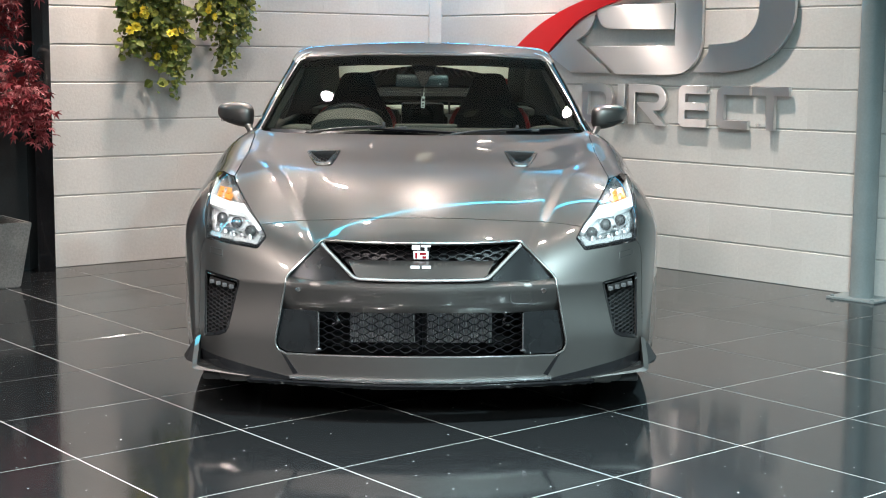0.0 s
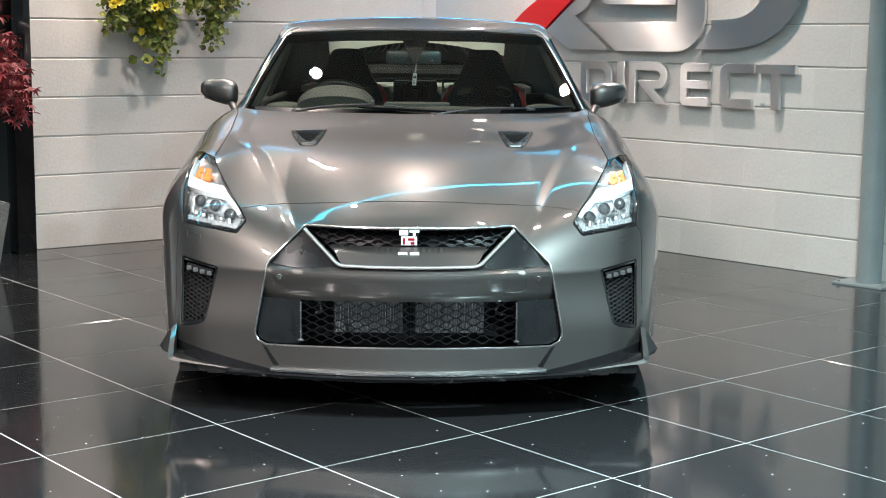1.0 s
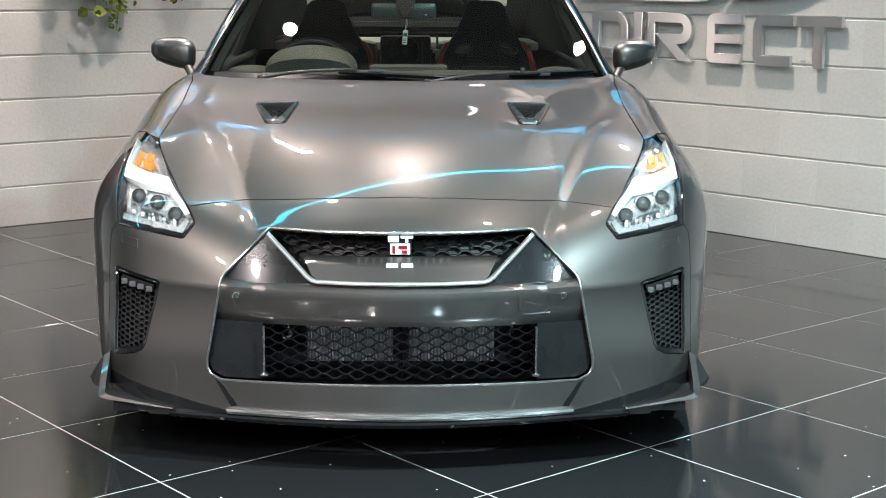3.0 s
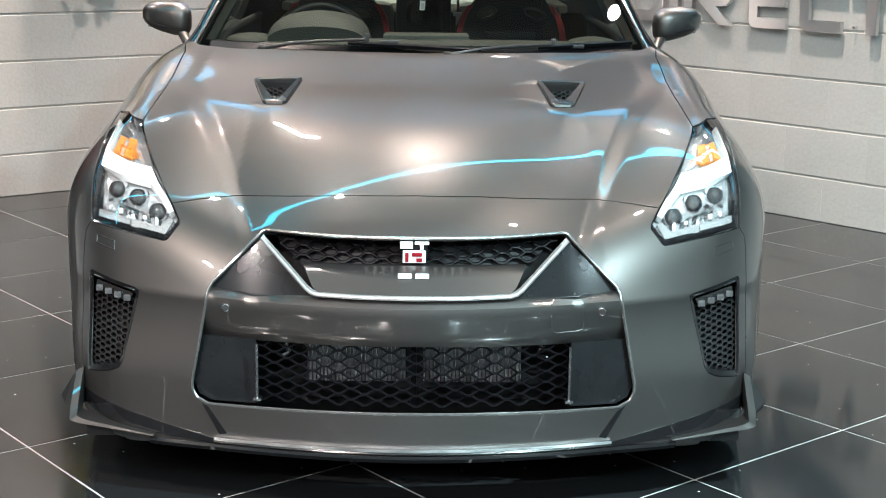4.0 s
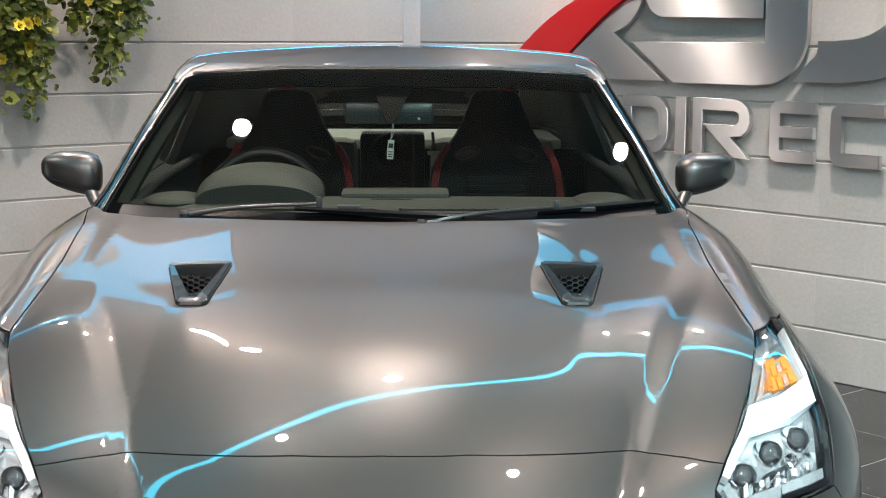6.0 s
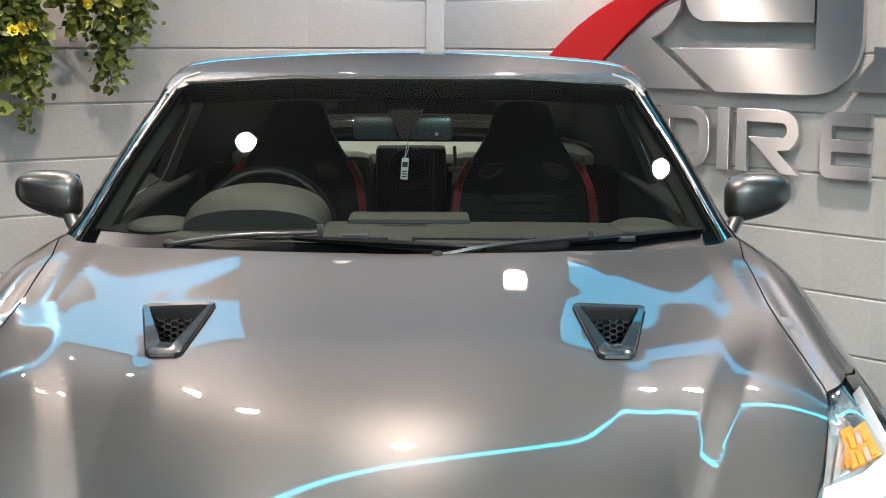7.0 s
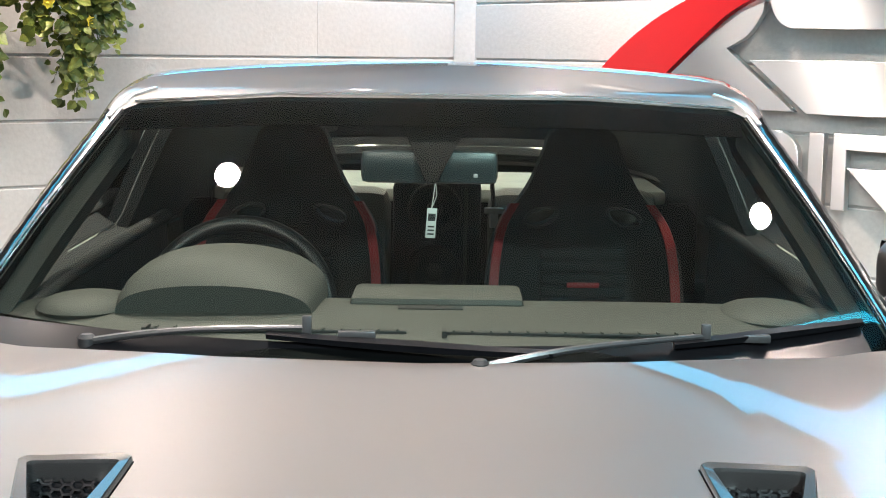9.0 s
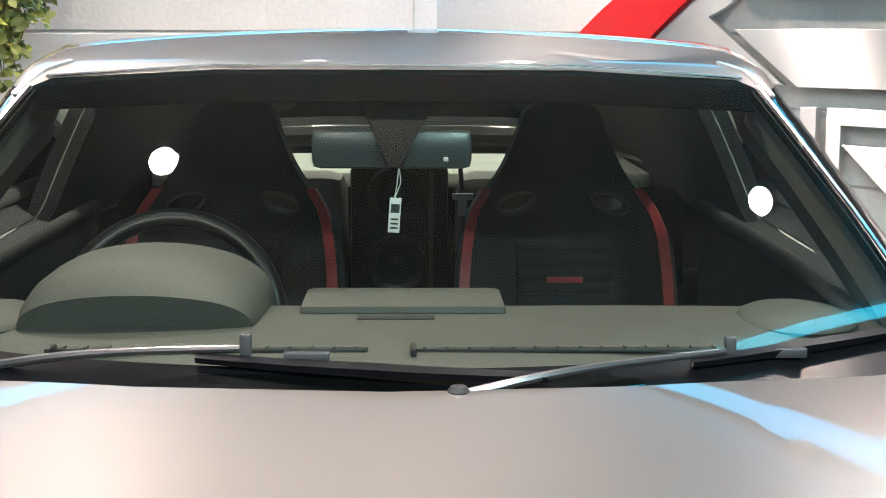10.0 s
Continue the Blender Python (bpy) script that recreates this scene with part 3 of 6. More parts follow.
HOOD_STATIONS = np.array((-0.15, 0.1, 0.3, 0.5, 0.75, 1.0, 1.3))
HOOD_RELIEF = np.array((
    (-0.0140, 0.0027, 0.0087, 0.0028, -0.0028, -0.0029, -0.0015),  # crown
    (-0.0354, -0.0107, 0.0028, 0.0092, 0.0073, 0.0060, 0.0028),  # kink
    (-0.0383, -0.0125, 0.0011, 0.0194, 0.0141, 0.0132, 0.0055),  # vent line
    (-0.0436, -0.0222, -0.0046, 0.0135, 0.0234, 0.0244, 0.0106),  # valley
    (-0.0355, -0.0127, 0.0054, 0.0283, 0.0217, 0.0140, 0.0073),  # ridge
    (-0.0709, -0.0444, -0.0230, 0.0001, 0.0089, 0.0112, 0.0103),  # wing edge
))


def hood_lines(y):
    """The half widths at which the hood's creases run: middle, kink, line ahead of the vent, valley, ridge, wing."""
    return (0.0 * y, 0.30 + 0.0 * y, np.clip(0.30 + 0.2 * y, 0.32, 0.42), np.minimum(0.40 + 0.286 * y, 0.66), np.minimum(0.435 + 0.335 * y, 0.71), 0.745 + 0.0 * y)


def relief(u, y):
    """The pressed relief of the hood: heights along its creases, joined straight across and smoothly along."""
    k = HOOD_STATIONS
    y = np.clip(y, k[0], k[-1])
    i = np.clip(np.searchsorted(k, y) - 1, 0, len(k) - 2)
    h = k[i + 1] - k[i]
    t = (y - k[i]) / h
    slope = np.empty_like(HOOD_RELIEF)
    slope[:, 1:-1] = (HOOD_RELIEF[:, 2:] - HOOD_RELIEF[:, :-2]) / (k[2:] - k[:-2])
    slope[:, 0], slope[:, -1] = (HOOD_RELIEF[:, 1] - HOOD_RELIEF[:, 0]) / (k[1] - k[0]), (HOOD_RELIEF[:, -1] - HOOD_RELIEF[:, -2]) / (k[-1] - k[-2])
    tall = (1 + 2 * t) * (1 - t) ** 2 * HOOD_RELIEF[:, i] + t * (1 - t) ** 2 * h * slope[:, i] + t * t * (3 - 2 * t) * HOOD_RELIEF[:, i + 1] + t * t * (t - 1) * h * slope[:, i + 1]
    at = hood_lines(y)
    out = tall[5].copy()
    for n in range(4, -1, -1):
        q = np.clip((u - at[n]) / (at[n + 1] - at[n]), 0, 1)
        if n == 0:
            q = q * q
        out = np.where(u < at[n + 1], tall[n] * (1 - q) + tall[n + 1] * q, out)
    return out


def hood_section(u, y):
    """Height across the hood: a crowned middle, a narrow valley, a raised flank and the wing."""
    valley, ridge = hood_lines(y)[3:5]
    edge, c = 0.745, 0.08
    a, d, e = np.minimum(u, valley), np.clip(u - valley, 0, ridge - valley), np.clip(np.clip(u, 0, edge) - ridge, 0, 1)
    fall = -2.2 * c * valley
    new_ = -c * a * a + fall * d + (0.03 - fall) * d * d / (2 * (ridge - valley)) + 0.17 * e - 0.11 * e * e / (edge - ridge)

    def wing(v):
        return -0.05 * v * v - 0.030 * (1 - step(y, 0.5, 1.25)) + 0.070 * np.exp(-((v - 0.80) / 0.115) ** 2) * np.exp(-((y - 0.80) / 0.48) ** 2)
    new_ = new_ + wing(np.maximum(u, edge)) - wing(np.full_like(u, edge))
    back = step(y, 0.6, 1.45)
    return new_ * (1 - back) + wing(u) * back + relief(u, y) * (1 - step(y, 1.3, 1.6))


def body_f(x, y, z):
    """Below zero inside the painted body, without its cabin."""
    u = np.abs(x)
    top = hood_line(y - 0.45 * np.minimum(u, 0.45) ** 2 * (1 - step(y, 0.4, 1.4))) + hood_section(u, y)
    side = plan_line(y) - (0.11 - 0.06 * step(y, 0.6, 1.3)) * np.clip((z - 0.60) / 0.3, 0, 2) ** 2 - 0.05 * np.clip((0.30 - z) / 0.2, 0, 1) ** 2
    nose = nose_y(u, z)
    tail = y - 4.44 + 0.12 * (u / 0.9) ** 2 + 0.2 * np.clip(z - 0.8, 0, 1)
    f = smax(z - top, nose - y, 0.07)
    f = smax(f, u - side, 0.13)
    f = smax(f, tail, 0.12)
    return smax(f, 0.13 - z, 0.03)


roof_line = curve((1.3, 1.235), (1.7, 1.275), (2.0, 1.3365), (2.1, 1.358), (2.2, 1.3765), (2.29, 1.3900), (2.35, 1.3948), (2.40, 1.3955), (2.55, 1.393), (2.95, 1.376), (3.3, 1.32), (3.8, 1.19), (4.2, 1.05))


def cabin_f(x, y, z):
    """Below zero inside the greenhouse."""
    u = np.abs(x)
    top = roof_line(y + 0.10 * u * u) - 0.075 * u * u
    shield = 1.20 + 1.86 * (z - 0.95) + 0.42 * (z - 0.95) ** 2 + (0.42 - 0.45 * np.clip(z - 0.95, 0, 0.5)) * u * u
    flank = 0.845 - 0.32 * (z - 0.88) - 0.20 * np.clip(z - 0.88, 0, 1) ** 2 - 0.05 * np.clip(y - 2.6, 0, 2) ** 2 - 0.026 * step(z, 0.92, 1.02) * (1 - step(z, 1.26, 1.36))
    f = smax(z - top, shield - y, 0.03)
    f = smax(f, u - flank, 0.045)
    f = smax(f, y - 4.2, 0.05)
    return smax(f, 0.80 - z, 0.02)


def first_hit(f, origin, way, far, near=0.0, n=160):
    """Where rays first enter f < 0, stepping and then halving."""
    o, w = np.atleast_2d(np.asarray(origin, float)), np.atleast_2d(np.asarray(way, float))
    o, w = np.broadcast_arrays(o, w)
    ts = np.linspace(near, far, n)
    lo, hi = np.full(len(o), float(near)), np.full(len(o), float(far))
    done = np.zeros(len(o), bool)
    for a, b in zip(ts[:-1], ts[1:]):
        inside = (f(*(o + w * b).T) < 0) & ~done
        lo[inside], hi[inside] = a, b
        done |= inside
    for _ in range(30):
        mid = (lo + hi) / 2
        inside = f(*(o + w * mid[:, None]).T) < 0
        hi, lo = np.where(inside, mid, hi), np.where(inside, lo, mid)
    return o + w * hi[:, None], done


# ---- car shell: panels cut out of one smooth body ----
def trace(f, view, pts, spacing=0.012):
    """A line drawn in front (x, z), top (x, y) or side (y, z) view, laid on the surface of f."""
    flat = []
    for a, b in zip(pts[:-1], pts[1:]):
        n = max(1, int(math.ceil(math.dist(a, b) / spacing)))
        flat += [(a[0] + (b[0] - a[0]) * k / n, a[1] + (b[1] - a[1]) * k / n) for k in range(n)]
    flat.append(pts[-1])
    p = np.array(flat, float)
    one = np.ones(len(p))
    if view == "front":
        o, w, far = np.stack([p[:, 0], -1.0 * one, p[:, 1]], 1), (0, 1, 0), 4.0
    elif view == "back":
        o, w, far = np.stack([p[:, 0], 6.0 * one, p[:, 1]], 1), (0, -1, 0), 4.0
    elif view == "top":
        o, w, far = np.stack([p[:, 0], p[:, 1], 2.0 * one], 1), (0, 0, -1), 1.9
    else:
        o, w, far = np.stack([1.5 * one, p[:, 0], p[:, 1]], 1), (-1, 0, 0), 1.5
    return first_hit(f, o, w, far)[0]


def gradient(f, p, e=0.003):
    g = np.stack([f(*(p + d).T) - f(*(p - d).T) for d in np.eye(3) * e], 1)
    return g / np.linalg.norm(g, axis=1, keepdims=True)


def in_poly(pts, poly):
    inside = np.zeros(len(pts), bool)
    x, y = pts.T
    for (x0, y0), (x1, y1) in zip(poly, np.roll(poly, -1, 0)):
        cross = ((y0 > y) != (y1 > y)) & (x < (x1 - x0) * (y - y0) / (y1 - y0 + 1e-12) + x0)
        inside ^= cross
    return inside


class Shell:
    """Half of a star-shaped body (x >= 0), triangulated so that panel lines are edges."""

    def __init__(self, f, centre, scale, lines, steps):
        from mathutils.geometry import delaunay_2d_cdt
        self.f, self.c, self.s = f, np.array(centre, float), np.array(scale, float)
        pts, edges = [], []
        for line in lines:
            k = len(pts)
            a = self.angles(line)
            pts += list(a)
            edges += [(k + i, k + i + 1) for i in range(len(a) - 1)]
        lined = np.array(pts)
        grid = []
        for (a0, a1, da, e0, e1, de) in steps:
            for i, az in enumerate(np.arange(a0, a1 - 1e-9, da)):
                for el in np.arange(e0, e1, de):
                    grid.append((az, el))
        grid = np.radians(np.array(grid))
        keep = np.ones(len(grid), bool)
        for k in range(0, len(lined), 400):
            d = np.abs(grid[:, None, :] - lined[None, k:k + 400]).max(2).min(1)
            keep &= d > 0.0055
        pts += list(grid[keep])
        e0, e1 = min(s[3] for s in steps), max(s[4] for s in steps)
        for az in (0.0, 180.0):
            pts += [np.radians((az, el)) for el in np.arange(e0 - 0.5, e1, 0.7)]
        v, _, faces, *_ = delaunay_2d_cdt([Vector(p) for p in pts], edges, [], 0, 1e-6)
        self.ang = np.array([tuple(p) for p in v])
        self.faces = np.array([tuple(t) for t in faces])
        az, el = self.ang.T
        way = np.stack([np.sin(az) * np.cos(el), -np.cos(az) * np.cos(el), np.sin(el)], 1) * self.s
        lo, hi = np.zeros(len(way)), np.full(len(way), 1.9)
        for _ in range(34):
            mid = (lo + hi) / 2
            inside = f(*(self.c + way * mid[:, None]).T) < 0
            lo, hi = np.where(inside, mid, lo), np.where(inside, hi, mid)
        self.v = self.c + way * lo[:, None]
        self.v[np.abs(self.v[:, 0]) < 1e-5, 0] = 0
        self.n = gradient(f, self.v)
        self.mid_ang = self.ang[self.faces].mean(1)
        self.mid = self.v[self.faces].mean(1)
        a, b, c = (self.v[self.faces[:, k]] for k in range(3))
        flip = (np.cross(b - a, c - a) * self.n[self.faces].mean(1)).sum(1) < 0
        self.faces[flip] = self.faces[flip][:, ::-1]

    def angles(self, p):
        q = (np.asarray(p) - self.c) / self.s
        return np.stack([np.arctan2(q[:, 0], -q[:, 1]), np.arcsin(q[:, 2] / np.linalg.norm(q, axis=1))], 1)

    def inside(self, *lines):
        return in_poly(self.mid_ang, np.concatenate([self.angles(l) for l in lines]))


def sheet(name, shell, pick, mat, parent, both=True, mirror=False, rim=0.012, gap=0.0016, sink=0.0, label=""):
    """One panel: the picked faces, over both halves or one, with turned-in edges."""
    faces = shell.faces[pick]
    used, idx = np.unique(faces, return_inverse=True)
    faces = idx.reshape(faces.shape)
    v, n = shell.v[used].copy(), shell.n[used].copy()
    if mirror:
        v[:, 0] *= -1
        n[:, 0] *= -1
        faces = faces[:, ::-1]
    if both:
        seam = v[:, 0] == 0
        other = np.where(seam, np.arange(len(v)), 0)
        other[~seam] = len(v) + np.arange((~seam).sum())
        v = np.concatenate([v, v[~seam] * (-1, 1, 1)])
        n = np.concatenate([n, n[~seam] * (-1, 1, 1)])
        faces = np.concatenate([faces, other[faces][:, ::-1]])
    v = v - n * sink
    count = {}
    for f in faces:
        for a, b in ((f[0], f[1]), (f[1], f[2]), (f[2], f[0])):
            key = (min(a, b), max(a, b))
            count.setdefault(key, []).append((a, b))
    border = [d[0] for d in count.values() if len(d) == 1]
    edge_v = np.unique(np.array(border)) if border else np.array([], int)
    pull = np.zeros_like(v)
    mids = v[faces].mean(1)
    for k in range(3):
        np.add.at(pull, faces[:, k], mids - v[faces[:, k]])
    away = np.zeros_like(v)
    for a, b in border:
        t = v[b] - v[a]
        side = np.cross(n[a], t)
        away[a] += side / (np.linalg.norm(side) + 1e-9)
        away[b] += side / (np.linalg.norm(side) + 1e-9)
    for k in edge_v:
        v[k] += away[k] / (np.linalg.norm(away[k]) + 1e-9) * gap
    all_v, all_f = list(v), [tuple(f) for f in faces]
    if rim:
        deep = {k: len(all_v) + i for i, k in enumerate(edge_v)}
        all_v += [v[k] - n[k] * rim for k in edge_v]
        all_f += [(b, a, deep[a], deep[b]) for a, b in border]
    me = bpy.data.meshes.new(name)
    me.from_pydata([tuple(map(float, p)) for p in all_v], [], [tuple(map(int, f)) for f in all_f])
    me.materials.append(mat)
    me.shade_smooth()
    loops = [tuple(n[k]) for f in faces for k in f]
    for f in all_f[len(faces):]:
        a, b, c = (np.array(all_v[k]) for k in f[:3])
        flat = np.cross(b - a, c - b)
        flat = tuple(flat / (np.linalg.norm(flat) + 1e-12))
        loops += [flat] * 4
    me.normals_split_custom_set(loops)
    ob = new(name, me)
    ob.parent = parent
    if label:
        ob["label"] = label
    return ob


LAMP_A = [(0.596, 0.693), (0.663, 0.759), (0.746, 0.839)]
LAMP_B = [(0.746, 0.839), (0.800, 0.852), (0.845, 0.842), (0.828, 0.766), (0.808, 0.636), (0.605, 0.615), (0.597, 0.618), (0.570, 0.652), (0.572, 0.660), (0.596, 0.693)]
GRILLE = [(0.0, 0.651), (0.355, 0.649), (0.365, 0.645), (0.475, 0.538), (0.485, 0.522), (0.524, 0.305), (0.524, 0.285), (0.514, 0.266), (0.485, 0.252), (0.0, 0.257)]
FOG = [(0.663, 0.498), (0.672, 0.503), (0.798, 0.524), (0.804, 0.518), (0.800, 0.288), (0.735, 0.303), (0.712, 0.314), (0.702, 0.330), (0.663, 0.498)]
VENT = [(0.346, 0.866), (0.354, 0.874), (0.478, 0.872), (0.486, 0.862), (0.430, 0.600), (0.420, 0.585), (0.376, 0.580), (0.366, 0.592), (0.346, 0.866)]
l_shut = trace(body_f, "front", [(0, 0.730), (0.15, 0.727), (0.26, 0.7195), (0.34, 0.7135), (0.43, 0.707), (0.48, 0.7055), (0.53, 0.7015), (0.596, 0.693)])
l_lamp_a, l_lamp_b = trace(body_f, "front", LAMP_A), trace(body_f, "front", LAMP_B)
l_grille, l_fog, l_vent = trace(body_f, "front", GRILLE), trace(body_f, "front", FOG), trace(body_f, "top", VENT)
l_fend = trace(body_f, "top", [(0.746, 0.521), (0.744, 0.72), (0.737, 0.93), (0.742, 1.18), (0.775, 1.40)])
l_fend[0] = l_lamp_a[-1]
l_cowl = trace(body_f, "top", [(0.775, 1.40), (0.72, 1.310), (0.60, 1.272), (0.3, 1.224), (0.0, 1.208)])
l_hole = trace(body_f, "top", [(0.775, 1.40), (0.805, 1.55), (0.82, 2.0), (0.82, 2.6), (0.79, 3.2), (0.66, 3.75), (0.58, 4.02), (0.42, 4.10), (0.0, 4.13)], 0.03)
l_crease = trace(body_f, "front", [(0.808, 0.636), (0.822, 0.615), (0.826, 0.58), (0.822, 0.265), (0.815, 0.145)])
l_folds = []
for n, y0, y1 in ((1, 0.16, 0.56), (2, 0.16, 0.56), (3, -0.06, 1.0), (4, -0.06, 1.0)):
    l_folds.append(trace(body_f, "top", [(float(hood_lines(np.array(y))[n]), float(y)) for y in np.linspace(y0, y1, 30)], 0.02))


def arch(cy, r=0.385, cz=0.350):
    return trace(body_f, "side", [(cy + r * math.cos(a), max(0.10, cz + r * math.sin(a))) for a in np.linspace(-0.75, math.pi + 0.75, 60)], 0.05)


AXLES = (0.745, 3.525)
l_arches = [arch(a) for a in AXLES]
l_door0 = trace(body_f, "side", [(1.46, 0.22), (1.46, 0.90)])
l_door1 = trace(body_f, "side", [(2.76, 0.22), (2.76, 0.90)])
l_sill = trace(body_f, "side", [(1.25, 0.22), (3.05, 0.22)])

body = Shell(body_f, (0, 2.1, 0.50), (0.95, 2.4, 0.50),
             [l_shut, l_lamp_a, l_lamp_b, l_grille, l_fog, l_vent, l_fend, l_cowl, l_hole, l_crease, *l_arches, *l_folds, l_door0, l_door1, l_sill],
             [(0.45, 80, 0.9, -62, 8, 0.9), (0.35, 80, 0.65, 8, 72, 0.65), (80, 180, 2.5, -62, 80, 2.5)])
is_hood = body.inside(l_shut, l_lamp_a[1:], l_fend[1:], l_cowl[1:])
is_vent = body.inside(l_vent)
is_lamp = body.inside(l_lamp_a, l_lamp_b[1:])
is_fog = body.inside(l_fog)
ang = body.angles
mid = body.mid
is_grille = in_poly(body.mid_ang, np.concatenate([ang(l_grille)]))
lamp_low = [i for i, p in enumerate(l_lamp_b) if abs(p[0] - 0.808) < 0.003 and abs(p[2] - 0.636) < 0.003][0]
bump_poly = np.concatenate([ang(l_shut), ang(l_lamp_b[lamp_low:][::-1])[1:], ang(l_crease)[1:], np.array([(ang(l_crease)[-1][0], -1.3), (0.0, -1.3)])])
is_bumper = in_poly(body.mid_ang, bump_poly) & ~is_grille & ~is_fog & ~is_lamp & ~is_hood
is_hole = in_poly(body.mid_ang, np.concatenate([ang(l_hole), np.array([(math.pi + 0.01, 1.6), (-0.01, 1.6)]), ang(l_cowl[::-1])])) & ~is_hood
is_arch = np.zeros(len(mid), bool)
for cy in AXLES:
    is_arch |= (((mid[:, 1] - cy) ** 2 + (mid[:, 2] - 0.350) ** 2) < 0.3835 ** 2) & (mid[:, 0] > 0.5)
is_under = mid[:, 2] < 0.138
rest = ~(is_hood | is_lamp | is_fog | is_grille | is_bumper | is_hole | is_arch | is_under)
is_bumper &= ~is_under & ~is_arch

car = thing("sports_car", 0, 0, 0, "glossy grey metallic two-door sports car parked on the tiles", "car")
sheet("front_bumper", body, is_bumper, PAINT, car)
hood = sheet("hood", body, is_hood & ~is_vent, PAINT, car)
for side in (False, True):
    y = mid[:, 1]
    sheet("fender", body, rest & (y < 1.46), PAINT, car, False, side)
    sheet("door", body, rest & (y > 1.46) & (y < 2.76) & (mid[:, 2] > 0.22), PAINT, car, False, side)
    sheet("side_sill", body, rest & (y > 1.46) & (y < 2.76) & (mid[:, 2] < 0.22), GLOSS_BLACK, car, False, side)
    sheet("quarter_panel", body, rest & (y > 2.76), PAINT, car, False, side)


# ---- greenhouse ----
WS = [(0.0, 1.326), (0.30, 1.325), (0.578, 1.309), (0.606, 1.297), (0.688, 1.125), (0.760, 0.958), (0.767, 0.93)]
l_ws = trace(cabin_f, "front", WS)
l_ws_low = trace(cabin_f, "front", [(0.767, 0.93), (0.0, 0.90)])
SIDE = [(1.66, 0.955), (2.20, 1.255), (2.45, 1.272), (2.74, 1.252), (2.72, 1.20), (2.68, 0.985), (1.66, 0.955)]
l_win = trace(cabin_f, "side", SIDE, 0.02)
l_back = trace(cabin_f, "top", [(0.0, 3.12), (0.46, 3.16), (0.50, 3.20), (0.53, 3.95), (0.50, 4.02), (0.0, 4.07)], 0.02)
cabin = Shell(cabin_f, (0, 2.5, 0.98), (0.72, 1.45, 0.38), [l_ws, l_ws_low, l_win, l_back], [(0.5, 75, 1.0, -26, 88, 1.0), (75.5, 180, 2.5, -26, 88, 2.5)])
c_ws = cabin.inside(l_ws, l_ws_low[1:])
c_win = cabin.inside(l_win)
c_back = cabin.inside(l_back)
zmid = cabin.mid[:, 2]
c_roof = ~(c_ws | c_win | c_back) & (zmid > 0.90)
shield = sheet("windscreen", cabin, c_ws & (zmid > 0.925), GLASS, car, rim=0.004, gap=0.0, label="dark tinted curved windscreen glass")
shield.visible_shadow = False
c_post = c_roof & (cabin.mid[:, 1] < 2.15) & (zmid < 1.295) & (cabin.mid[:, 0] > 0.5)
sheet("roof", cabin, c_roof & ~c_post, PAINT, car, gap=0.001)
for side in (False, True):
    sheet("windscreen_pillar", cabin, c_post, GLOSS_BLACK, car, False, side, gap=0.0005, label="gloss black windscreen pillar")
for side in (False, True):
    ob = sheet("side_window", cabin, c_win, REAR_GLASS, car, False, side, rim=0.004)
    ob.visible_shadow = False
ob = sheet("rear_window", cabin, c_back, REAR_GLASS, car, rim=0.004)
ob.visible_shadow = False


def ribbon(f, line, width, lift, mat, name, parent, both=True, label=""):
    """A flat trim strip along a line on the surface."""
    p = np.asarray(line, float)
    n = gradient(f, p)
    t = np.gradient(p, axis=0)
    t /= np.linalg.norm(t, axis=1, keepdims=True) + 1e-9
    s = np.cross(n, t)
    obs = []
    for sign in ((1, -1) if both else (1,)):
        ring4 = [p - s * width / 2 - n * 0.004, p - s * width / 2 + n * lift, p + s * width / 2 + n * lift, p + s * width / 2 - n * 0.004]
        vs = np.concatenate([r * (sign, 1, 1) for r in ring4])
        m = len(p)
        fs = [(a * m + i, a * m + i + 1, b * m + i + 1, b * m + i) for a, b in ((0, 1), (1, 2), (2, 3), (3, 0)) for i in range(m - 1)]
        bm = bmesh.new()
        bv = [bm.verts.new(q) for q in vs]
        for q in fs:
            bm.faces.new([bv[k] for k in q])
        bm.faces.new([bv[k * m] for k in range(4)])
        bm.faces.new([bv[k * m + m - 1] for k in range(4)])
        obs.append(part(name, bm, mat, parent, label, True))
    return obs


# black border and bright edge moulding of the windscreen
edge = trace(cabin_f, "front", [(0.612, 1.296), (0.694, 1.122), (0.765, 0.955)], 0.02)
ribbon(cabin_f, edge, 0.006, 0.004, SATIN_CHROME, "pillar_moulding", car)
edge = trace(cabin_f, "front", [(0.560, 1.336), (0.600, 1.322), (0.622, 1.300), (0.632, 1.282)], 0.02)
ribbon(cabin_f, edge, 0.010, 0.004, SILVER_EDGE, "roof_rail_trim", car)
edge = trace(cabin_f, "front", [(0.0, 1.331), (0.30, 1.330), (0.59, 1.311)], 0.02)
ribbon(cabin_f, edge, 0.007, 0.003, CHROME, "windscreen_top_trim", car)


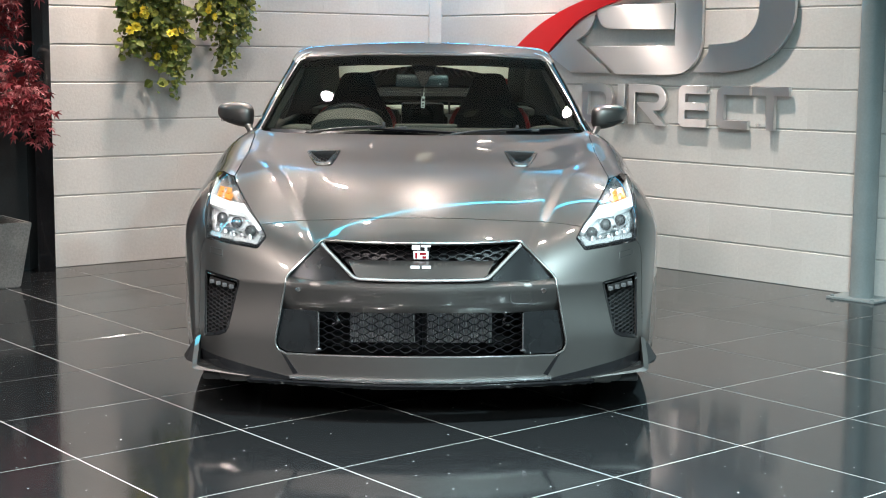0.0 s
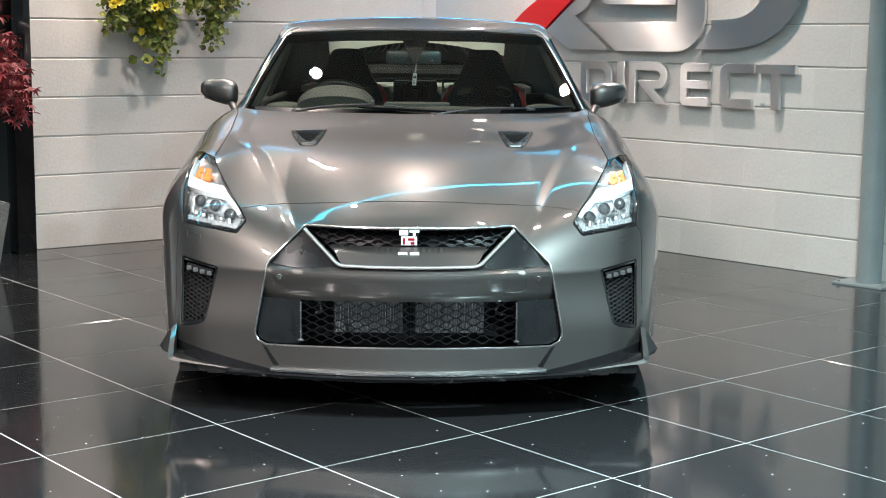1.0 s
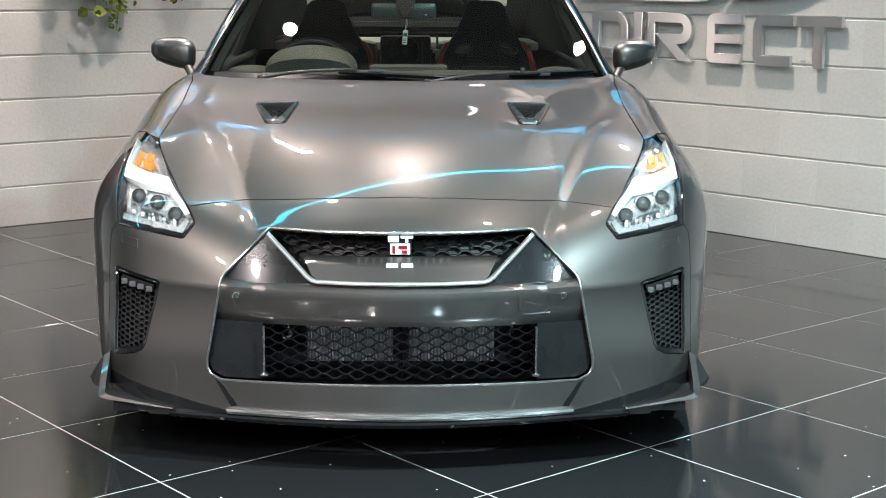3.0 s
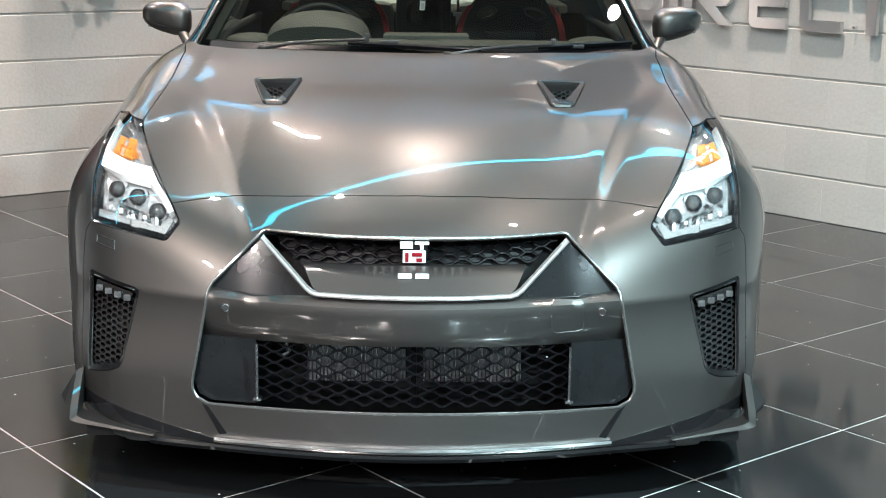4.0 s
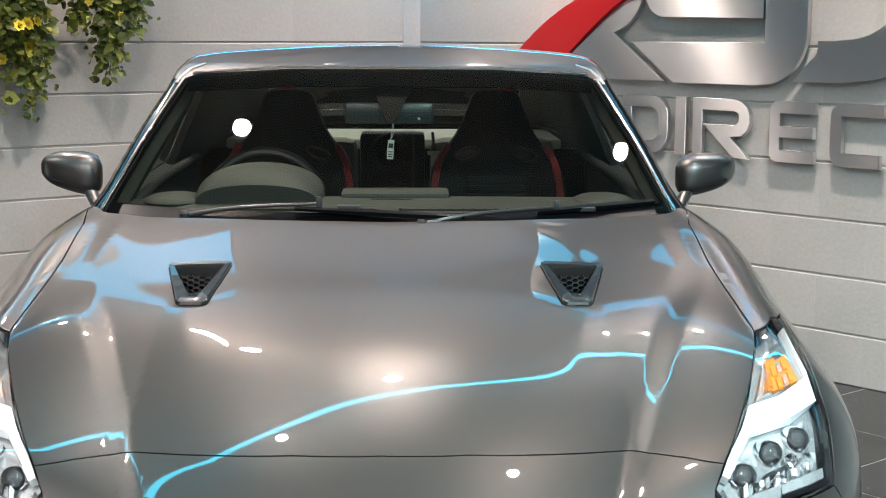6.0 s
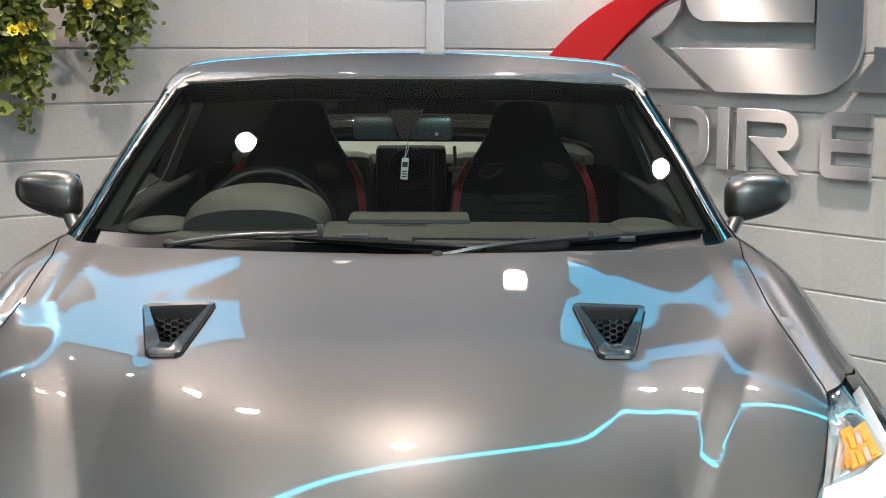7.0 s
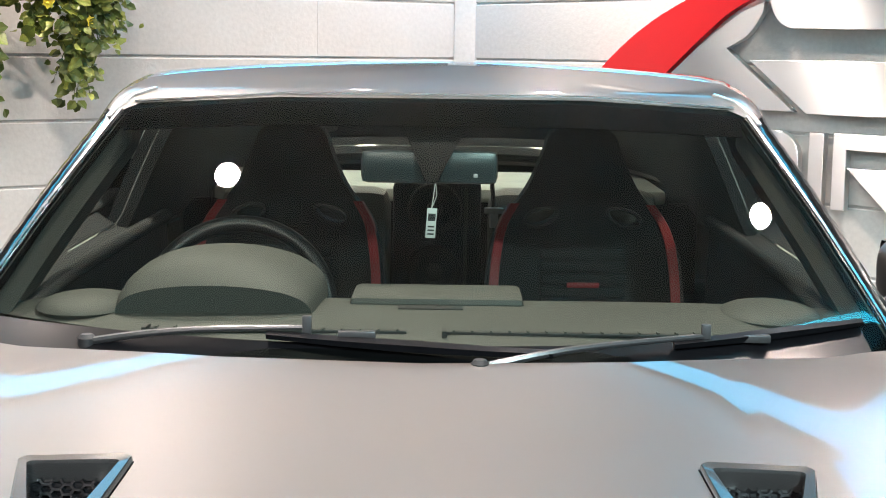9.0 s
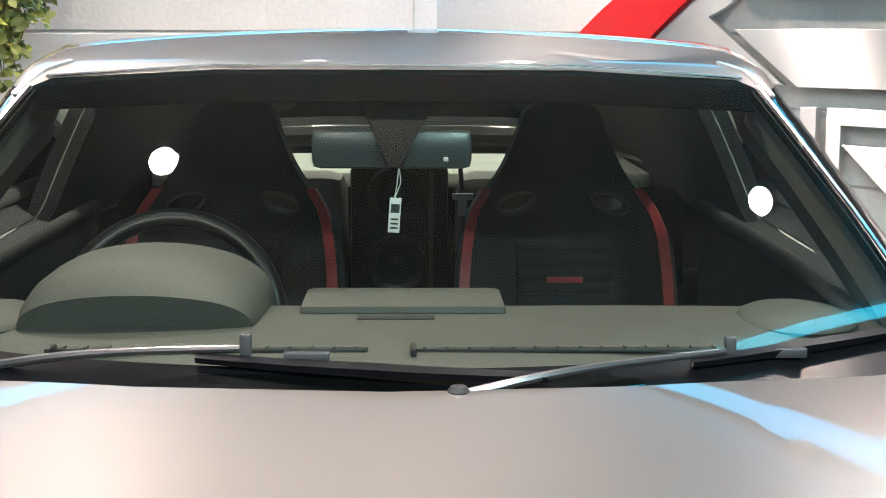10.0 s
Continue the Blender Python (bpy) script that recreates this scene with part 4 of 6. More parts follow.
def band(f, top, low, sink, thick, mat, name, parent, view="front", both=True, label=""):
    """A closed strip between two lines of the surface, laid below it."""
    a, b = trace(f, view, top, 0.03), trace(f, view, low, 0.03)
    m = max(len(a), len(b))

    def even(p):
        d = np.r_[0, np.cumsum(np.linalg.norm(np.diff(p, axis=0), axis=1))]
        return np.stack([np.interp(np.linspace(0, d[-1], m), d, p[:, k]) for k in range(3)], 1)
    a, b = even(a), even(b)
    na, nb = gradient(f, a), gradient(f, b)
    for sign in ((1, -1) if both else (1,)):
        rows = [(a - na * sink), (b - nb * sink), (b - nb * (sink + thick)), (a - na * (sink + thick))]
        bm = bmesh.new()
        vs = [[bm.verts.new(q * (sign, 1, 1)) for q in r] for r in rows]
        for r, q in ((0, 1), (1, 2), (2, 3), (3, 0)):
            for k in range(m - 1):
                bm.faces.new((vs[r][k], vs[r][k + 1], vs[q][k + 1], vs[q][k]))
        bm.faces.new([vs[r][0] for r in range(4)])
        bm.faces.new([vs[r][-1] for r in range(4)])
        part(name, bm, mat, parent, label, True)


band(cabin_f, [(0.0, 1.324), (0.30, 1.323), (0.595, 1.303)], [(0.0, 1.284), (0.30, 1.282), (0.595, 1.266)], 0.006, 0.002, FRIT, "windscreen_border", car)
band(cabin_f, [(0.0, 0.984), (0.35, 0.984), (0.73, 0.990)], [(0.0, 0.935), (0.35, 0.935), (0.765, 0.935)], 0.006, 0.002, FRIT, "windscreen_border", car)
band(cabin_f, [(0.600, 1.300), (0.684, 1.125), (0.755, 0.955)], [(0.588, 1.300), (0.672, 1.125), (0.740, 0.955)], 0.006, 0.002, FRIT, "windscreen_border", car)


# ---- nose details: everything inside the big opening ----
def nose_patch(name, poly, back, rim, mat, parent, label="", cell=0.02, both=True, fn=None, smooth=True):
    """A patch of the nose set back from its face; the outline is given in front view for x >= 0 and mirrored."""
    from mathutils.geometry import delaunay_2d_cdt
    poly = [tuple(p) for p in poly]
    full = poly + [(-x, z) for x, z in poly[::-1] if x > 1e-6] if both else poly
    line = []
    for a, b in zip(full, full[1:] + full[:1]):
        n = max(1, int(math.dist(a, b) / cell))
        line += [(a[0] + (b[0] - a[0]) * k / n, a[1] + (b[1] - a[1]) * k / n) for k in range(n)]
    pl = np.array(line)
    xs = np.arange(pl[:, 0].min() + cell * 0.5, pl[:, 0].max(), cell)
    zs = np.arange(pl[:, 1].min() + cell * 0.5, pl[:, 1].max(), cell)
    g = np.array([(x, z) for x in xs for z in zs]).reshape(-1, 2)
    if len(g):
        g = g[in_poly(g, pl)]
    if len(g):
        g = g[np.abs(g[:, None] - pl[None]).max(2).min(1) > cell * 0.35]
    allp = list(pl) + list(g)
    m = len(pl)
    v, _, fs, *_ = delaunay_2d_cdt([Vector(p) for p in allp], [(i, (i + 1) % m) for i in range(m)], [], 1, 1e-6)
    v = np.array([tuple(p) for p in v])
    y = (fn or (lambda x, z: nose_y(x, z) + back))(v[:, 0], v[:, 1])
    bm = bmesh.new()
    bv = [bm.verts.new((x, yy, z)) for (x, z), yy in zip(v, y)]
    for f in fs:
        bm.faces.new([bv[k] for k in f])
    border = [e for e in bm.edges if len(e.link_faces) == 1]
    got = bmesh.ops.extrude_edge_only(bm, edges=border)
    for q in got["geom"]:
        if isinstance(q, bmesh.types.BMVert):
            q.co.y += rim
    return part(name, bm, mat, parent, label, smooth)


def honeycomb(name, x0, x1, z0, z1, w, h, bar, back, mat, parent, keep=None, depth=0.012, fn=None, flat=0.25):
    """An open hexagon mesh, one joined lattice of bars."""
    segs = set()
    row = 0
    z = z0
    while z < z1:
        x = x0 + ((0.5 + flat) * w if row % 2 else 0)
        while x < x1 + w:
            a, b, c, d = (x - w * flat, z), (x + w * flat, z), (x + w / 2, z + h / 2), (x + w * flat, z + h)
            segs |= {(a, b), (b, c), (c, d)}
            e = (x - w / 2, z + h / 2)
            segs |= {(a, e), (e, (x - w * flat, z + h))}
            x += (1 + 2 * flat) * w
        z += h / 2
        row += 1
    verts, faces = [], []
    seen = set()
    for a, b in segs:
        key = tuple(sorted(((round(a[0], 3), round(a[1], 3)), (round(b[0], 3), round(b[1], 3)))))
        mx, mz = (a[0] + b[0]) / 2, (a[1] + b[1]) / 2
        if key in seen or not (x0 <= mx <= x1 and z0 <= mz <= z1) or (keep and not keep(mx, mz)):
            continue
        seen.add(key)
        dx, dz = b[0] - a[0], b[1] - a[1]
        ln = math.hypot(dx, dz)
        nx, nz = -dz / ln * bar / 2, dx / ln * bar / 2
        k = len(verts)
        for (px, pz) in (a, b):
            y = 0.0
            verts += [(px + nx, y, pz + nz), (px - nx, y, pz - nz), (px + nx, y + depth, pz + nz), (px - nx, y + depth, pz - nz)]
        faces += [(k, k + 1, k + 5, k + 4), (k, k + 4, k + 6, k + 2), (k + 1, k + 3, k + 7, k + 5), (k + 2, k + 6, k + 7, k + 3)]
    v = np.array(verts).reshape(-1, 8, 3)
    at = np.asarray((fn or nose_y)(v[:, :, 0].ravel(), v[:, :, 2].ravel()), float).reshape(v.shape[:2]) + back
    v[:, :, 1] += at
    return mesh_object(name, v.reshape(-1, 3), faces, mat, parent)


grille = nose_patch("grille_backing", [(0, 0.66), (0.37, 0.655), (0.50, 0.53), (0.54, 0.30), (0.50, 0.24), (0, 0.24)], 0.26, 0.05, SATIN_BLACK, car, "black recess behind the front grille")
# upper grille between the chrome arms
honeycomb("upper_mesh", -0.36, 0.36, 0.585, 0.66, 0.050, 0.022, 0.0030, 0.085, DEEP_BLACK, grille, lambda x, z: abs(x) < 0.235 + (z - 0.536) * 1.1, flat=0.13)
nose_patch("upper_mesh_backing", [(0, 0.656), (0.352, 0.652), (0.26, 0.56), (0, 0.56)], 0.10, 0.03, DEEP_BLACK, grille)
nose_patch("grille_lip", [(0, 0.588), (0.262, 0.584), (0.236, 0.545), (0.222, 0.536), (0, 0.536)], 0.0, 0.02, PAINT, grille, "grey painted lower lip of the grille", fn=lambda x, z: nose_y(x, 0.52) + 0.01 + (z - 0.536) * 1.45)
for s in (1, -1):
    pts = [(0.360 * s, 0.645), (0.300 * s, 0.590), (0.250 * s, 0.543), (0.238 * s, 0.535), (0.222 * s, 0.531), (0.12 * s, 0.530), (0.0, 0.530)]
    bm = bmesh.new()
    rows = []
    for i, (x, z) in enumerate(pts):
        a, b = pts[max(i - 1, 0)], pts[min(i + 1, len(pts) - 1)]
        t = Vector((b[0] - a[0], b[1] - a[1])).normalized()
        nrm = Vector((-t.y, t.x)) * 0.0055
        y = float(nose_y(x, max(z, 0.5))) - 0.006
        rows.append([bm.verts.new((x + nrm.x * q, y + dy, z + nrm.y * q)) for q, dy in ((-1, 0.02), (-0.8, 0.001), (0, -0.003), (0.8, 0.001), (1, 0.02))])
    for a, b in zip(rows[:-1], rows[1:]):
        for k in range(4):
            bm.faces.new((a[k], a[k + 1], b[k + 1], b[k]))
    part("chrome_arm", bm, SILVER_EDGE, grille, "satin chrome V-shaped grille trim", True)
# gloss black cheeks beside the arms, down to the bar
for s in (1, -1):
    nose_patch("grille_cheek", [(s * x, z) for x, z in ((0.358, 0.640), (0.480, 0.526), (0.485, 0.505), (0.230, 0.500), (0.230, 0.526), (0.245, 0.536))], 0.020, 0.02, CHEEK, grille, both=False)
# painted bar across the middle
nose_patch("bumper_bar", [(0, 0.526), (0.24, 0.524), (0.38, 0.515), (0.486, 0.524), (0.506, 0.408), (0.40, 0.404), (0, 0.412)], 0.0, 0.05, PAINT, grille, "grey painted bar across the grille", cell=0.012,
           fn=lambda x, z: nose_y(x, 0.46) + 0.004 + 0.22 * np.clip(0.488 - z, 0, 1) + 0.03 * np.clip((z - 0.50) / 0.024, 0, 1) ** 2 + 0.8 * np.clip(0.435 - z, 0, 1) ** 1.3 * 1.2)
# lower mesh, radiator, dividers
honeycomb("lower_mesh", -0.42, 0.42, 0.262, 0.41, 0.050, 0.026, 0.0026, 0.040, DEEP_BLACK, grille, flat=0.11)
for s in (1, -1):
    nose_patch("lower_cheek", [(s * x, z) for x, z in ((0.37, 0.408), (0.502, 0.408), (0.522, 0.300), (0.510, 0.270), (0.48, 0.256), (0.37, 0.258))], 0.022, 0.05, CHEEK, grille, both=False)
    tube_part("grille_strut", [(s * 0.365, float(nose_y(0.365, 0.34)) + 0.002, 0.408), (s * 0.365, float(nose_y(0.365, 0.3)) + 0.002, 0.278)], 0.0035, SATIN_CHROME, grille, 8)
    box_part("strut_foot", (s * 0.365 - 0.010, float(nose_y(0.365, 0.27)) - 0.006, 0.272), (s * 0.365 + 0.010, float(nose_y(0.365, 0.27)) + 0.02, 0.279), SATIN_CHROME, grille, 0.002)
    bm = bmesh.new()
    add_box(bm, (min(s * 0.022, s * 0.262), 0.0, 0.266), (max(s * 0.022, s * 0.262), 0.04, 0.43), 0.003)
    rad = part("radiator", bm, RADIATOR, grille, "pale finned radiator behind the mesh")
    bm = bmesh.new()
    for k in range(26):
        x = s * (0.028 + k * 0.0092)
        add_box(bm, (x - 0.0012, -0.008, 0.268), (x + 0.0012, 0.0, 0.425))
    tagged(part("fin_pack", bm, SATIN_CHROME, rad), kind="stuff")
    tube_part("hose", spline([(s * 0.30, -0.02, 0.40), (s * 0.312, -0.03, 0.375), (s * 0.305, -0.03, 0.35), (s * 0.325, -0.03, 0.34)], 5), 0.007, SATIN_CHROME, grille, 8)
    # parking sensor
    c = Vector((s * 0.441, float(nose_y(0.441, 0.46)) - 0.001, 0.484))
    m = Matrix.Translation(c) @ Matrix.Rotation(radians(90), 4, "X") @ Matrix.Rotation(radians(s * -22), 4, "Y")
    lathe_part("sensor_face", [(0.0070, -0.002), (0.0066, 0.0008), (0.0, 0.0012)], m, PAINT, grille, 20)
    lathe_part("parking_sensor", [(0.0088, -0.01), (0.0088, 0.001), (0.0082, 0.0022), (0.0074, 0.0022), (0.0068, 0.0002)], m, SATIN_CHROME, grille, 20)
loop = [(0.318 + 0.012, 0.441), (0.397 - 0.012, 0.441), (0.397, 0.453), (0.397, 0.508), (0.385, 0.520), (0.330, 0.520), (0.318, 0.508), (0.318, 0.453), (0.330, 0.441)]
tube_part("towing_cover", [(x, float(nose_y(x, 0.46)) + 0.0035 + 0.03 * max(0.0, (z - 0.50) / 0.024) ** 2, z) for x, z in loop], 0.0010, SATIN_BLACK, grille, 5)
box_part("centre_post", (-0.007, -0.165, 0.262), (0.007, -0.14, 0.41), DEEP_BLACK, grille, 0.004)
# rolled edge round the opening, its highlight painted in as a pale colour
bm = bmesh.new()
loop = np.concatenate([l_grille, (l_grille * (-1, 1, 1))[::-1][1:]])
add_tube(bm, [Vector(q) + Vector((0, 0.003, 0)) for q in loop], 0.0042, 8, False)
bmesh.ops.remove_doubles(bm, verts=bm.verts, dist=2e-4)
part("opening_edge", bm, EDGE_HIGHLIGHT, car, "rolled edge of the front opening with its highlight painted pale", True)
# dark wedges at the ends of the chin
for s in (1, -1):
    nose_patch("chin_wedge", [(s * x, z) for x, z in ((0.484, 0.246), (0.502, 0.256), (0.458, 0.181), (0.440, 0.185))], -0.002, 0.01, GLOSS_BLACK, car, both=False, cell=0.01)

# badge: plain chrome shapes with a red field
badge = box_part("badge", (-0.030, -0.120, 0.592), (0.030, -0.100, 0.646), GLOSS_BLACK, grille, 0.002, label="chrome and red maker's badge")
for lo, hi in (((-0.034, 0.628), (-0.004, 0.645)), ((0.000, 0.638), (0.034, 0.645)), ((0.012, 0.626), (0.021, 0.639))):
    box_part("badge_bar", (lo[0], -0.127, lo[1]), (hi[0], -0.119, hi[1]), LAMP_WHITE, badge, 0.0015)
box_part("badge_field", (-0.028, -0.125, 0.594), (0.026, -0.119, 0.624), LAMP_WHITE, badge, 0.002)
for lo, hi in (((-0.022, 0.597), (-0.014, 0.619)), ((-0.006, 0.610), (0.018, 0.619)), ((0.004, 0.597), (0.018, 0.606))):
    box_part("badge_inlay", (lo[0], -0.128, lo[1]), (hi[0], -0.1245, hi[1]), BADGE_RED, badge, 0.0015)
for x in (-0.022, 0.018):
    box_part("badge_mark", (x - 0.016, -0.166, 0.566), (x + 0.016, -0.140, 0.575), LAMP_WHITE, grille, 0.0015)

# square covers on the bumper: lamp washer and towing eye
for s in (1, -1):
    l = trace(body_f, "front", [(0.735, 0.580), (0.787, 0.590), (0.787, 0.608), (0.735, 0.600), (0.735, 0.580)], 0.01)
    n = gradient(body_f, l)
    bm = bmesh.new()
    add_tube(bm, [p * (s, 1, 1) for p in l], 0.0011, 5)
    part("washer_cover", bm, SATIN_BLACK, car)

# ---- headlights ----
for s in (1, -1):
    flip = Matrix.Diagonal((s, 1, 1, 1))
    lamp = sheet("headlight", body, is_lamp, REFLECTOR, car, False, s < 0, rim=0.012, gap=0.001, sink=0.034, label="clear headlight with projector lenses and amber reflector")
    cover = sheet("lens_cover", body, is_lamp, LENS, lamp, False, s < 0, rim=0.0, gap=0.004, sink=0.001)
    cover.visible_shadow = False

    def lamp_pt(x, z, deep):
        p = trace(body_f, "front", [(x, z)])
        return Vector((p - gradient(body_f, p) * deep)[0] * (s, 1, 1))

    # housing wall
    loop = np.concatenate([l_lamp_a, l_lamp_b[1:]])
    nn = gradient(body_f, loop)
    ctr = loop.mean(0)
    bm = bmesh.new()
    rows = [[bm.verts.new((p + (ctr - p) / np.linalg.norm(ctr - p) * q - m * d) * (s, 1, 1)) for p, m in zip(loop[:-1], nn[:-1])] for q, d in ((0.001, 0.003), (0.006, 0.003), (0.009, 0.042))]
    for a, b in zip(rows[:-1], rows[1:]):
        for k in range(len(a)):
            bm.faces.new((a[k], a[(k + 1) % len(a)], b[(k + 1) % len(a)], b[k]))
    part("bezel", bm, GLOSS_BLACK, lamp, "", True)

    def slab(name, poly, deep, thick, mat, label=""):
        a = [lamp_pt(x, z, deep) for x, z in poly]
        b = [lamp_pt(x, z, deep + thick) for x, z in poly]
        bm = bmesh.new()
        va, vb = [bm.verts.new(p) for p in a], [bm.verts.new(p) for p in b]
        bm.faces.new(va), bm.faces.new(vb[::-1])
        for k in range(len(va)):
            bm.faces.new((va[k], va[(k + 1) % len(va)], vb[(k + 1) % len(va)], vb[k]))
        return part(name, bm, mat, lamp, label)

    slab("black_foot", [(0.575, 0.664), (0.592, 0.640), (0.606, 0.630), (0.800, 0.650), (0.802, 0.640), (0.606, 0.619), (0.598, 0.622), (0.574, 0.656)], 0.004, 0.03, GLOSS_BLACK)
    slab("light_guide", [(0.676, 0.762), (0.745, 0.770), (0.812, 0.786), (0.822, 0.830), (0.832, 0.836), (0.826, 0.790), (0.818, 0.757), (0.750, 0.745), (0.668, 0.735)], 0.008, 0.02, LAMP_WHITE, "white daytime light guide")
    slab("light_guide", [(0.676, 0.762), (0.668, 0.735), (0.622, 0.698), (0.604, 0.676), (0.592, 0.682), (0.604, 0.698), (0.650, 0.738)], 0.008, 0.02, LAMP_WHITE)
    slab("lower_strip", [(0.590, 0.664), (0.602, 0.668), (0.622, 0.648), (0.700, 0.658), (0.700, 0.640), (0.608, 0.632)], 0.010, 0.015, REFLECTOR)
    slab("lower_strip", [(0.705, 0.658), (0.798, 0.668), (0.798, 0.652), (0.705, 0.641)], 0.012, 0.015, REFLECTOR)
    slab("turn_reflector", [(0.752, 0.822), (0.806, 0.832), (0.802, 0.792), (0.745, 0.780), (0.700, 0.772)], 0.020, 0.012, REFLECTOR)
    slab("amber_reflector", [(0.744, 0.812), (0.796, 0.820), (0.800, 0.788), (0.738, 0.778)], 0.014, 0.008, AMBER, "orange side reflector")
    for k, (x, z) in enumerate(((0.752, 0.800), (0.766, 0.805), (0.780, 0.808), (0.754, 0.786), (0.769, 0.790), (0.784, 0.794))):
        slab("amber_facet", [(x - 0.0055, z - 0.006), (x + 0.0045, z - 0.005), (x + 0.0055, z + 0.006), (x - 0.004, z + 0.005)], 0.0095 + 0.001 * (k % 3), 0.006, (AMBER, REFLECTOR, AMBER)[k % 3])
    slab("chrome_facet", [(0.762, 0.826), (0.802, 0.833), (0.800, 0.819), (0.764, 0.813)], 0.012, 0.008, CHROME)
    slab("chrome_facet", [(0.716, 0.776), (0.742, 0.780), (0.744, 0.800), (0.736, 0.794)], 0.012, 0.008, CHROME)
    slab("chrome_facet", [(0.664, 0.662), (0.740, 0.672), (0.728, 0.690), (0.676, 0.680)], 0.022, 0.008, CHROME)
    slab("chrome_facet", [(0.752, 0.674), (0.796, 0.680), (0.800, 0.720), (0.770, 0.700)], 0.022, 0.008, REFLECTOR)
    rr = random.Random(12)
    for k in range(16):
        x, z = (0.616 + 0.0112 * k, 0.658 + 0.0016 * k) if k < 16 else (0, 0)
        tilt = rr.uniform(-0.004, 0.004)
        slab("lamp_flute", [(x - 0.0045, z - 0.008 + tilt), (x + 0.0035, z - 0.007), (x + 0.0045, z + 0.007 - tilt), (x - 0.0035, z + 0.006)], 0.017 + rr.uniform(0, 0.006), 0.006, (REFLECTOR, CHROME, LAMP_WHITE)[k % 3])
    for x, z, r in ((0.636, 0.684, 0.0165), (0.694, 0.711, 0.0165), (0.754, 0.724, 0.016)):
        c = lamp_pt(x, z, 0.022)
        aim = look(c, c + Vector((s * 0.10, -1, 0.18)), 0) @ Matrix.Rotation(math.pi, 4, "X")
        proj = lathe_part("projector", [(r * 1.40, -0.02), (r * 1.42, 0.006), (r * 1.32, 0.012), (r * 1.12, 0.006), (r * 1.02, 0.002)], aim, CHROME, lamp, 28, "chrome projector ring")
        lathe_part("projector_lens", [(r, 0.0), (r * 0.95, 0.007), (r * 0.75, 0.013), (r * 0.4, 0.017), (0.0, 0.018)], aim, PROJECTOR, proj, 28)
    for x, z in ((0.668, 0.653), (0.706, 0.666), (0.775, 0.690), (0.735, 0.694)):
        c = lamp_pt(x, z, 0.022)
        aim = look(c, c + Vector((s * 0.2, -1, 0.25)), 0) @ Matrix.Rotation(math.pi, 4, "X")
        lathe_part("small_reflector", [(0.014, 0.006), (0.011, -0.003), (0.004, -0.006), (0.0, -0.003)], aim, CHROME, lamp, 16)

    # ---- lower side intake with running light ----
    intake = nose_patch("side_intake", [(s * x, z) for x, z in ((0.655, 0.505), (0.81, 0.53), (0.81, 0.28), (0.70, 0.30))], 0.0, 0.02, SATIN_BLACK, car, "black side intake with mesh", both=False, fn=lambda x, z: nose_y(x, z) + 0.13)
    fog_in = [tuple(p) for p in FOG[:-1]]
    bm = bmesh.new()
    fl = l_fog[:-1]
    fn_ = gradient(body_f, fl)
    fc = fl.mean(0)
    rows = [[bm.verts.new(((p + (fc - p) * q) - m * 0.0 + np.array((0, d, 0))) * (s, 1, 1)) for p, m in zip(fl, fn_)] for q, d in ((0.0, 0.003), (0.10, 0.006), (0.13, 0.09))]
    for a, b in zip(rows[:-1], rows[1:]):
        for k in range(len(a)):
            bm.faces.new((a[k], a[(k + 1) % len(a)], b[(k + 1) % len(a)], b[k]))
    part("intake_frame", bm, GLOSS_BLACK, intake, "", True)
    fog_np = np.array([(p[0] * 0.94 + fc[0] * 0.06, p[2] * 0.94 + fc[2] * 0.06) for p in fl])
    def face_y(x, z):
        x, z = np.atleast_1d(x), np.atleast_1d(z)
        got = first_hit(body_f, np.stack([np.abs(x), -0.5 + 0 * x, z], 1), (0, 1, 0), 1.5, n=60)[0][:, 1]
        return got if len(got) > 1 else float(got[0])

    honeycomb("intake_mesh", 0.66, 0.80, 0.29, 0.49, 0.020, 0.0145, 0.0034, 0.030, SATIN_BLACK, intake, lambda x, z: bool(in_poly(np.array([(x, z)]), fog_np)[0]) and z < 0.468, 0.014, face_y)
    mesh_ob = intake.children[-1]
    if s < 0:
        for v in mesh_ob.data.vertices:
            v.co.x *= -1
    led_poly = [(0.680, 0.487), (0.784, 0.502), (0.790, 0.476), (0.690, 0.463)]
    base = [Vector((s * x, face_y(x, z) + 0.012, z)) for x, z in led_poly]
    bm = bmesh.new()
    va, vb = [bm.verts.new(p) for p in base], [bm.verts.new(p + Vector((0, 0.03, 0))) for p in base]
    bm.faces.new(va), bm.faces.new(vb[::-1])
    for k in range(4):
        bm.faces.new((va[k], va[(k + 1) % 4], vb[(k + 1) % 4], vb[k]))
    bmesh.ops.bevel(bm, geom=list(bm.edges), offset=0.002, segments=1, affect="EDGES")
    led = part("running_light", bm, VENT_TRIM, intake, "clear running light bar of four lenses")
    for k in range(4):
        x = 0.696 + 0.026 * k
        z = 0.4755 + 0.0037 * k
        y = face_y(x, z)
        box_part("led_lens", (min(s * (x - 0.009), s * (x + 0.009)), y + 0.004, z - 0.009), (max(s * (x - 0.009), s * (x + 0.009)), y + 0.014, z + 0.007), DRL, led, 0.003)
    tube_part("intake_brow", [(s * 0.672, face_y(0.672, 0.497) + 0.004, 0.496), (s * 0.79, face_y(0.79, 0.514) + 0.004, 0.513)], 0.0025, SATIN_CHROME, intake, 6)

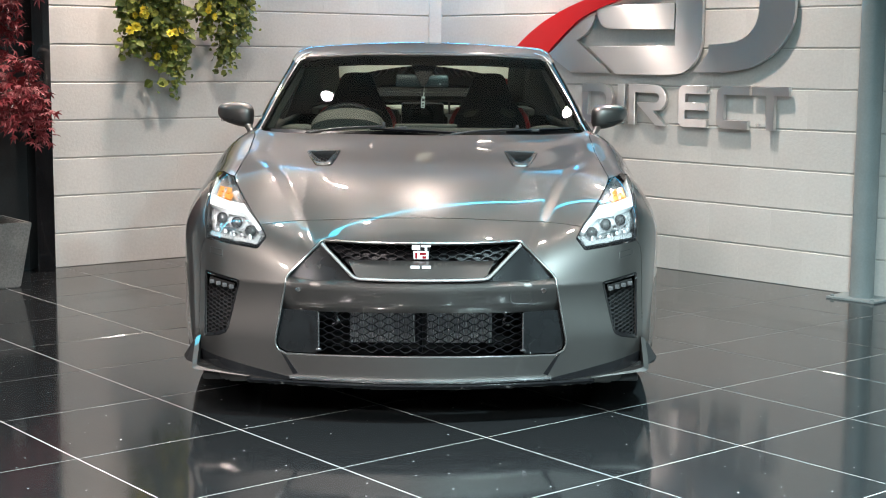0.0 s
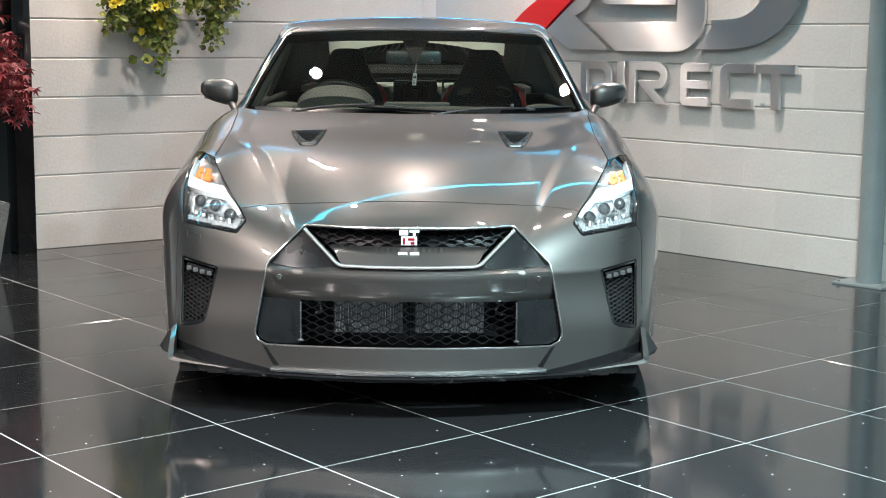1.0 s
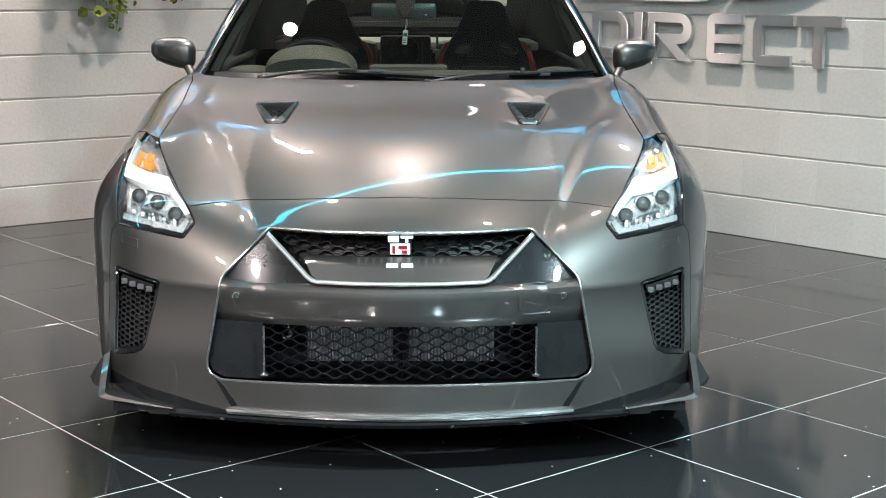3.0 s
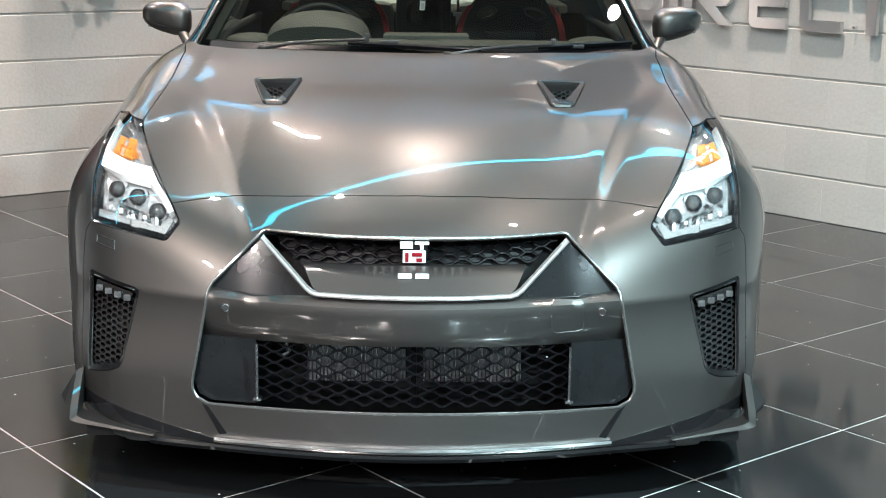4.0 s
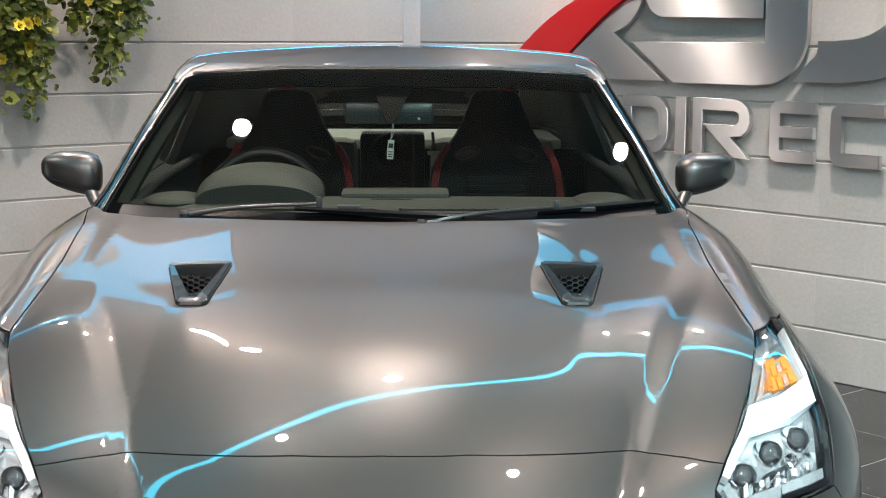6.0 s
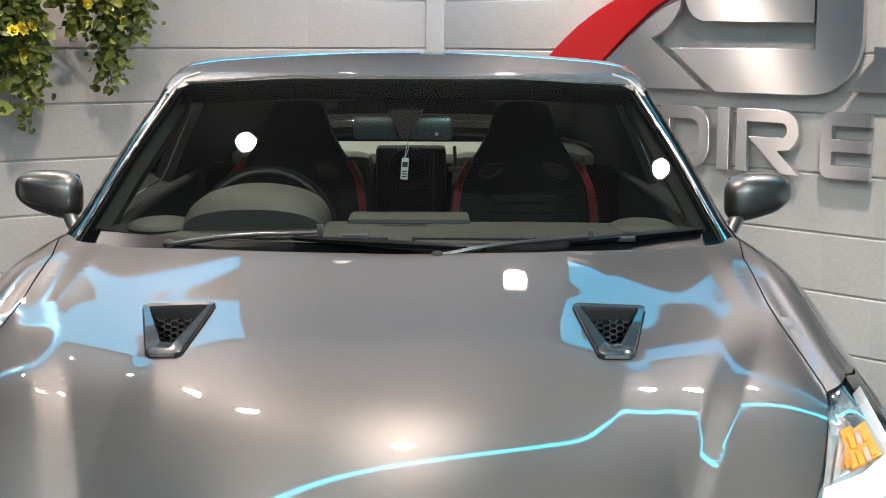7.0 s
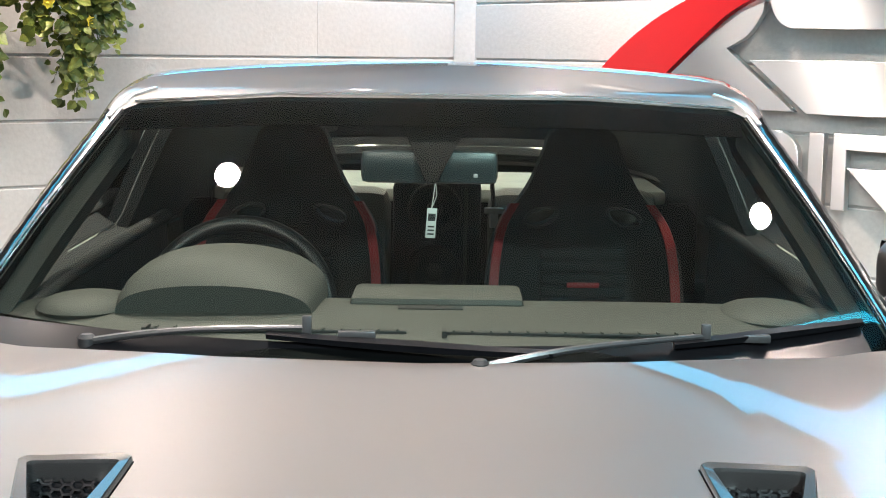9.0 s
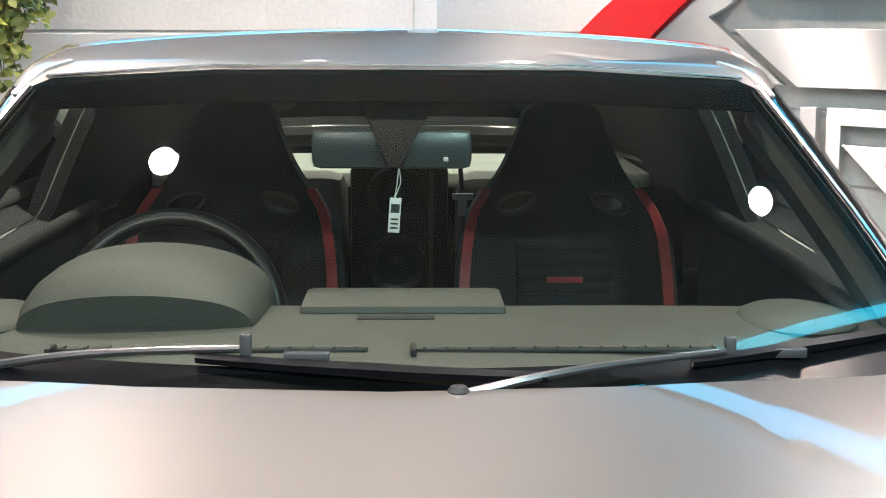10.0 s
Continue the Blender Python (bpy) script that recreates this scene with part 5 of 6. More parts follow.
# ---- hood vents ----
for s in (1, -1):
    lp = l_vent[:-1]
    vn = gradient(body_f, lp)
    vc = lp.mean(0)
    bm = bmesh.new()
    prof = ((0.0, 0.001), (0.04, 0.007), (0.10, 0.009), (0.85, 0.008), (0.95, 0.003), (1.0, -0.02))
    throat = []
    for p in lp:
        v = float(np.clip((p[1] - 0.58) / 0.29, 0, 1))
        mid, half = 0.398 + 0.018 * v, 0.032 + 0.038 * v
        throat.append(np.array((0.400 + 0.016 * v + (0.009 + 0.046 * v) * float(np.clip((p[0] - mid) / half, -1, 1)), 0.650 + 0.205 * v, 0.0)))
    throat = trace(body_f, "top", [(q[0], q[1]) for q in throat])
    rows = [[bm.verts.new((p + (i_ - p) * q + n_ * d) * (s, 1, 1)) for p, i_, n_ in zip(lp, throat, vn)] for q, d in prof]
    for a, b in zip(rows[:-1], rows[1:]):
        for k in range(len(a)):
            bm.faces.new((a[k], a[(k + 1) % len(a)], b[(k + 1) % len(a)], b[k]))
    vent = part("hood_vent", bm, VENT_TRIM, hood, "grey bonnet duct with a dark mesh throat", True)
    fl = [Vector((q[0] * s, q[1], q[2] - 0.02)) for q in throat]
    ys = [p.y for p in fl]
    lo_y, hi_y = min(ys), max(ys)
    bm = bmesh.new()
    top = [bm.verts.new(p) for p in fl]
    deep = [bm.verts.new((p.x, p.y + 0.01, p.z - 0.045 * ((p.y - lo_y) / (hi_y - lo_y)) - 0.002)) for p in fl]
    for k in range(len(top)):
        bm.faces.new((top[k], top[(k + 1) % len(top)], deep[(k + 1) % len(top)], deep[k]))
    bm.faces.new(deep)
    part("vent_floor", bm, GLOSS_BLACK, vent, "", True)
    zt = float(vc[2])
    verts, faces = [], []
    honeycomb("vent_mesh", 0.36, 0.475, 0.840, 0.905, 0.017, 0.011, 0.0028, 0.0, DEEP_BLACK, vent, lambda x, z: abs(x - 0.416) < 0.048 and z < 0.893, 0.006, lambda x, z: 0.845 + (z - 0.87) * 0.35)
    if s < 0:
        for v in vent.children[-1].data.vertices:
            v.co.x *= -1

# ---- splitter and corner trims ----
def lip(z, out, x):
    return float(nose_y(min(abs(x), 0.84), z)) - out


bm = bmesh.new()
xs = np.linspace(-0.47, 0.47, 41)
rows = [[bm.verts.new((x, lip(0.18, o, x), z)) for x in xs] for o, z in ((-0.05, 0.170), (0.012, 0.176), (0.018, 0.171), (0.016, 0.165), (-0.05, 0.160))]
for a, b in zip(rows[:-1], rows[1:]):
    for k in range(len(xs) - 1):
        bm.faces.new((a[k], a[k + 1], b[k + 1], b[k]))
part("splitter_edge", bm, SATIN_CHROME, car, "bright painted front lip edge", True)
bm = bmesh.new()
xs = np.linspace(-0.63, 0.63, 51)
rows = [[bm.verts.new((x, lip(0.16, o, x), z - 0.0 * abs(x))) for x in xs] for o, z in ((-0.10, 0.150), (0.012, 0.160), (0.018, 0.154), (0.012, 0.144), (-0.12, 0.132))]
for a, b in zip(rows[:-1], rows[1:]):
    for k in range(len(xs) - 1):
        bm.faces.new((a[k], a[k + 1], b[k + 1], b[k]))
part("splitter", bm, GLOSS_BLACK, car, "gloss black front splitter", True)
for s in (1, -1):
    # painted corner blade: upright and foot of an L
    bm = bmesh.new()
    path = spline([(0.824, 0.02, 0.285), (0.826, -0.02, 0.240), (0.826, -0.055, 0.200), (0.815, -0.075, 0.186), (0.74, -0.095, 0.177), (0.62, -0.130, 0.167)], 5)
    wid = np.interp(np.linspace(0, 1, len(path)), [0, 0.3, 0.62, 1], [0.018, 0.020, 0.017, 0.004])
    rows = []
    for (x, y, z), w in zip(path, wid):
        rows.append([bm.verts.new((s * (x + a * w), y + b, z + c * w)) for a, b, c in ((-0.5, 0.0, 0.3), (0.5, 0.0, -0.3), (0.5, 0.06, -0.4), (-0.5, 0.06, 0.2))])
    for a, b in zip(rows[:-1], rows[1:]):
        for k in range(4):
            bm.faces.new((a[k], a[(k + 1) % 4], b[(k + 1) % 4], b[k]))
    bm.faces.new(rows[0]), bm.faces.new(rows[-1])
    part("corner_blade", bm, PAINT, car, "grey painted corner blade of the bumper", True)
    # black slot between the cheek and the foot of the blade
    nose_patch("corner_duct", [(s * x, z) for x, z in ((0.814, 0.238), (0.812, 0.196), (0.74, 0.181), (0.62, 0.168), (0.46, 0.158), (0.47, 0.170), (0.60, 0.196))], 0.0, 0.03, GLOSS_BLACK, car, both=False, cell=0.012,
               fn=lambda x, z: face_y(x, z) - 0.004)
    # small black flick ahead of the wheel
    bm = bmesh.new()
    q = [(0.828, 0.02, 0.262), (0.848, 0.05, 0.262), (0.884, 0.06, 0.205), (0.874, 0.05, 0.188), (0.828, -0.02, 0.188)]
    va = [bm.verts.new((s * x, y, z)) for x, y, z in q]
    vb = [bm.verts.new((s * (x - 0.002), y + 0.10, z)) for x, y, z in q]
    bm.faces.new(va), bm.faces.new(vb[::-1])
    for k in range(len(q)):
        bm.faces.new((va[k], va[(k + 1) % len(q)], vb[(k + 1) % len(q)], vb[k]))
    part("wheel_flick", bm, SATIN_BLACK, car)

# ---- underside, wheels ----
box_part("floor_pan", (-0.80, -0.05, 0.135), (0.80, 4.30, 0.165), SATIN_BLACK, car, 0.01)
box_part("bulkhead", (-0.74, 1.20, 0.16), (0.74, 1.24, 0.90), SATIN_BLACK, car, 0.005)
box_part("engine_tray", (-0.48, 0.16, 0.165), (0.48, 1.19, 0.55), SATIN_BLACK, car, 0.02)
for cy in AXLES:
    for s in (1, -1):
        tw = 0.135
        cx = 0.80
        wheel = thing("wheel", s * cx, cy, 0.352, "", "")
        wheel.parent = car
        m = Matrix.Rotation(radians(90) * s, 4, "Y")
        lathe_part("tyre", [(0.262, -tw), (0.30, -tw), (0.335, -tw + 0.012), (0.350, -tw + 0.035), (0.352, 0), (0.350, tw - 0.035), (0.335, tw - 0.012), (0.30, tw), (0.262, tw - 0.004)], m, TYRE, wheel, 48)
        lathe_part("rim", [(0.262, -tw + 0.01), (0.24, -0.05), (0.235, tw - 0.05), (0.255, tw - 0.01), (0.265, tw - 0.004), (0.266, tw - 0.012)], m, RIM, wheel, 48)
        for k in range(10):
            bm = bmesh.new()
            add_box(bm, (0.04, -0.014, tw - 0.05), (0.25, 0.014, tw - 0.018), 0.005, m @ Matrix.Rotation(2 * math.pi * k / 10, 4, "Z"))
            part("spoke", bm, RIM, wheel)
        lathe_part("hub", [(0.06, tw - 0.055), (0.06, tw - 0.02), (0.03, tw - 0.012), (0.0, tw - 0.012)], m, RIM, wheel, 24)
        lathe_part("brake_disc", [(0.18, tw - 0.09), (0.18, tw - 0.075), (0.0, tw - 0.075)], m, SATIN_CHROME, wheel, 32)
        # arch liner
        bm = bmesh.new()
        add_lathe(bm, [(0.383, 0.10), (0.385, -0.25), (0.2, -0.26)], Matrix.Translation((s * 0.82, cy, 0.35)) @ m, 40)
        bmesh.ops.delete(bm, geom=[v for v in bm.verts if v.co.z < 0.14], context="VERTS")
        part("arch_liner", bm, SATIN_BLACK, car, "", True)

# ---- tail ----
for s in (1, -1):
    for x in (0.50, 0.70):
        y = float(first_hit(body_f, (s * x, 6, 0.80), (0, -1, 0), 3.0)[0][0, 1])
        m = Matrix.Translation((s * x, y - 0.005, 0.80)) @ Matrix.Rotation(radians(-90), 4, "X")
        lathe_part("tail_lamp", [(0.075, -0.02), (0.075, 0.004), (0.068, 0.008), (0.05, 0.002), (0.02, 0.004), (0.0, 0.006)], m, RED, car, 28)
    box_part("spoiler_post", (s * 0.55 - 0.03, 4.12, 1.0), (s * 0.55 + 0.03, 4.24, 1.12), PAINT, car, 0.01)
box_part("rear_spoiler", (-0.74, 4.10, 1.115), (0.74, 4.33, 1.145), PAINT, car, 0.012)


# ---- wipers, door mirrors ----
def glass_pt(x, z, out=0.0):
    p = first_hit(cabin_f, (x, 0.3, z), (0, 1, 0), 3.0)[0]
    return Vector((p + gradient(cabin_f, p) * out)[0])


for pivot, elbow, b0, b1 in (((-0.517, 0.962), (-0.174, 0.990), (-0.235, 0.984), (0.190, 0.968)), ((0.083, 0.956), (0.425, 0.978), (0.375, 0.974), (0.70, 0.984))):
    a, b = glass_pt(*pivot, 0.008), glass_pt(*elbow, 0.018)
    mid_p = a.lerp(b, 0.55) + Vector((0, -0.004, 0.008))
    line = spline([a, a.lerp(mid_p, 0.5) + Vector((0, -0.004, 0.004)), mid_p, b], 5)
    wiper = tube_part("wiper", line, list(np.linspace(0.0065, 0.0042, len(line))), ARM, car, 8, "satin metal wiper arm with black blade")
    lathe_part("pivot", [(0.014, -0.02), (0.014, 0.006), (0.009, 0.012), (0.0, 0.013)], Matrix.Translation(a), SATIN_BLACK, wiper, 18)
    box_part("hook", (-0.007, -0.006, -0.012), (0.007, 0.006, 0.018), ARM, wiper, 0.002, Matrix.Translation(b))
    box_part("clip", (-0.028, -0.007, -0.006), (0.028, 0.007, 0.006), ARM, wiper, 0.002, Matrix.Translation(glass_pt(elbow[0] + 0.075, elbow[1] - 0.004, 0.014)))
    line = [glass_pt(x, z, 0.010) for x, z in zip(np.linspace(b0[0], b1[0], 14), np.linspace(b0[1], b1[1], 14))]
    bm = bmesh.new()
    rows = []
    for i, p in enumerate(line):
        w = 0.010 * (1 - 0.35 * abs(i / 13 * 2 - 1))
        rows.append([bm.verts.new(p + Vector(d)) for d in ((0, 0.006, -w * 0.7), (0, -0.010, -w * 0.6), (0, -0.014, w * 0.5), (0, 0.004, w))])
    for p, q in zip(rows[:-1], rows[1:]):
        for k in range(4):
            bm.faces.new((p[k], p[(k + 1) % 4], q[(k + 1) % 4], q[k]))
    bm.faces.new(rows[0]), bm.faces.new(rows[-1])
    part("blade", bm, DEEP_BLACK, wiper, "black rubber wiper blade", True)

# black cowl strip between bonnet and glass
bm = bmesh.new()
xs = np.linspace(-0.70, 0.70, 41)
front = [(x, float(np.interp(abs(x), [0, 0.3, 0.6, 0.72], [1.214, 1.230, 1.278, 1.316])), 0.945 - 0.02 * x * x) for x in xs]
back = [glass_pt(x, 0.982, 0.002) for x in xs]
va, vb = [bm.verts.new(p) for p in front], [bm.verts.new(p) for p in back]
vc_, vd = [bm.verts.new(Vector(p) - Vector((0, 0, 0.05))) for p in front], [bm.verts.new(Vector(p) - Vector((0, 0, 0.06))) for p in back]
for k in range(len(xs) - 1):
    for p, q in ((va, vb), (vb, vd), (vd, vc_), (vc_, va)):
        bm.faces.new((p[k], p[k + 1], q[k + 1], q[k]))
part("cowl", bm, DEEP_BLACK, car, "black plastic cowl below the windscreen", True)

for s in (1, -1):
    bm = bmesh.new()
    bmesh.ops.create_uvsphere(bm, u_segments=36, v_segments=20, radius=1.0)
    for v in bm.verts:
        x, y, z = v.co
        p = [math.copysign(abs(c) ** 0.72, c) for c in (x, y, z)]
        w = 0.5 + 0.5 * p[0]
        h = 0.060 - 0.016 * w
        front = -0.075 if p[1] < 0 else -0.045
        v.co = (s * (0.905 + 0.090 * p[0]), 1.765 + abs(p[1]) * (front if p[1] < 0 else 0.045) + 0.05 * w, 1.038 + h * p[2] + 0.012 * w - 0.018 * (1 - w) * (p[2] < 0))
    cap = part("door_mirror", bm, PAINT, car, "grey painted door mirror on a slim stalk", True)
    bm = bmesh.new()
    pts = spline([(s * 0.795, 1.70, 0.925), (s * 0.822, 1.715, 0.955), (s * 0.850, 1.745, 0.998)], 5)
    rows = []
    for i, p in enumerate(pts):
        w = 0.035 - 0.012 * i / len(pts)
        rows.append([bm.verts.new(Vector(p) + Vector((s * 0.017 * math.cos(a), w * math.sin(a), -0.005 * math.cos(a)))) for a in np.linspace(0, 2 * math.pi, 12, endpoint=False)])
    for p, q in zip(rows[:-1], rows[1:]):
        for k in range(12):
            bm.faces.new((p[k], p[(k + 1) % 12], q[(k + 1) % 12], q[k]))
    bm.faces.new(rows[0]), bm.faces.new(rows[-1])
    part("stalk", bm, PAINT, cap, "", True)
    box_part("mirror_pane", (-0.075, 0, -0.042), (0.075, 0.004, 0.042), MIRROR, cap, 0.01, Matrix.Translation((s * 0.912, 1.838, 1.04)) @ Matrix.Rotation(radians(s * 14), 4, "Z"))
    tube_part("cap_seam", spline([(s * 0.83, 1.74, 1.012), (s * 0.88, 1.715, 1.008), (s * 0.95, 1.735, 1.020), (s * 0.992, 1.79, 1.035)], 5), 0.002, SATIN_BLACK, cap, 6)

# ---- cabin trim ----
for side in (False, True):
    sheet("pillar_lining", cabin, c_post & (cabin.mid[:, 2] > 0.95), DASH, car, False, side, rim=-0.060, gap=-0.002, sink=0.066, label="grey pillar lining")
sheet("headliner", cabin, c_roof & ~c_post & (cabin.mid[:, 2] > 0.95), CLOTH, car, rim=-0.026, gap=-0.002, sink=0.028, label="black headliner and pillar trim")
bm = bmesh.new()
prof = [(1.26, 0.90), (1.30, 0.952), (1.36, 0.972), (1.46, 0.982), (1.60, 0.985), (1.70, 0.978), (1.75, 0.955), (1.77, 0.88), (1.72, 0.70), (1.66, 0.50), (1.30, 0.50)]
rows = []
for x in np.linspace(-0.72, 0.72, 37):
    e = abs(x) / 0.72
    rows.append([bm.verts.new((x, y + 0.14 * e * e * (1 if y < 1.5 else 0.2), z - 0.012 * e ** 4 * (z > 0.8))) for y, z in prof])
for a, b in zip(rows[:-1], rows[1:]):
    for k in range(len(prof)):
        bm.faces.new((a[k], a[(k + 1) % len(prof)], b[(k + 1) % len(prof)], b[k]))
bm.faces.new(rows[0]), bm.faces.new(rows[-1])
dash = part("dashboard", bm, DASH, car, "dark grey soft-touch dashboard", True)
# instrument hood
bm = bmesh.new()
rows = []
for y, g in ((1.50, 0.55), (1.53, 0.82), (1.58, 0.97), (1.66, 1.0), (1.72, 0.97), (1.74, 0.90)):
    rows.append([bm.verts.new((-0.356 + 0.172 * math.cos(a) * (0.9 + 0.1 * g), y + 0.02 * math.cos(a) ** 2, 0.975 + 0.100 * g * math.sin(a) ** 0.75)) for a in np.linspace(0, math.pi, 25)])
for a, b in zip(rows[:-1], rows[1:]):
    for k in range(24):
        bm.faces.new((a[k], a[k + 1], b[k + 1], b[k]))
bm.faces.new(rows[0]), bm.faces.new(rows[-1])
part("instrument_hood", bm, DASH, dash, "rounded instrument hood", True)
box_part("display_hood", (-0.135, 1.60, 0.975), (0.165, 1.755, 0.998), DASH, dash, 0.012)
box_part("display_slot", (-0.05, 1.56, 0.9835), (0.06, 1.585, 0.9865), SATIN_BLACK, dash, 0.001)
for x0, x1 in ((-0.44, -0.03), (0.03, 0.44)):
    box_part("demister_vent", (x0, 1.392, 0.9745), (x1, 1.404, 0.9795), SATIN_BLACK, dash, 0.001)
    box_part("vent_end", (x0 - 0.004, 1.37, 0.974), (x0 + 0.004, 1.405, 0.9845), SATIN_BLACK, dash, 0.001)
    for k in range(14):
        x = x0 + (k + 0.5) * (x1 - x0) / 14
        box_part("vent_rib", (x - 0.002, 1.390, 0.9785), (x + 0.002, 1.406, 0.9825), DASH, dash, 0.0)
for s in (1, -1):
    bm = bmesh.new()
    bmesh.ops.create_uvsphere(bm, u_segments=20, v_segments=10, radius=1.0)
    bmesh.ops.transform(bm, matrix=Matrix.Translation((s * 0.585, 1.60, 0.978)) @ Matrix.Diagonal((0.085, 0.11, 0.022, 1)), verts=bm.verts)
    part("side_vent_hump", bm, DASH, dash, "", True)
    # door cards
    bm = bmesh.new()
    yz = [(1.50, 0.40), (1.50, 0.93), (1.80, 0.975), (2.95, 0.985), (2.95, 0.40)]
    out, inn = [bm.verts.new((s * 0.80, y, z)) for y, z in yz], [bm.verts.new((s * (0.715 if z > 0.9 else 0.70), y, z - (0.012 if z > 0.9 else 0))) for y, z in yz]
    bm.faces.new(out), bm.faces.new(inn)
    for k in range(5):
        bm.faces.new((out[k], out[(k + 1) % 5], inn[(k + 1) % 5], inn[k]))
    bmesh.ops.bevel(bm, geom=list(bm.edges), offset=0.012, segments=2, affect="EDGES")
    card = part("door_card", bm, CLOTH, car, "black padded door lining", True)
    tube_part("stitch_line", spline([(s * 0.706, 1.60, 0.86), (s * 0.70, 1.95, 0.90), (s * 0.70, 2.4, 0.84)], 6), 0.002, DASH, card, 5)
    tube_part("door_ledge", spline([(s * 0.715, 1.62, 0.945), (s * 0.71, 2.0, 0.978), (s * 0.71, 2.9, 0.985)], 6), 0.017, CLOTH, card, 10)

# steering wheel
wheel_m = Matrix.Translation((-0.372, 1.905, 0.912)) @ Matrix.Rotation(radians(68), 4, "X")
bm = bmesh.new()
add_tube(bm, [wheel_m @ Vector((0.178 * math.cos(a), 0.178 * math.sin(a) * (1.0 if math.sin(a) > -0.7 else 0.96), 0)) for a in np.linspace(0, 2 * math.pi, 49)], 0.0165, 12, False)
bmesh.ops.remove_doubles(bm, verts=bm.verts, dist=1e-4)
steer = part("steering_wheel", bm, material("black_wheel_leather", (0.012, 0.012, 0.013), 0.32, fine=0.2, fine_scale=400, bump=0.0003), car, "black leather steering wheel", True)
for a in (200, 340, 270):
    box_part("spoke", (0.05, -0.018, -0.006), (0.172, 0.018, 0.006), SATIN_BLACK, steer, 0.004, wheel_m @ Matrix.Rotation(radians(a), 4, "Z"))
lathe_part("wheel_boss", [(0.07, -0.02), (0.072, 0.0), (0.05, 0.014), (0.0, 0.018)], wheel_m, SATIN_BLACK, steer, 28)


# ---- seats ----
def seat(cx):
    from mathutils.geometry import delaunay_2d_cdt
    half = spline([(0.0, 1.232), (0.055, 1.229), (0.082, 1.212), (0.100, 1.165), (0.128, 1.100), (0.160, 1.050), (0.205, 1.000), (0.232, 0.930), (0.243, 0.82), (0.245, 0.66), (0.235, 0.52)], 4)
    outline = half + [(-x, z) for x, z in half[::-1] if x > 1e-6]
    holes = [[(sx * 0.103 + 0.041 * math.cos(a) * (1 + 0.1 * math.sin(a)), 1.012 + 0.010 * math.cos(a) * sx * -1 + 0.021 * math.sin(a)) for a in np.linspace(0, 2 * math.pi, 20, endpoint=False)] for sx in (1, -1)]
    pts, edges = [], []
    for loop in [outline] + holes:
        k, m = len(pts), len(loop)
        pts += loop
        edges += [(k + i, k + (i + 1) % m) for i in range(m)]
    g = np.array([(x, z) for x in np.arange(-0.24, 0.241, 0.02) for z in np.arange(0.52, 1.23, 0.02)])
    pl = np.array(pts)
    g = g[np.abs(g[:, None] - pl[None]).max(2).min(1) > 0.008]
    g = g[in_poly(g, np.array(outline))]
    v, _, fs, *_ = delaunay_2d_cdt([Vector(p) for p in pts + [tuple(q) for q in g]], edges, [], 1, 1e-6)
    v = np.array([tuple(p) for p in v])
    mids = np.array([v[list(f)].mean(0) for f in fs])
    bad = in_poly(mids, np.array(holes[0])) | in_poly(mids, np.array(holes[1])) | ~in_poly(mids, np.array(outline))

    def lean(x, z):
        side = np.clip((np.abs(x) - 0.135) / 0.09, 0, 1) * np.clip((1.06 - z) / 0.10, 0, 1)
        return 2.60 + (z - 0.55) * 0.27 - 0.075 * side + 0.035 * np.clip((np.abs(x) / 0.245) ** 4, 0, 1)

    th = thing("seat", 0, 0, 0, "", "")
    th.parent = car
    th["label"] = "black bucket seat with red side bolsters"
    bm = bmesh.new()
    bv = [bm.verts.new((cx + x, float(lean(x, z)), z)) for x, z in v]
    for f, no in zip(fs, bad):
        if not no:
            bm.faces.new([bv[k] for k in f])
    bmesh.ops.delete(bm, geom=[q for q in bm.verts if not q.link_faces], context="VERTS")
    got = bmesh.ops.extrude_edge_only(bm, edges=[e for e in bm.edges if len(e.link_faces) == 1])
    for q in got["geom"]:
        if isinstance(q, bmesh.types.BMVert):
            q.co.y += 0.085
    part("backrest", bm, CLOTH, th, "", True)
    for sx in (1, -1):
        strip = spline([(0.168, 1.045), (0.200, 0.99), (0.215, 0.92), (0.222, 0.82), (0.222, 0.66), (0.215, 0.54)], 4)
        bm = bmesh.new()
        rows = [[bm.verts.new((cx + sx * (x + d), float(lean(x + d, z)) - 0.006 + (0.02 if k in (0, 3) else 0), z)) for k, d in enumerate((-0.014, -0.011, 0.011, 0.014))] for x, z in strip]
        for a, b in zip(rows[:-1], rows[1:]):
            for k in range(3):
                bm.faces.new((a[k], a[k + 1], b[k + 1], b[k]))
        part("bolster_stripe", bm, RED_LEATHER, th, "red leather bolster stripe", True)
        ring_p = [(cx + x, float(lean(x, z)) - 0.002, z) for x, z in holes[0 if sx > 0 else 1]]
        bm = bmesh.new()
        add_tube(bm, ring_p + ring_p[:1], 0.005, 6, False)
        part("belt_slot_rim", bm, SATIN_BLACK, th, "", True)
    for k, z in enumerate((0.925, 0.895, 0.865, 0.835, 0.805)):
        box_part("quilt_roll", (cx - 0.105, float(lean(0, z)) - 0.012, z - 0.0125), (cx + 0.105, float(lean(0, z)) + 0.01, z + 0.0125), CLOTH, th, 0.006)
    box_part("seat_label", (cx - 0.040, float(lean(0, 0.85)) - 0.016, 0.845), (cx + 0.040, float(lean(0, 0.85)) - 0.008, 0.858), RED_LEATHER, th, 0.002)
    box_part("cushion", (cx - 0.24, 2.15, 0.36), (cx + 0.24, 2.70, 0.52), CLOTH, th, 0.04)
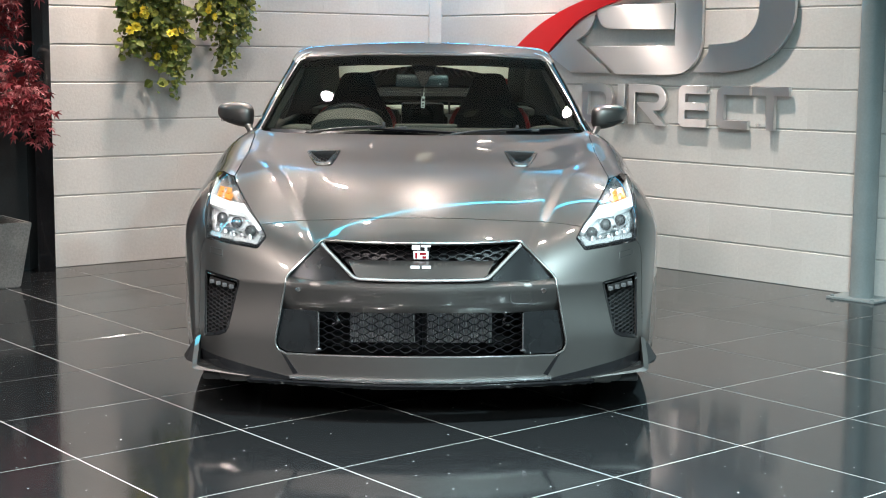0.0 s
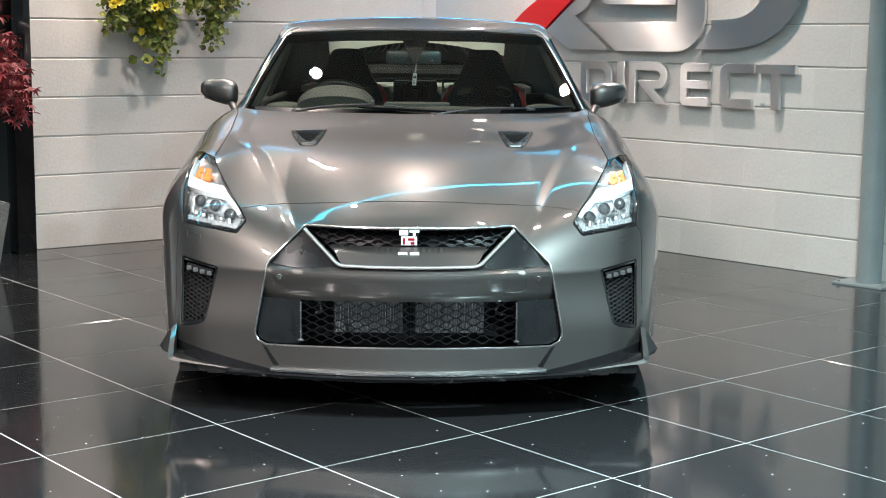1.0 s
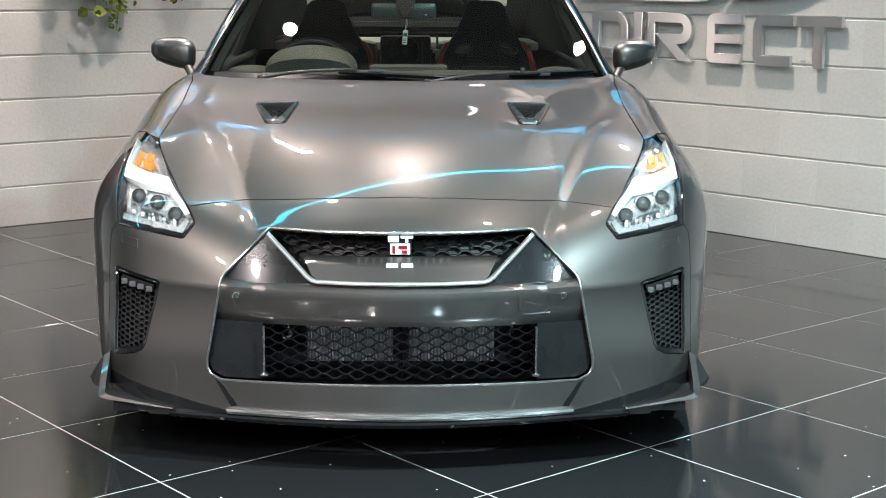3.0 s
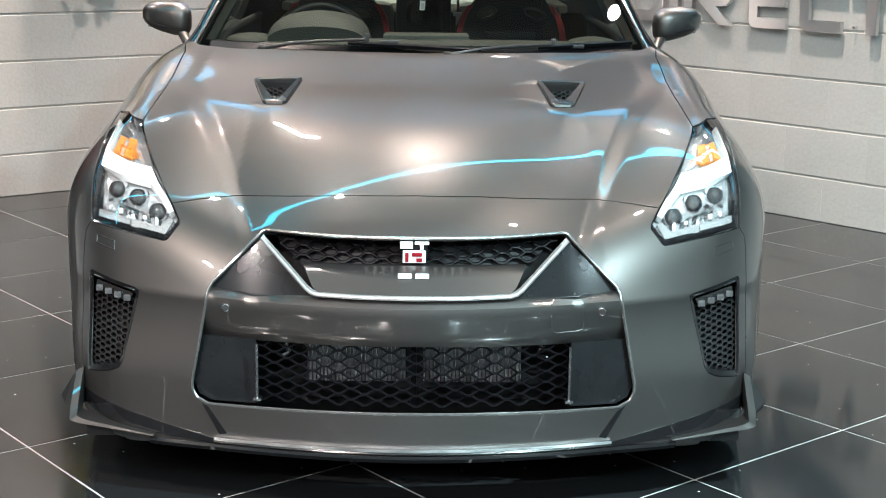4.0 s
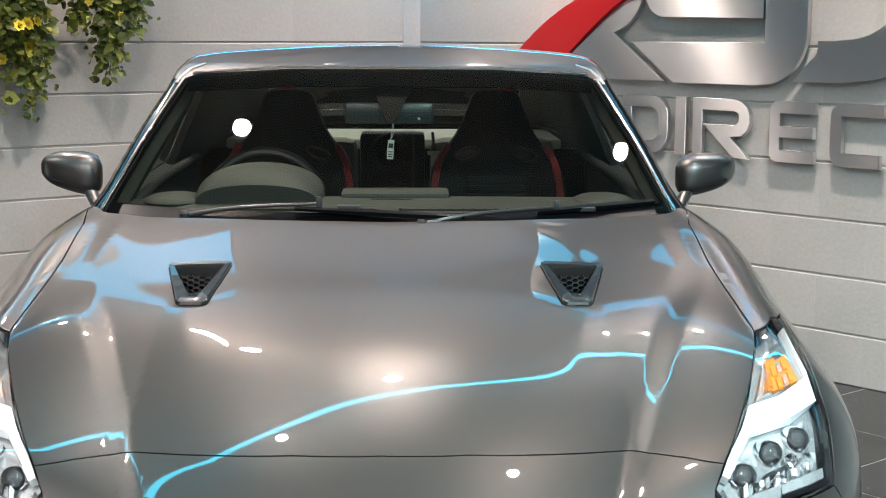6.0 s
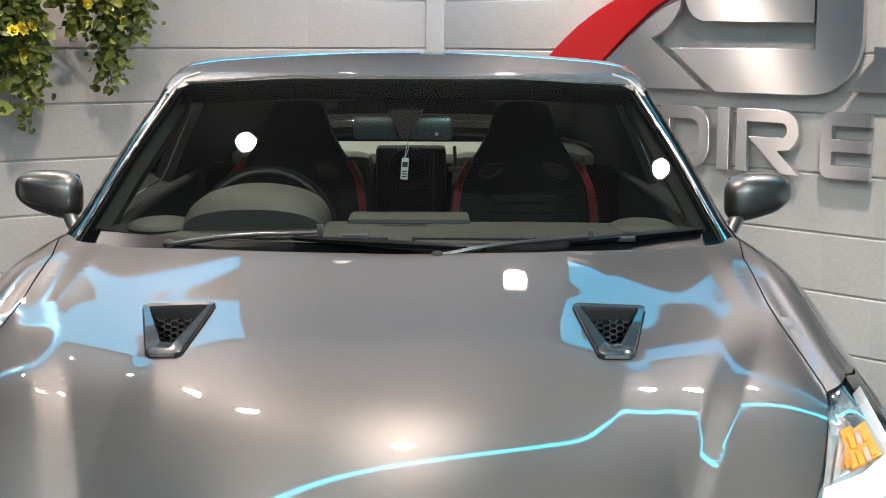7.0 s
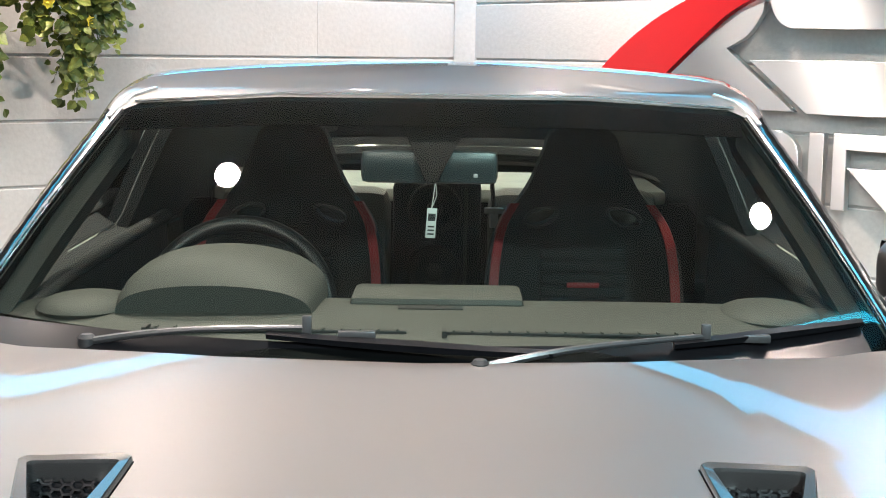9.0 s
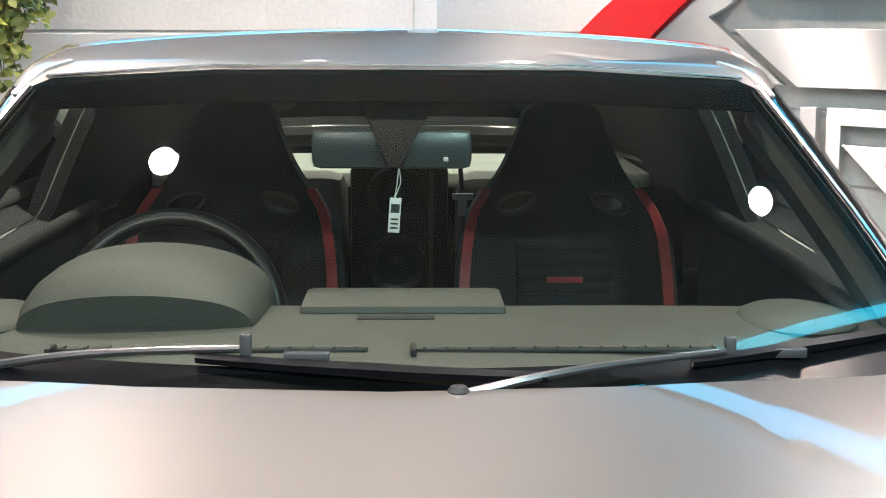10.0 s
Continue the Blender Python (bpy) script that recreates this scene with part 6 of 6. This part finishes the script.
    for sx in (1, -1):
        box_part("cushion_bolster", (cx + sx * 0.205 - 0.04, 2.18, 0.40), (cx + sx * 0.205 + 0.04, 2.66, 0.58), RED_LEATHER, th, 0.03)
    return th


seat(0.362)
seat(-0.366)
# between and behind the seats
box_part("centre_tunnel", (-0.12, 1.75, 0.17), (0.12, 3.15, 0.56), DASH, car, 0.03)
rear = box_part("rear_console", (-0.128, 3.16, 0.45), (0.118, 3.30, 1.055), CLOTH, car, 0.015, label="dark rear console with two round speakers")
for z in (0.979, 0.804):
    m = Matrix.Translation((-0.012, 3.160, z)) @ Matrix.Rotation(radians(90), 4, "X")
    lathe_part("speaker", [(0.078, -0.01), (0.078, 0.004), (0.072, 0.008), (0.067, 0.003), (0.03, -0.004), (0.02, 0.004), (0.0, 0.006)], m, SATIN_BLACK, rear, 32, "round black speaker")
box_part("console_strip", (0.070, 3.150, 0.60), (0.080, 3.162, 1.04), DASH, rear, 0.002)
SHELF = material("pale_shelf_cloth", (0.36, 0.38, 0.34), 0.8, vary=0.15, scale=6, fine=0.2, fine_scale=300, bump=0.0004)
REAR_TRIM = material("taupe_rear_trim", (0.12, 0.115, 0.10), 0.7, vary=0.15, scale=6, fine=0.2, fine_scale=300, bump=0.0004)
for s in (1, -1):
    box_part("rear_seat_back", (min(s * 0.14, s * 0.62), 3.20, 0.42), (max(s * 0.14, s * 0.62), 3.36, 1.03), REAR_TRIM, car, 0.05, label="taupe rear seat back")
box_part("parcel_shelf", (-0.66, 3.36, 0.98), (0.66, 3.98, 1.02), SHELF, car, 0.012, label="pale parcel shelf under the rear window")
box_part("rear_bulkhead", (-0.76, 3.40, 0.17), (0.76, 3.44, 0.98), CARPET, car, 0.004)
buckle = box_part("belt_buckle", (0.126, 3.090, 0.978), (0.178, 3.106, 0.994), LAMP_WHITE, car, 0.003, label="chrome seat belt buckle")
box_part("tongue", (0.140, 3.092, 0.938), (0.164, 3.104, 0.980), LAMP_WHITE, buckle, 0.003)
tube_part("strap", [(0.152, 3.110, 0.99), (0.147, 3.150, 1.06)], 0.006, CLOTH, buckle, 6)
# interior mirror
MIRROR_BACK = material("smooth_dark_mirror_case", (0.03, 0.045, 0.05), 0.3, coat=0.4, fine=0.1)
mir = box_part("interior_mirror", (-0.134, 1.862, 1.170), (0.124, 1.892, 1.232), MIRROR_BACK, car, 0.014, label="black interior mirror")
bm = bmesh.new()
q = [(-0.062, 1.286), (0.072, 1.286), (0.030, 1.215), (0.012, 1.175), (-0.012, 1.175), (-0.028, 1.215)]
va, vb = [bm.verts.new((x, 1.816 + (z - 1.175) * 0.75, z)) for x, z in q], [bm.verts.new((x, 1.841 + (z - 1.175) * 0.75, z)) for x, z in q]
bm.faces.new(va), bm.faces.new(vb[::-1])
for k in range(6):
    bm.faces.new((va[k], va[(k + 1) % 6], vb[(k + 1) % 6], vb[k]))
bmesh.ops.bevel(bm, geom=list(bm.edges), offset=0.004, segments=2, affect="EDGES")
part("mirror_mount", bm, DEEP_BLACK, mir, "", True)
box_part("dimming_sensor", (0.078, 1.858, 1.183), (0.086, 1.864, 1.190), LAMP_WHITE, mir, 0.001)

# hanging tag
tag = thing("hanging_tag", 0.0, 1.845, 1.10, "small white card tag hanging from the interior mirror", "tag")
card_m = Matrix.Rotation(radians(12), 4, "Z") @ Matrix.Rotation(radians(4), 4, "Y")
box_part("card", (-0.0095, -0.001, -0.030), (0.0095, 0.001, 0.026), WHITE_PLASTIC, tag, 0.0008, card_m)
box_part("print_block", (-0.007, -0.0022, 0.002), (0.007, -0.0008, 0.016), SATIN_BLACK, tag, 0.0, card_m)
for z in (-0.008, -0.015, -0.022):
    box_part("print_bar", (-0.006, -0.0022, z - 0.002), (0.006, -0.0008, z + 0.001), SATIN_BLACK, tag, 0.0, card_m)
tube_part("string", [(0, 0, 0.025), (0.004, 0.0, 0.05), (0.007, 0.003, 0.078)], 0.0009, WHITE_PLASTIC, tag, 5)
tube_part("string", [(0, 0, 0.025), (0.010, 0.0, 0.05), (0.007, 0.003, 0.078)], 0.0009, WHITE_PLASTIC, tag, 5)


# ---- plants ----
def leaf_into(verts, faces, at, aim, up, size, wide=0.8, lobes=1):
    """A small folded leaf with a pointed tip, or a hand of narrow ones."""
    side = aim.cross(up).normalized()
    up = side.cross(aim).normalized()
    for a in ([0] if lobes == 1 else [radians(d) for d in (-75, -38, 0, 38, 75)]):
        way = aim * math.cos(a) + side * math.sin(a)
        out = way.cross(up).normalized()
        ln = size * (1 if lobes == 1 else (1 - 0.30 * abs(a)))
        w = ln * wide / 2
        k = len(verts)
        verts += [at, at + way * ln * 0.30 + out * w * 0.85 + up * w * 0.25, at + way * ln * 0.30 - out * w * 0.85 + up * w * 0.25, at + way * ln * 0.65 + out * w * 0.75 + up * w * 0.10,
                  at + way * ln * 0.65 - out * w * 0.75 + up * w * 0.10, at + way * ln - up * ln * 0.12, at + way * ln * 0.5 - up * w * 0.05]
        faces += [(k, k + 6, k + 1), (k, k + 2, k + 6), (k + 1, k + 6, k + 3), (k + 2, k + 4, k + 6), (k + 3, k + 6, k + 5), (k + 6, k + 4, k + 5)]


def petals_mesh():
    verts, faces = [], []
    for k in range(7):
        a = 2 * math.pi * k / 7
        aim = Vector((math.cos(a), math.sin(a), 0.55)).normalized()
        leaf_into(verts, faces, Vector((0, 0, 0)), aim, Vector((0, 0, 1)), 0.024, 0.95)
    for k in range(4):
        a = 2 * math.pi * k / 4 + 0.4
        leaf_into(verts, faces, Vector((0, 0, 0.002)), Vector((math.cos(a) * 0.5, math.sin(a) * 0.5, 0.8)).normalized(), Vector((0, 1, 0)), 0.016, 0.9)
    me = bpy.data.meshes.new("flower")
    me.from_pydata([tuple(v) for v in verts], [], faces)
    me.materials.append(PETAL)
    return me


flower_me = petals_mesh()


def hanging_plant(s0, seed, strands, flowers, label):
    rng = random.Random(seed)
    base = at_l(s0, 1.80, 0.17)
    ob = thing("hanging_plant", *base, label, "plant", "hanging plants")
    rot = WALL_L.to_3x3()
    lathe_part("basket", [(0.03, -0.13), (0.09, -0.11), (0.125, -0.04), (0.135, 0.02), (0.125, 0.02), (0.11, -0.02), (0.0, -0.03)], Matrix(), WICKER, ob, 24)
    tube_part("bracket", [rot @ Vector((0, 0.30, -0.17)), rot @ Vector((0, 0.30, 0.0)), rot @ Vector((0, 0.02, 0.0))], 0.006, SATIN_BLACK, ob, 8)
    dark, pale, stems = ([], []), ([], []), bmesh.new()
    spots = []
    for ds, low, spread, weight in strands:
        for _ in range(weight):
            x = -ds + rng.gauss(0, spread * 0.5)
            end = low + abs(rng.gauss(0, 0.16))
            a = Vector((rng.uniform(-0.08, 0.08), rng.uniform(-0.03, 0.05), rng.uniform(-0.06, 0.10)))
            b = Vector((x * 0.8, 0.03, rng.uniform(-0.02, 0.12)))
            c = Vector((x, (end - 1.80) * 0.55, rng.uniform(-0.04, 0.10)))
            d = Vector((x + rng.gauss(0, 0.03), end - 1.80, rng.uniform(-0.08, 0.06)))
            line = [Vector(p) for p in spline([a, b, c, d], 9)]
            add_tube(stems, [rot @ p for p in line[::3]], 0.0016, 4, False)
            for i, p in enumerate(line):
                for _ in range(2):
                    turn = rng.uniform(0, 2 * math.pi)
                    aim = rot @ Vector((math.cos(turn), rng.uniform(-0.9, 0.15), math.sin(turn) * 0.7 + 0.35)).normalized()
                    size = rng.uniform(0.034, 0.070) * (1 - 0.35 * i / len(line))
                    q = rot @ (p + Vector((rng.gauss(0, 0.022), rng.gauss(0, 0.014), rng.gauss(0, 0.020))))
                    into = pale if rng.random() < 0.42 else dark
                    if rng.random() < 0.12:
                        size *= 1.7
                    leaf_into(*into, q, aim, rot @ Vector((rng.uniform(-0.4, 0.4), 0.4, 1)).normalized(), size, rng.uniform(0.75, 1.05))
                if i > 4:
                    spots.append(p)
    tagged(part("vine", stems, LEAF, ob, "", True), kind="stuff")
    for (v, f), mat in ((dark, LEAF), (pale, LEAF_PALE)):
        me = mesh_object("foliage", v, f, mat, ob)
        me["kind"] = "stuff"
    for _ in range(flowers):
        p = rng.choice(spots) + Vector((rng.gauss(0, 0.02), rng.gauss(0, 0.02), 0.07))
        f = new("flower", flower_me)
        f.parent = ob
        f.matrix_local = Matrix.Translation(rot @ p) @ (rot @ Vector((rng.uniform(-0.6, 0.6), rng.uniform(-0.3, 0.5), 1))).to_track_quat("Z", "Y").to_matrix().to_4x4() @ Matrix.Scale(rng.uniform(1.1, 1.7), 4)
    return ob


hanging_plant(2.30, 3, [(0.17, 1.30, 0.06, 15), (0.02, 1.28, 0.07, 13), (-0.08, 1.10, 0.05, 13), (-0.13, 1.05, 0.03, 4)], 26, "trailing green plant with yellow flowers on the block wall")
hanging_plant(1.86, 8, [(0.10, 1.42, 0.06, 10), (-0.02, 1.22, 0.06, 12), (-0.15, 1.36, 0.05, 10)], 20, "shorter trailing plant with yellow flowers on the block wall")

# red maple in a stone planter
planter = thing("planter", -2.53, 2.98, 0, "square grey stone planter on the tiles", "planter")
m36 = pose(0, 0, 0, 0, 0, 36)
bm = bmesh.new()
loops = []
for w, z in ((0.17, 0.0), (0.225, 0.375), (0.195, 0.375), (0.185, 0.33)):
    loops.append([bm.verts.new(m36 @ Vector((sx * w, sy * w, z))) for sx, sy in ((-1, -1), (1, -1), (1, 1), (-1, 1))])
for a, b in zip(loops[:-1], loops[1:]):
    for k in range(4):
        bm.faces.new((a[k], a[(k + 1) % 4], b[(k + 1) % 4], b[k]))
bm.faces.new(loops[0])
bm.faces.new(loops[-1])
bmesh.ops.bevel(bm, geom=[e for e in bm.edges if e.calc_length() > 0.25 or abs(e.verts[0].co.z - e.verts[1].co.z) > 0.1], offset=0.006, segments=2, affect="EDGES")
part("pot", bm, STONE, planter)
box_part("soil", (-0.18, -0.18, 0.30), (0.18, 0.18, 0.345), SOIL, planter, 0.01, m36)
maple = thing("maple_tree", -2.53, 2.98, 0.345, "small red-leaved maple tree in the stone planter", "tree")
rng = random.Random(21)
tube_part("trunk", spline([(0, 0, -0.02), (0.02, -0.01, 0.3), (-0.01, 0.02, 0.65), (0.03, 0.0, 1.1), (0.01, 0.02, 1.5)], 6), list(np.linspace(0.022, 0.006, 25)), BARK, maple, 10)
tv, tf = [], []
for k in range(30):
    z0 = rng.uniform(0.35, 1.45)
    turn = k * 2.4 + rng.uniform(-0.4, 0.4)
    reach = rng.uniform(0.20, 0.40) * (1.15 - 0.25 * z0)
    a, tip = Vector((0.01, 0, z0)), Vector((math.cos(turn) * reach, math.sin(turn) * reach, z0 + rng.uniform(0.0, 0.22)))
    droop = tip + Vector((math.cos(turn) * 0.05, math.sin(turn) * 0.05, -rng.uniform(0.05, 0.20)))
    line = [Vector(p) for p in spline([a, a.lerp(tip, 0.5) + Vector((0, 0, 0.05)), tip, droop], 6)]
    tube_part("limb", line, list(np.linspace(0.006, 0.0015, len(line))), BARK, maple, 5)
    for p in line[4:]:
        for _ in range(5):
            q = p + Vector((rng.gauss(0, 0.035), rng.gauss(0, 0.035), rng.gauss(0, 0.035)))
            aim = Vector((rng.uniform(-1, 1), rng.uniform(-1, 1), rng.uniform(-1.3, 0.1))).normalized()
            leaf_into(tv, tf, q, aim, Vector((rng.uniform(-0.5, 0.5), rng.uniform(-0.5, 0.5), 1)).normalized(), rng.uniform(0.045, 0.075), 0.26, 5)
crown = mesh_object("crown", tv, tf, MAPLE, maple)
crown["kind"] = "stuff"

# ---- pieces of walls and floor ----
def block_mesh(name, w, h, d, bevel=0.004):
    bm = bmesh.new()
    add_box(bm, (0, 0, -d), (w, h, 0), 0)
    es = [e for e in bm.edges if all(v.co.z > -d / 2 for v in e.verts) and abs(e.verts[0].co.y - e.verts[1].co.y) < 1e-6]
    bmesh.ops.bevel(bm, geom=es, offset=bevel, segments=1, affect="EDGES")
    bmesh.ops.recalc_face_normals(bm, faces=bm.faces)
    me = bpy.data.meshes.new(name)
    bm.to_mesh(me)
    bm.free()
    me.materials.append(BLOCK)
    return me


block_sizes = {}


def lay_blocks(m, owner, a, b):
    rng = random.Random(7)
    row = 0
    while row * COURSE - 0.0215 < CEILING:
        z0 = max(row * COURSE - 0.0215 + 0.003, 0.0)
        z1 = min((row + 1) * COURSE - 0.0215 - 0.004, CEILING)
        s = a - (BLOCK_LEN / 2 if row % 2 else 0.0)
        while s < b:
            lo, hi = max(s + 0.0002, a), min(s + BLOCK_LEN - 0.0002, b)
            if hi - lo > 0.03 and z1 - z0 > 0.02:
                key = (round(hi - lo, 3), round(z1 - z0, 3))
                if key not in block_sizes:
                    block_sizes[key] = block_mesh("block", key[0], key[1], PROUD)
                ob = new("block", block_sizes[key])
                ob.parent = owner
                ob.matrix_local = m @ Matrix.Translation((lo, z0, rng.uniform(-0.0006, 0.0006)))
            s += BLOCK_LEN
        row += 1


lay_blocks(WALL_R, wall_r, 0.03, 5.4)
lay_blocks(WALL_L, wall_l, -L_BLOCK + 0.012, -0.03)

TILE_SIZE, GAP = 0.6178, 0.0060
grid = pose(-0.1565, 0.138, 0, 0, 0, 38.7)
bm = bmesh.new()
add_box(bm, (GAP / 2, GAP / 2, -0.001), (TILE_SIZE - GAP / 2, TILE_SIZE - GAP / 2, 0.0), 0)
bmesh.ops.bevel(bm, geom=[e for e in bm.edges if all(v.co.z > -0.0005 for v in e.verts)], offset=0.0008, segments=1, affect="EDGES")
tile_me = bpy.data.meshes.new("tile")
bm.to_mesh(tile_me)
bm.free()
tile_me.materials.append(TILE)
far_v, far_f = [], []
for i in range(-16, 17):
    for j in range(-16, 17):
        c = grid @ Vector(((i + 0.5) * TILE_SIZE, (j + 0.5) * TILE_SIZE, 0))
        if abs(c.x) > 8.2 or not -8.2 < c.y < 7:
            continue
        if (c.x / 4.6) ** 2 + ((c.y - 0.2) / 5.2) ** 2 < 1:
            ob = new("tile", tile_me)
            ob.parent = floor
            ob.matrix_local = grid @ Matrix.Translation((i * TILE_SIZE, j * TILE_SIZE, 0))
        else:
            k = len(far_v)
            far_v += [grid @ Vector((i * TILE_SIZE + a, j * TILE_SIZE + b, 0)) for a, b in ((GAP / 2, GAP / 2), (TILE_SIZE - GAP / 2, GAP / 2), (TILE_SIZE - GAP / 2, TILE_SIZE - GAP / 2), (GAP / 2, TILE_SIZE - GAP / 2))]
            far_f.append((k, k + 1, k + 2, k + 3))
tagged(mesh_object("far_tiles", far_v, far_f, TILE, floor), kind="stuff")
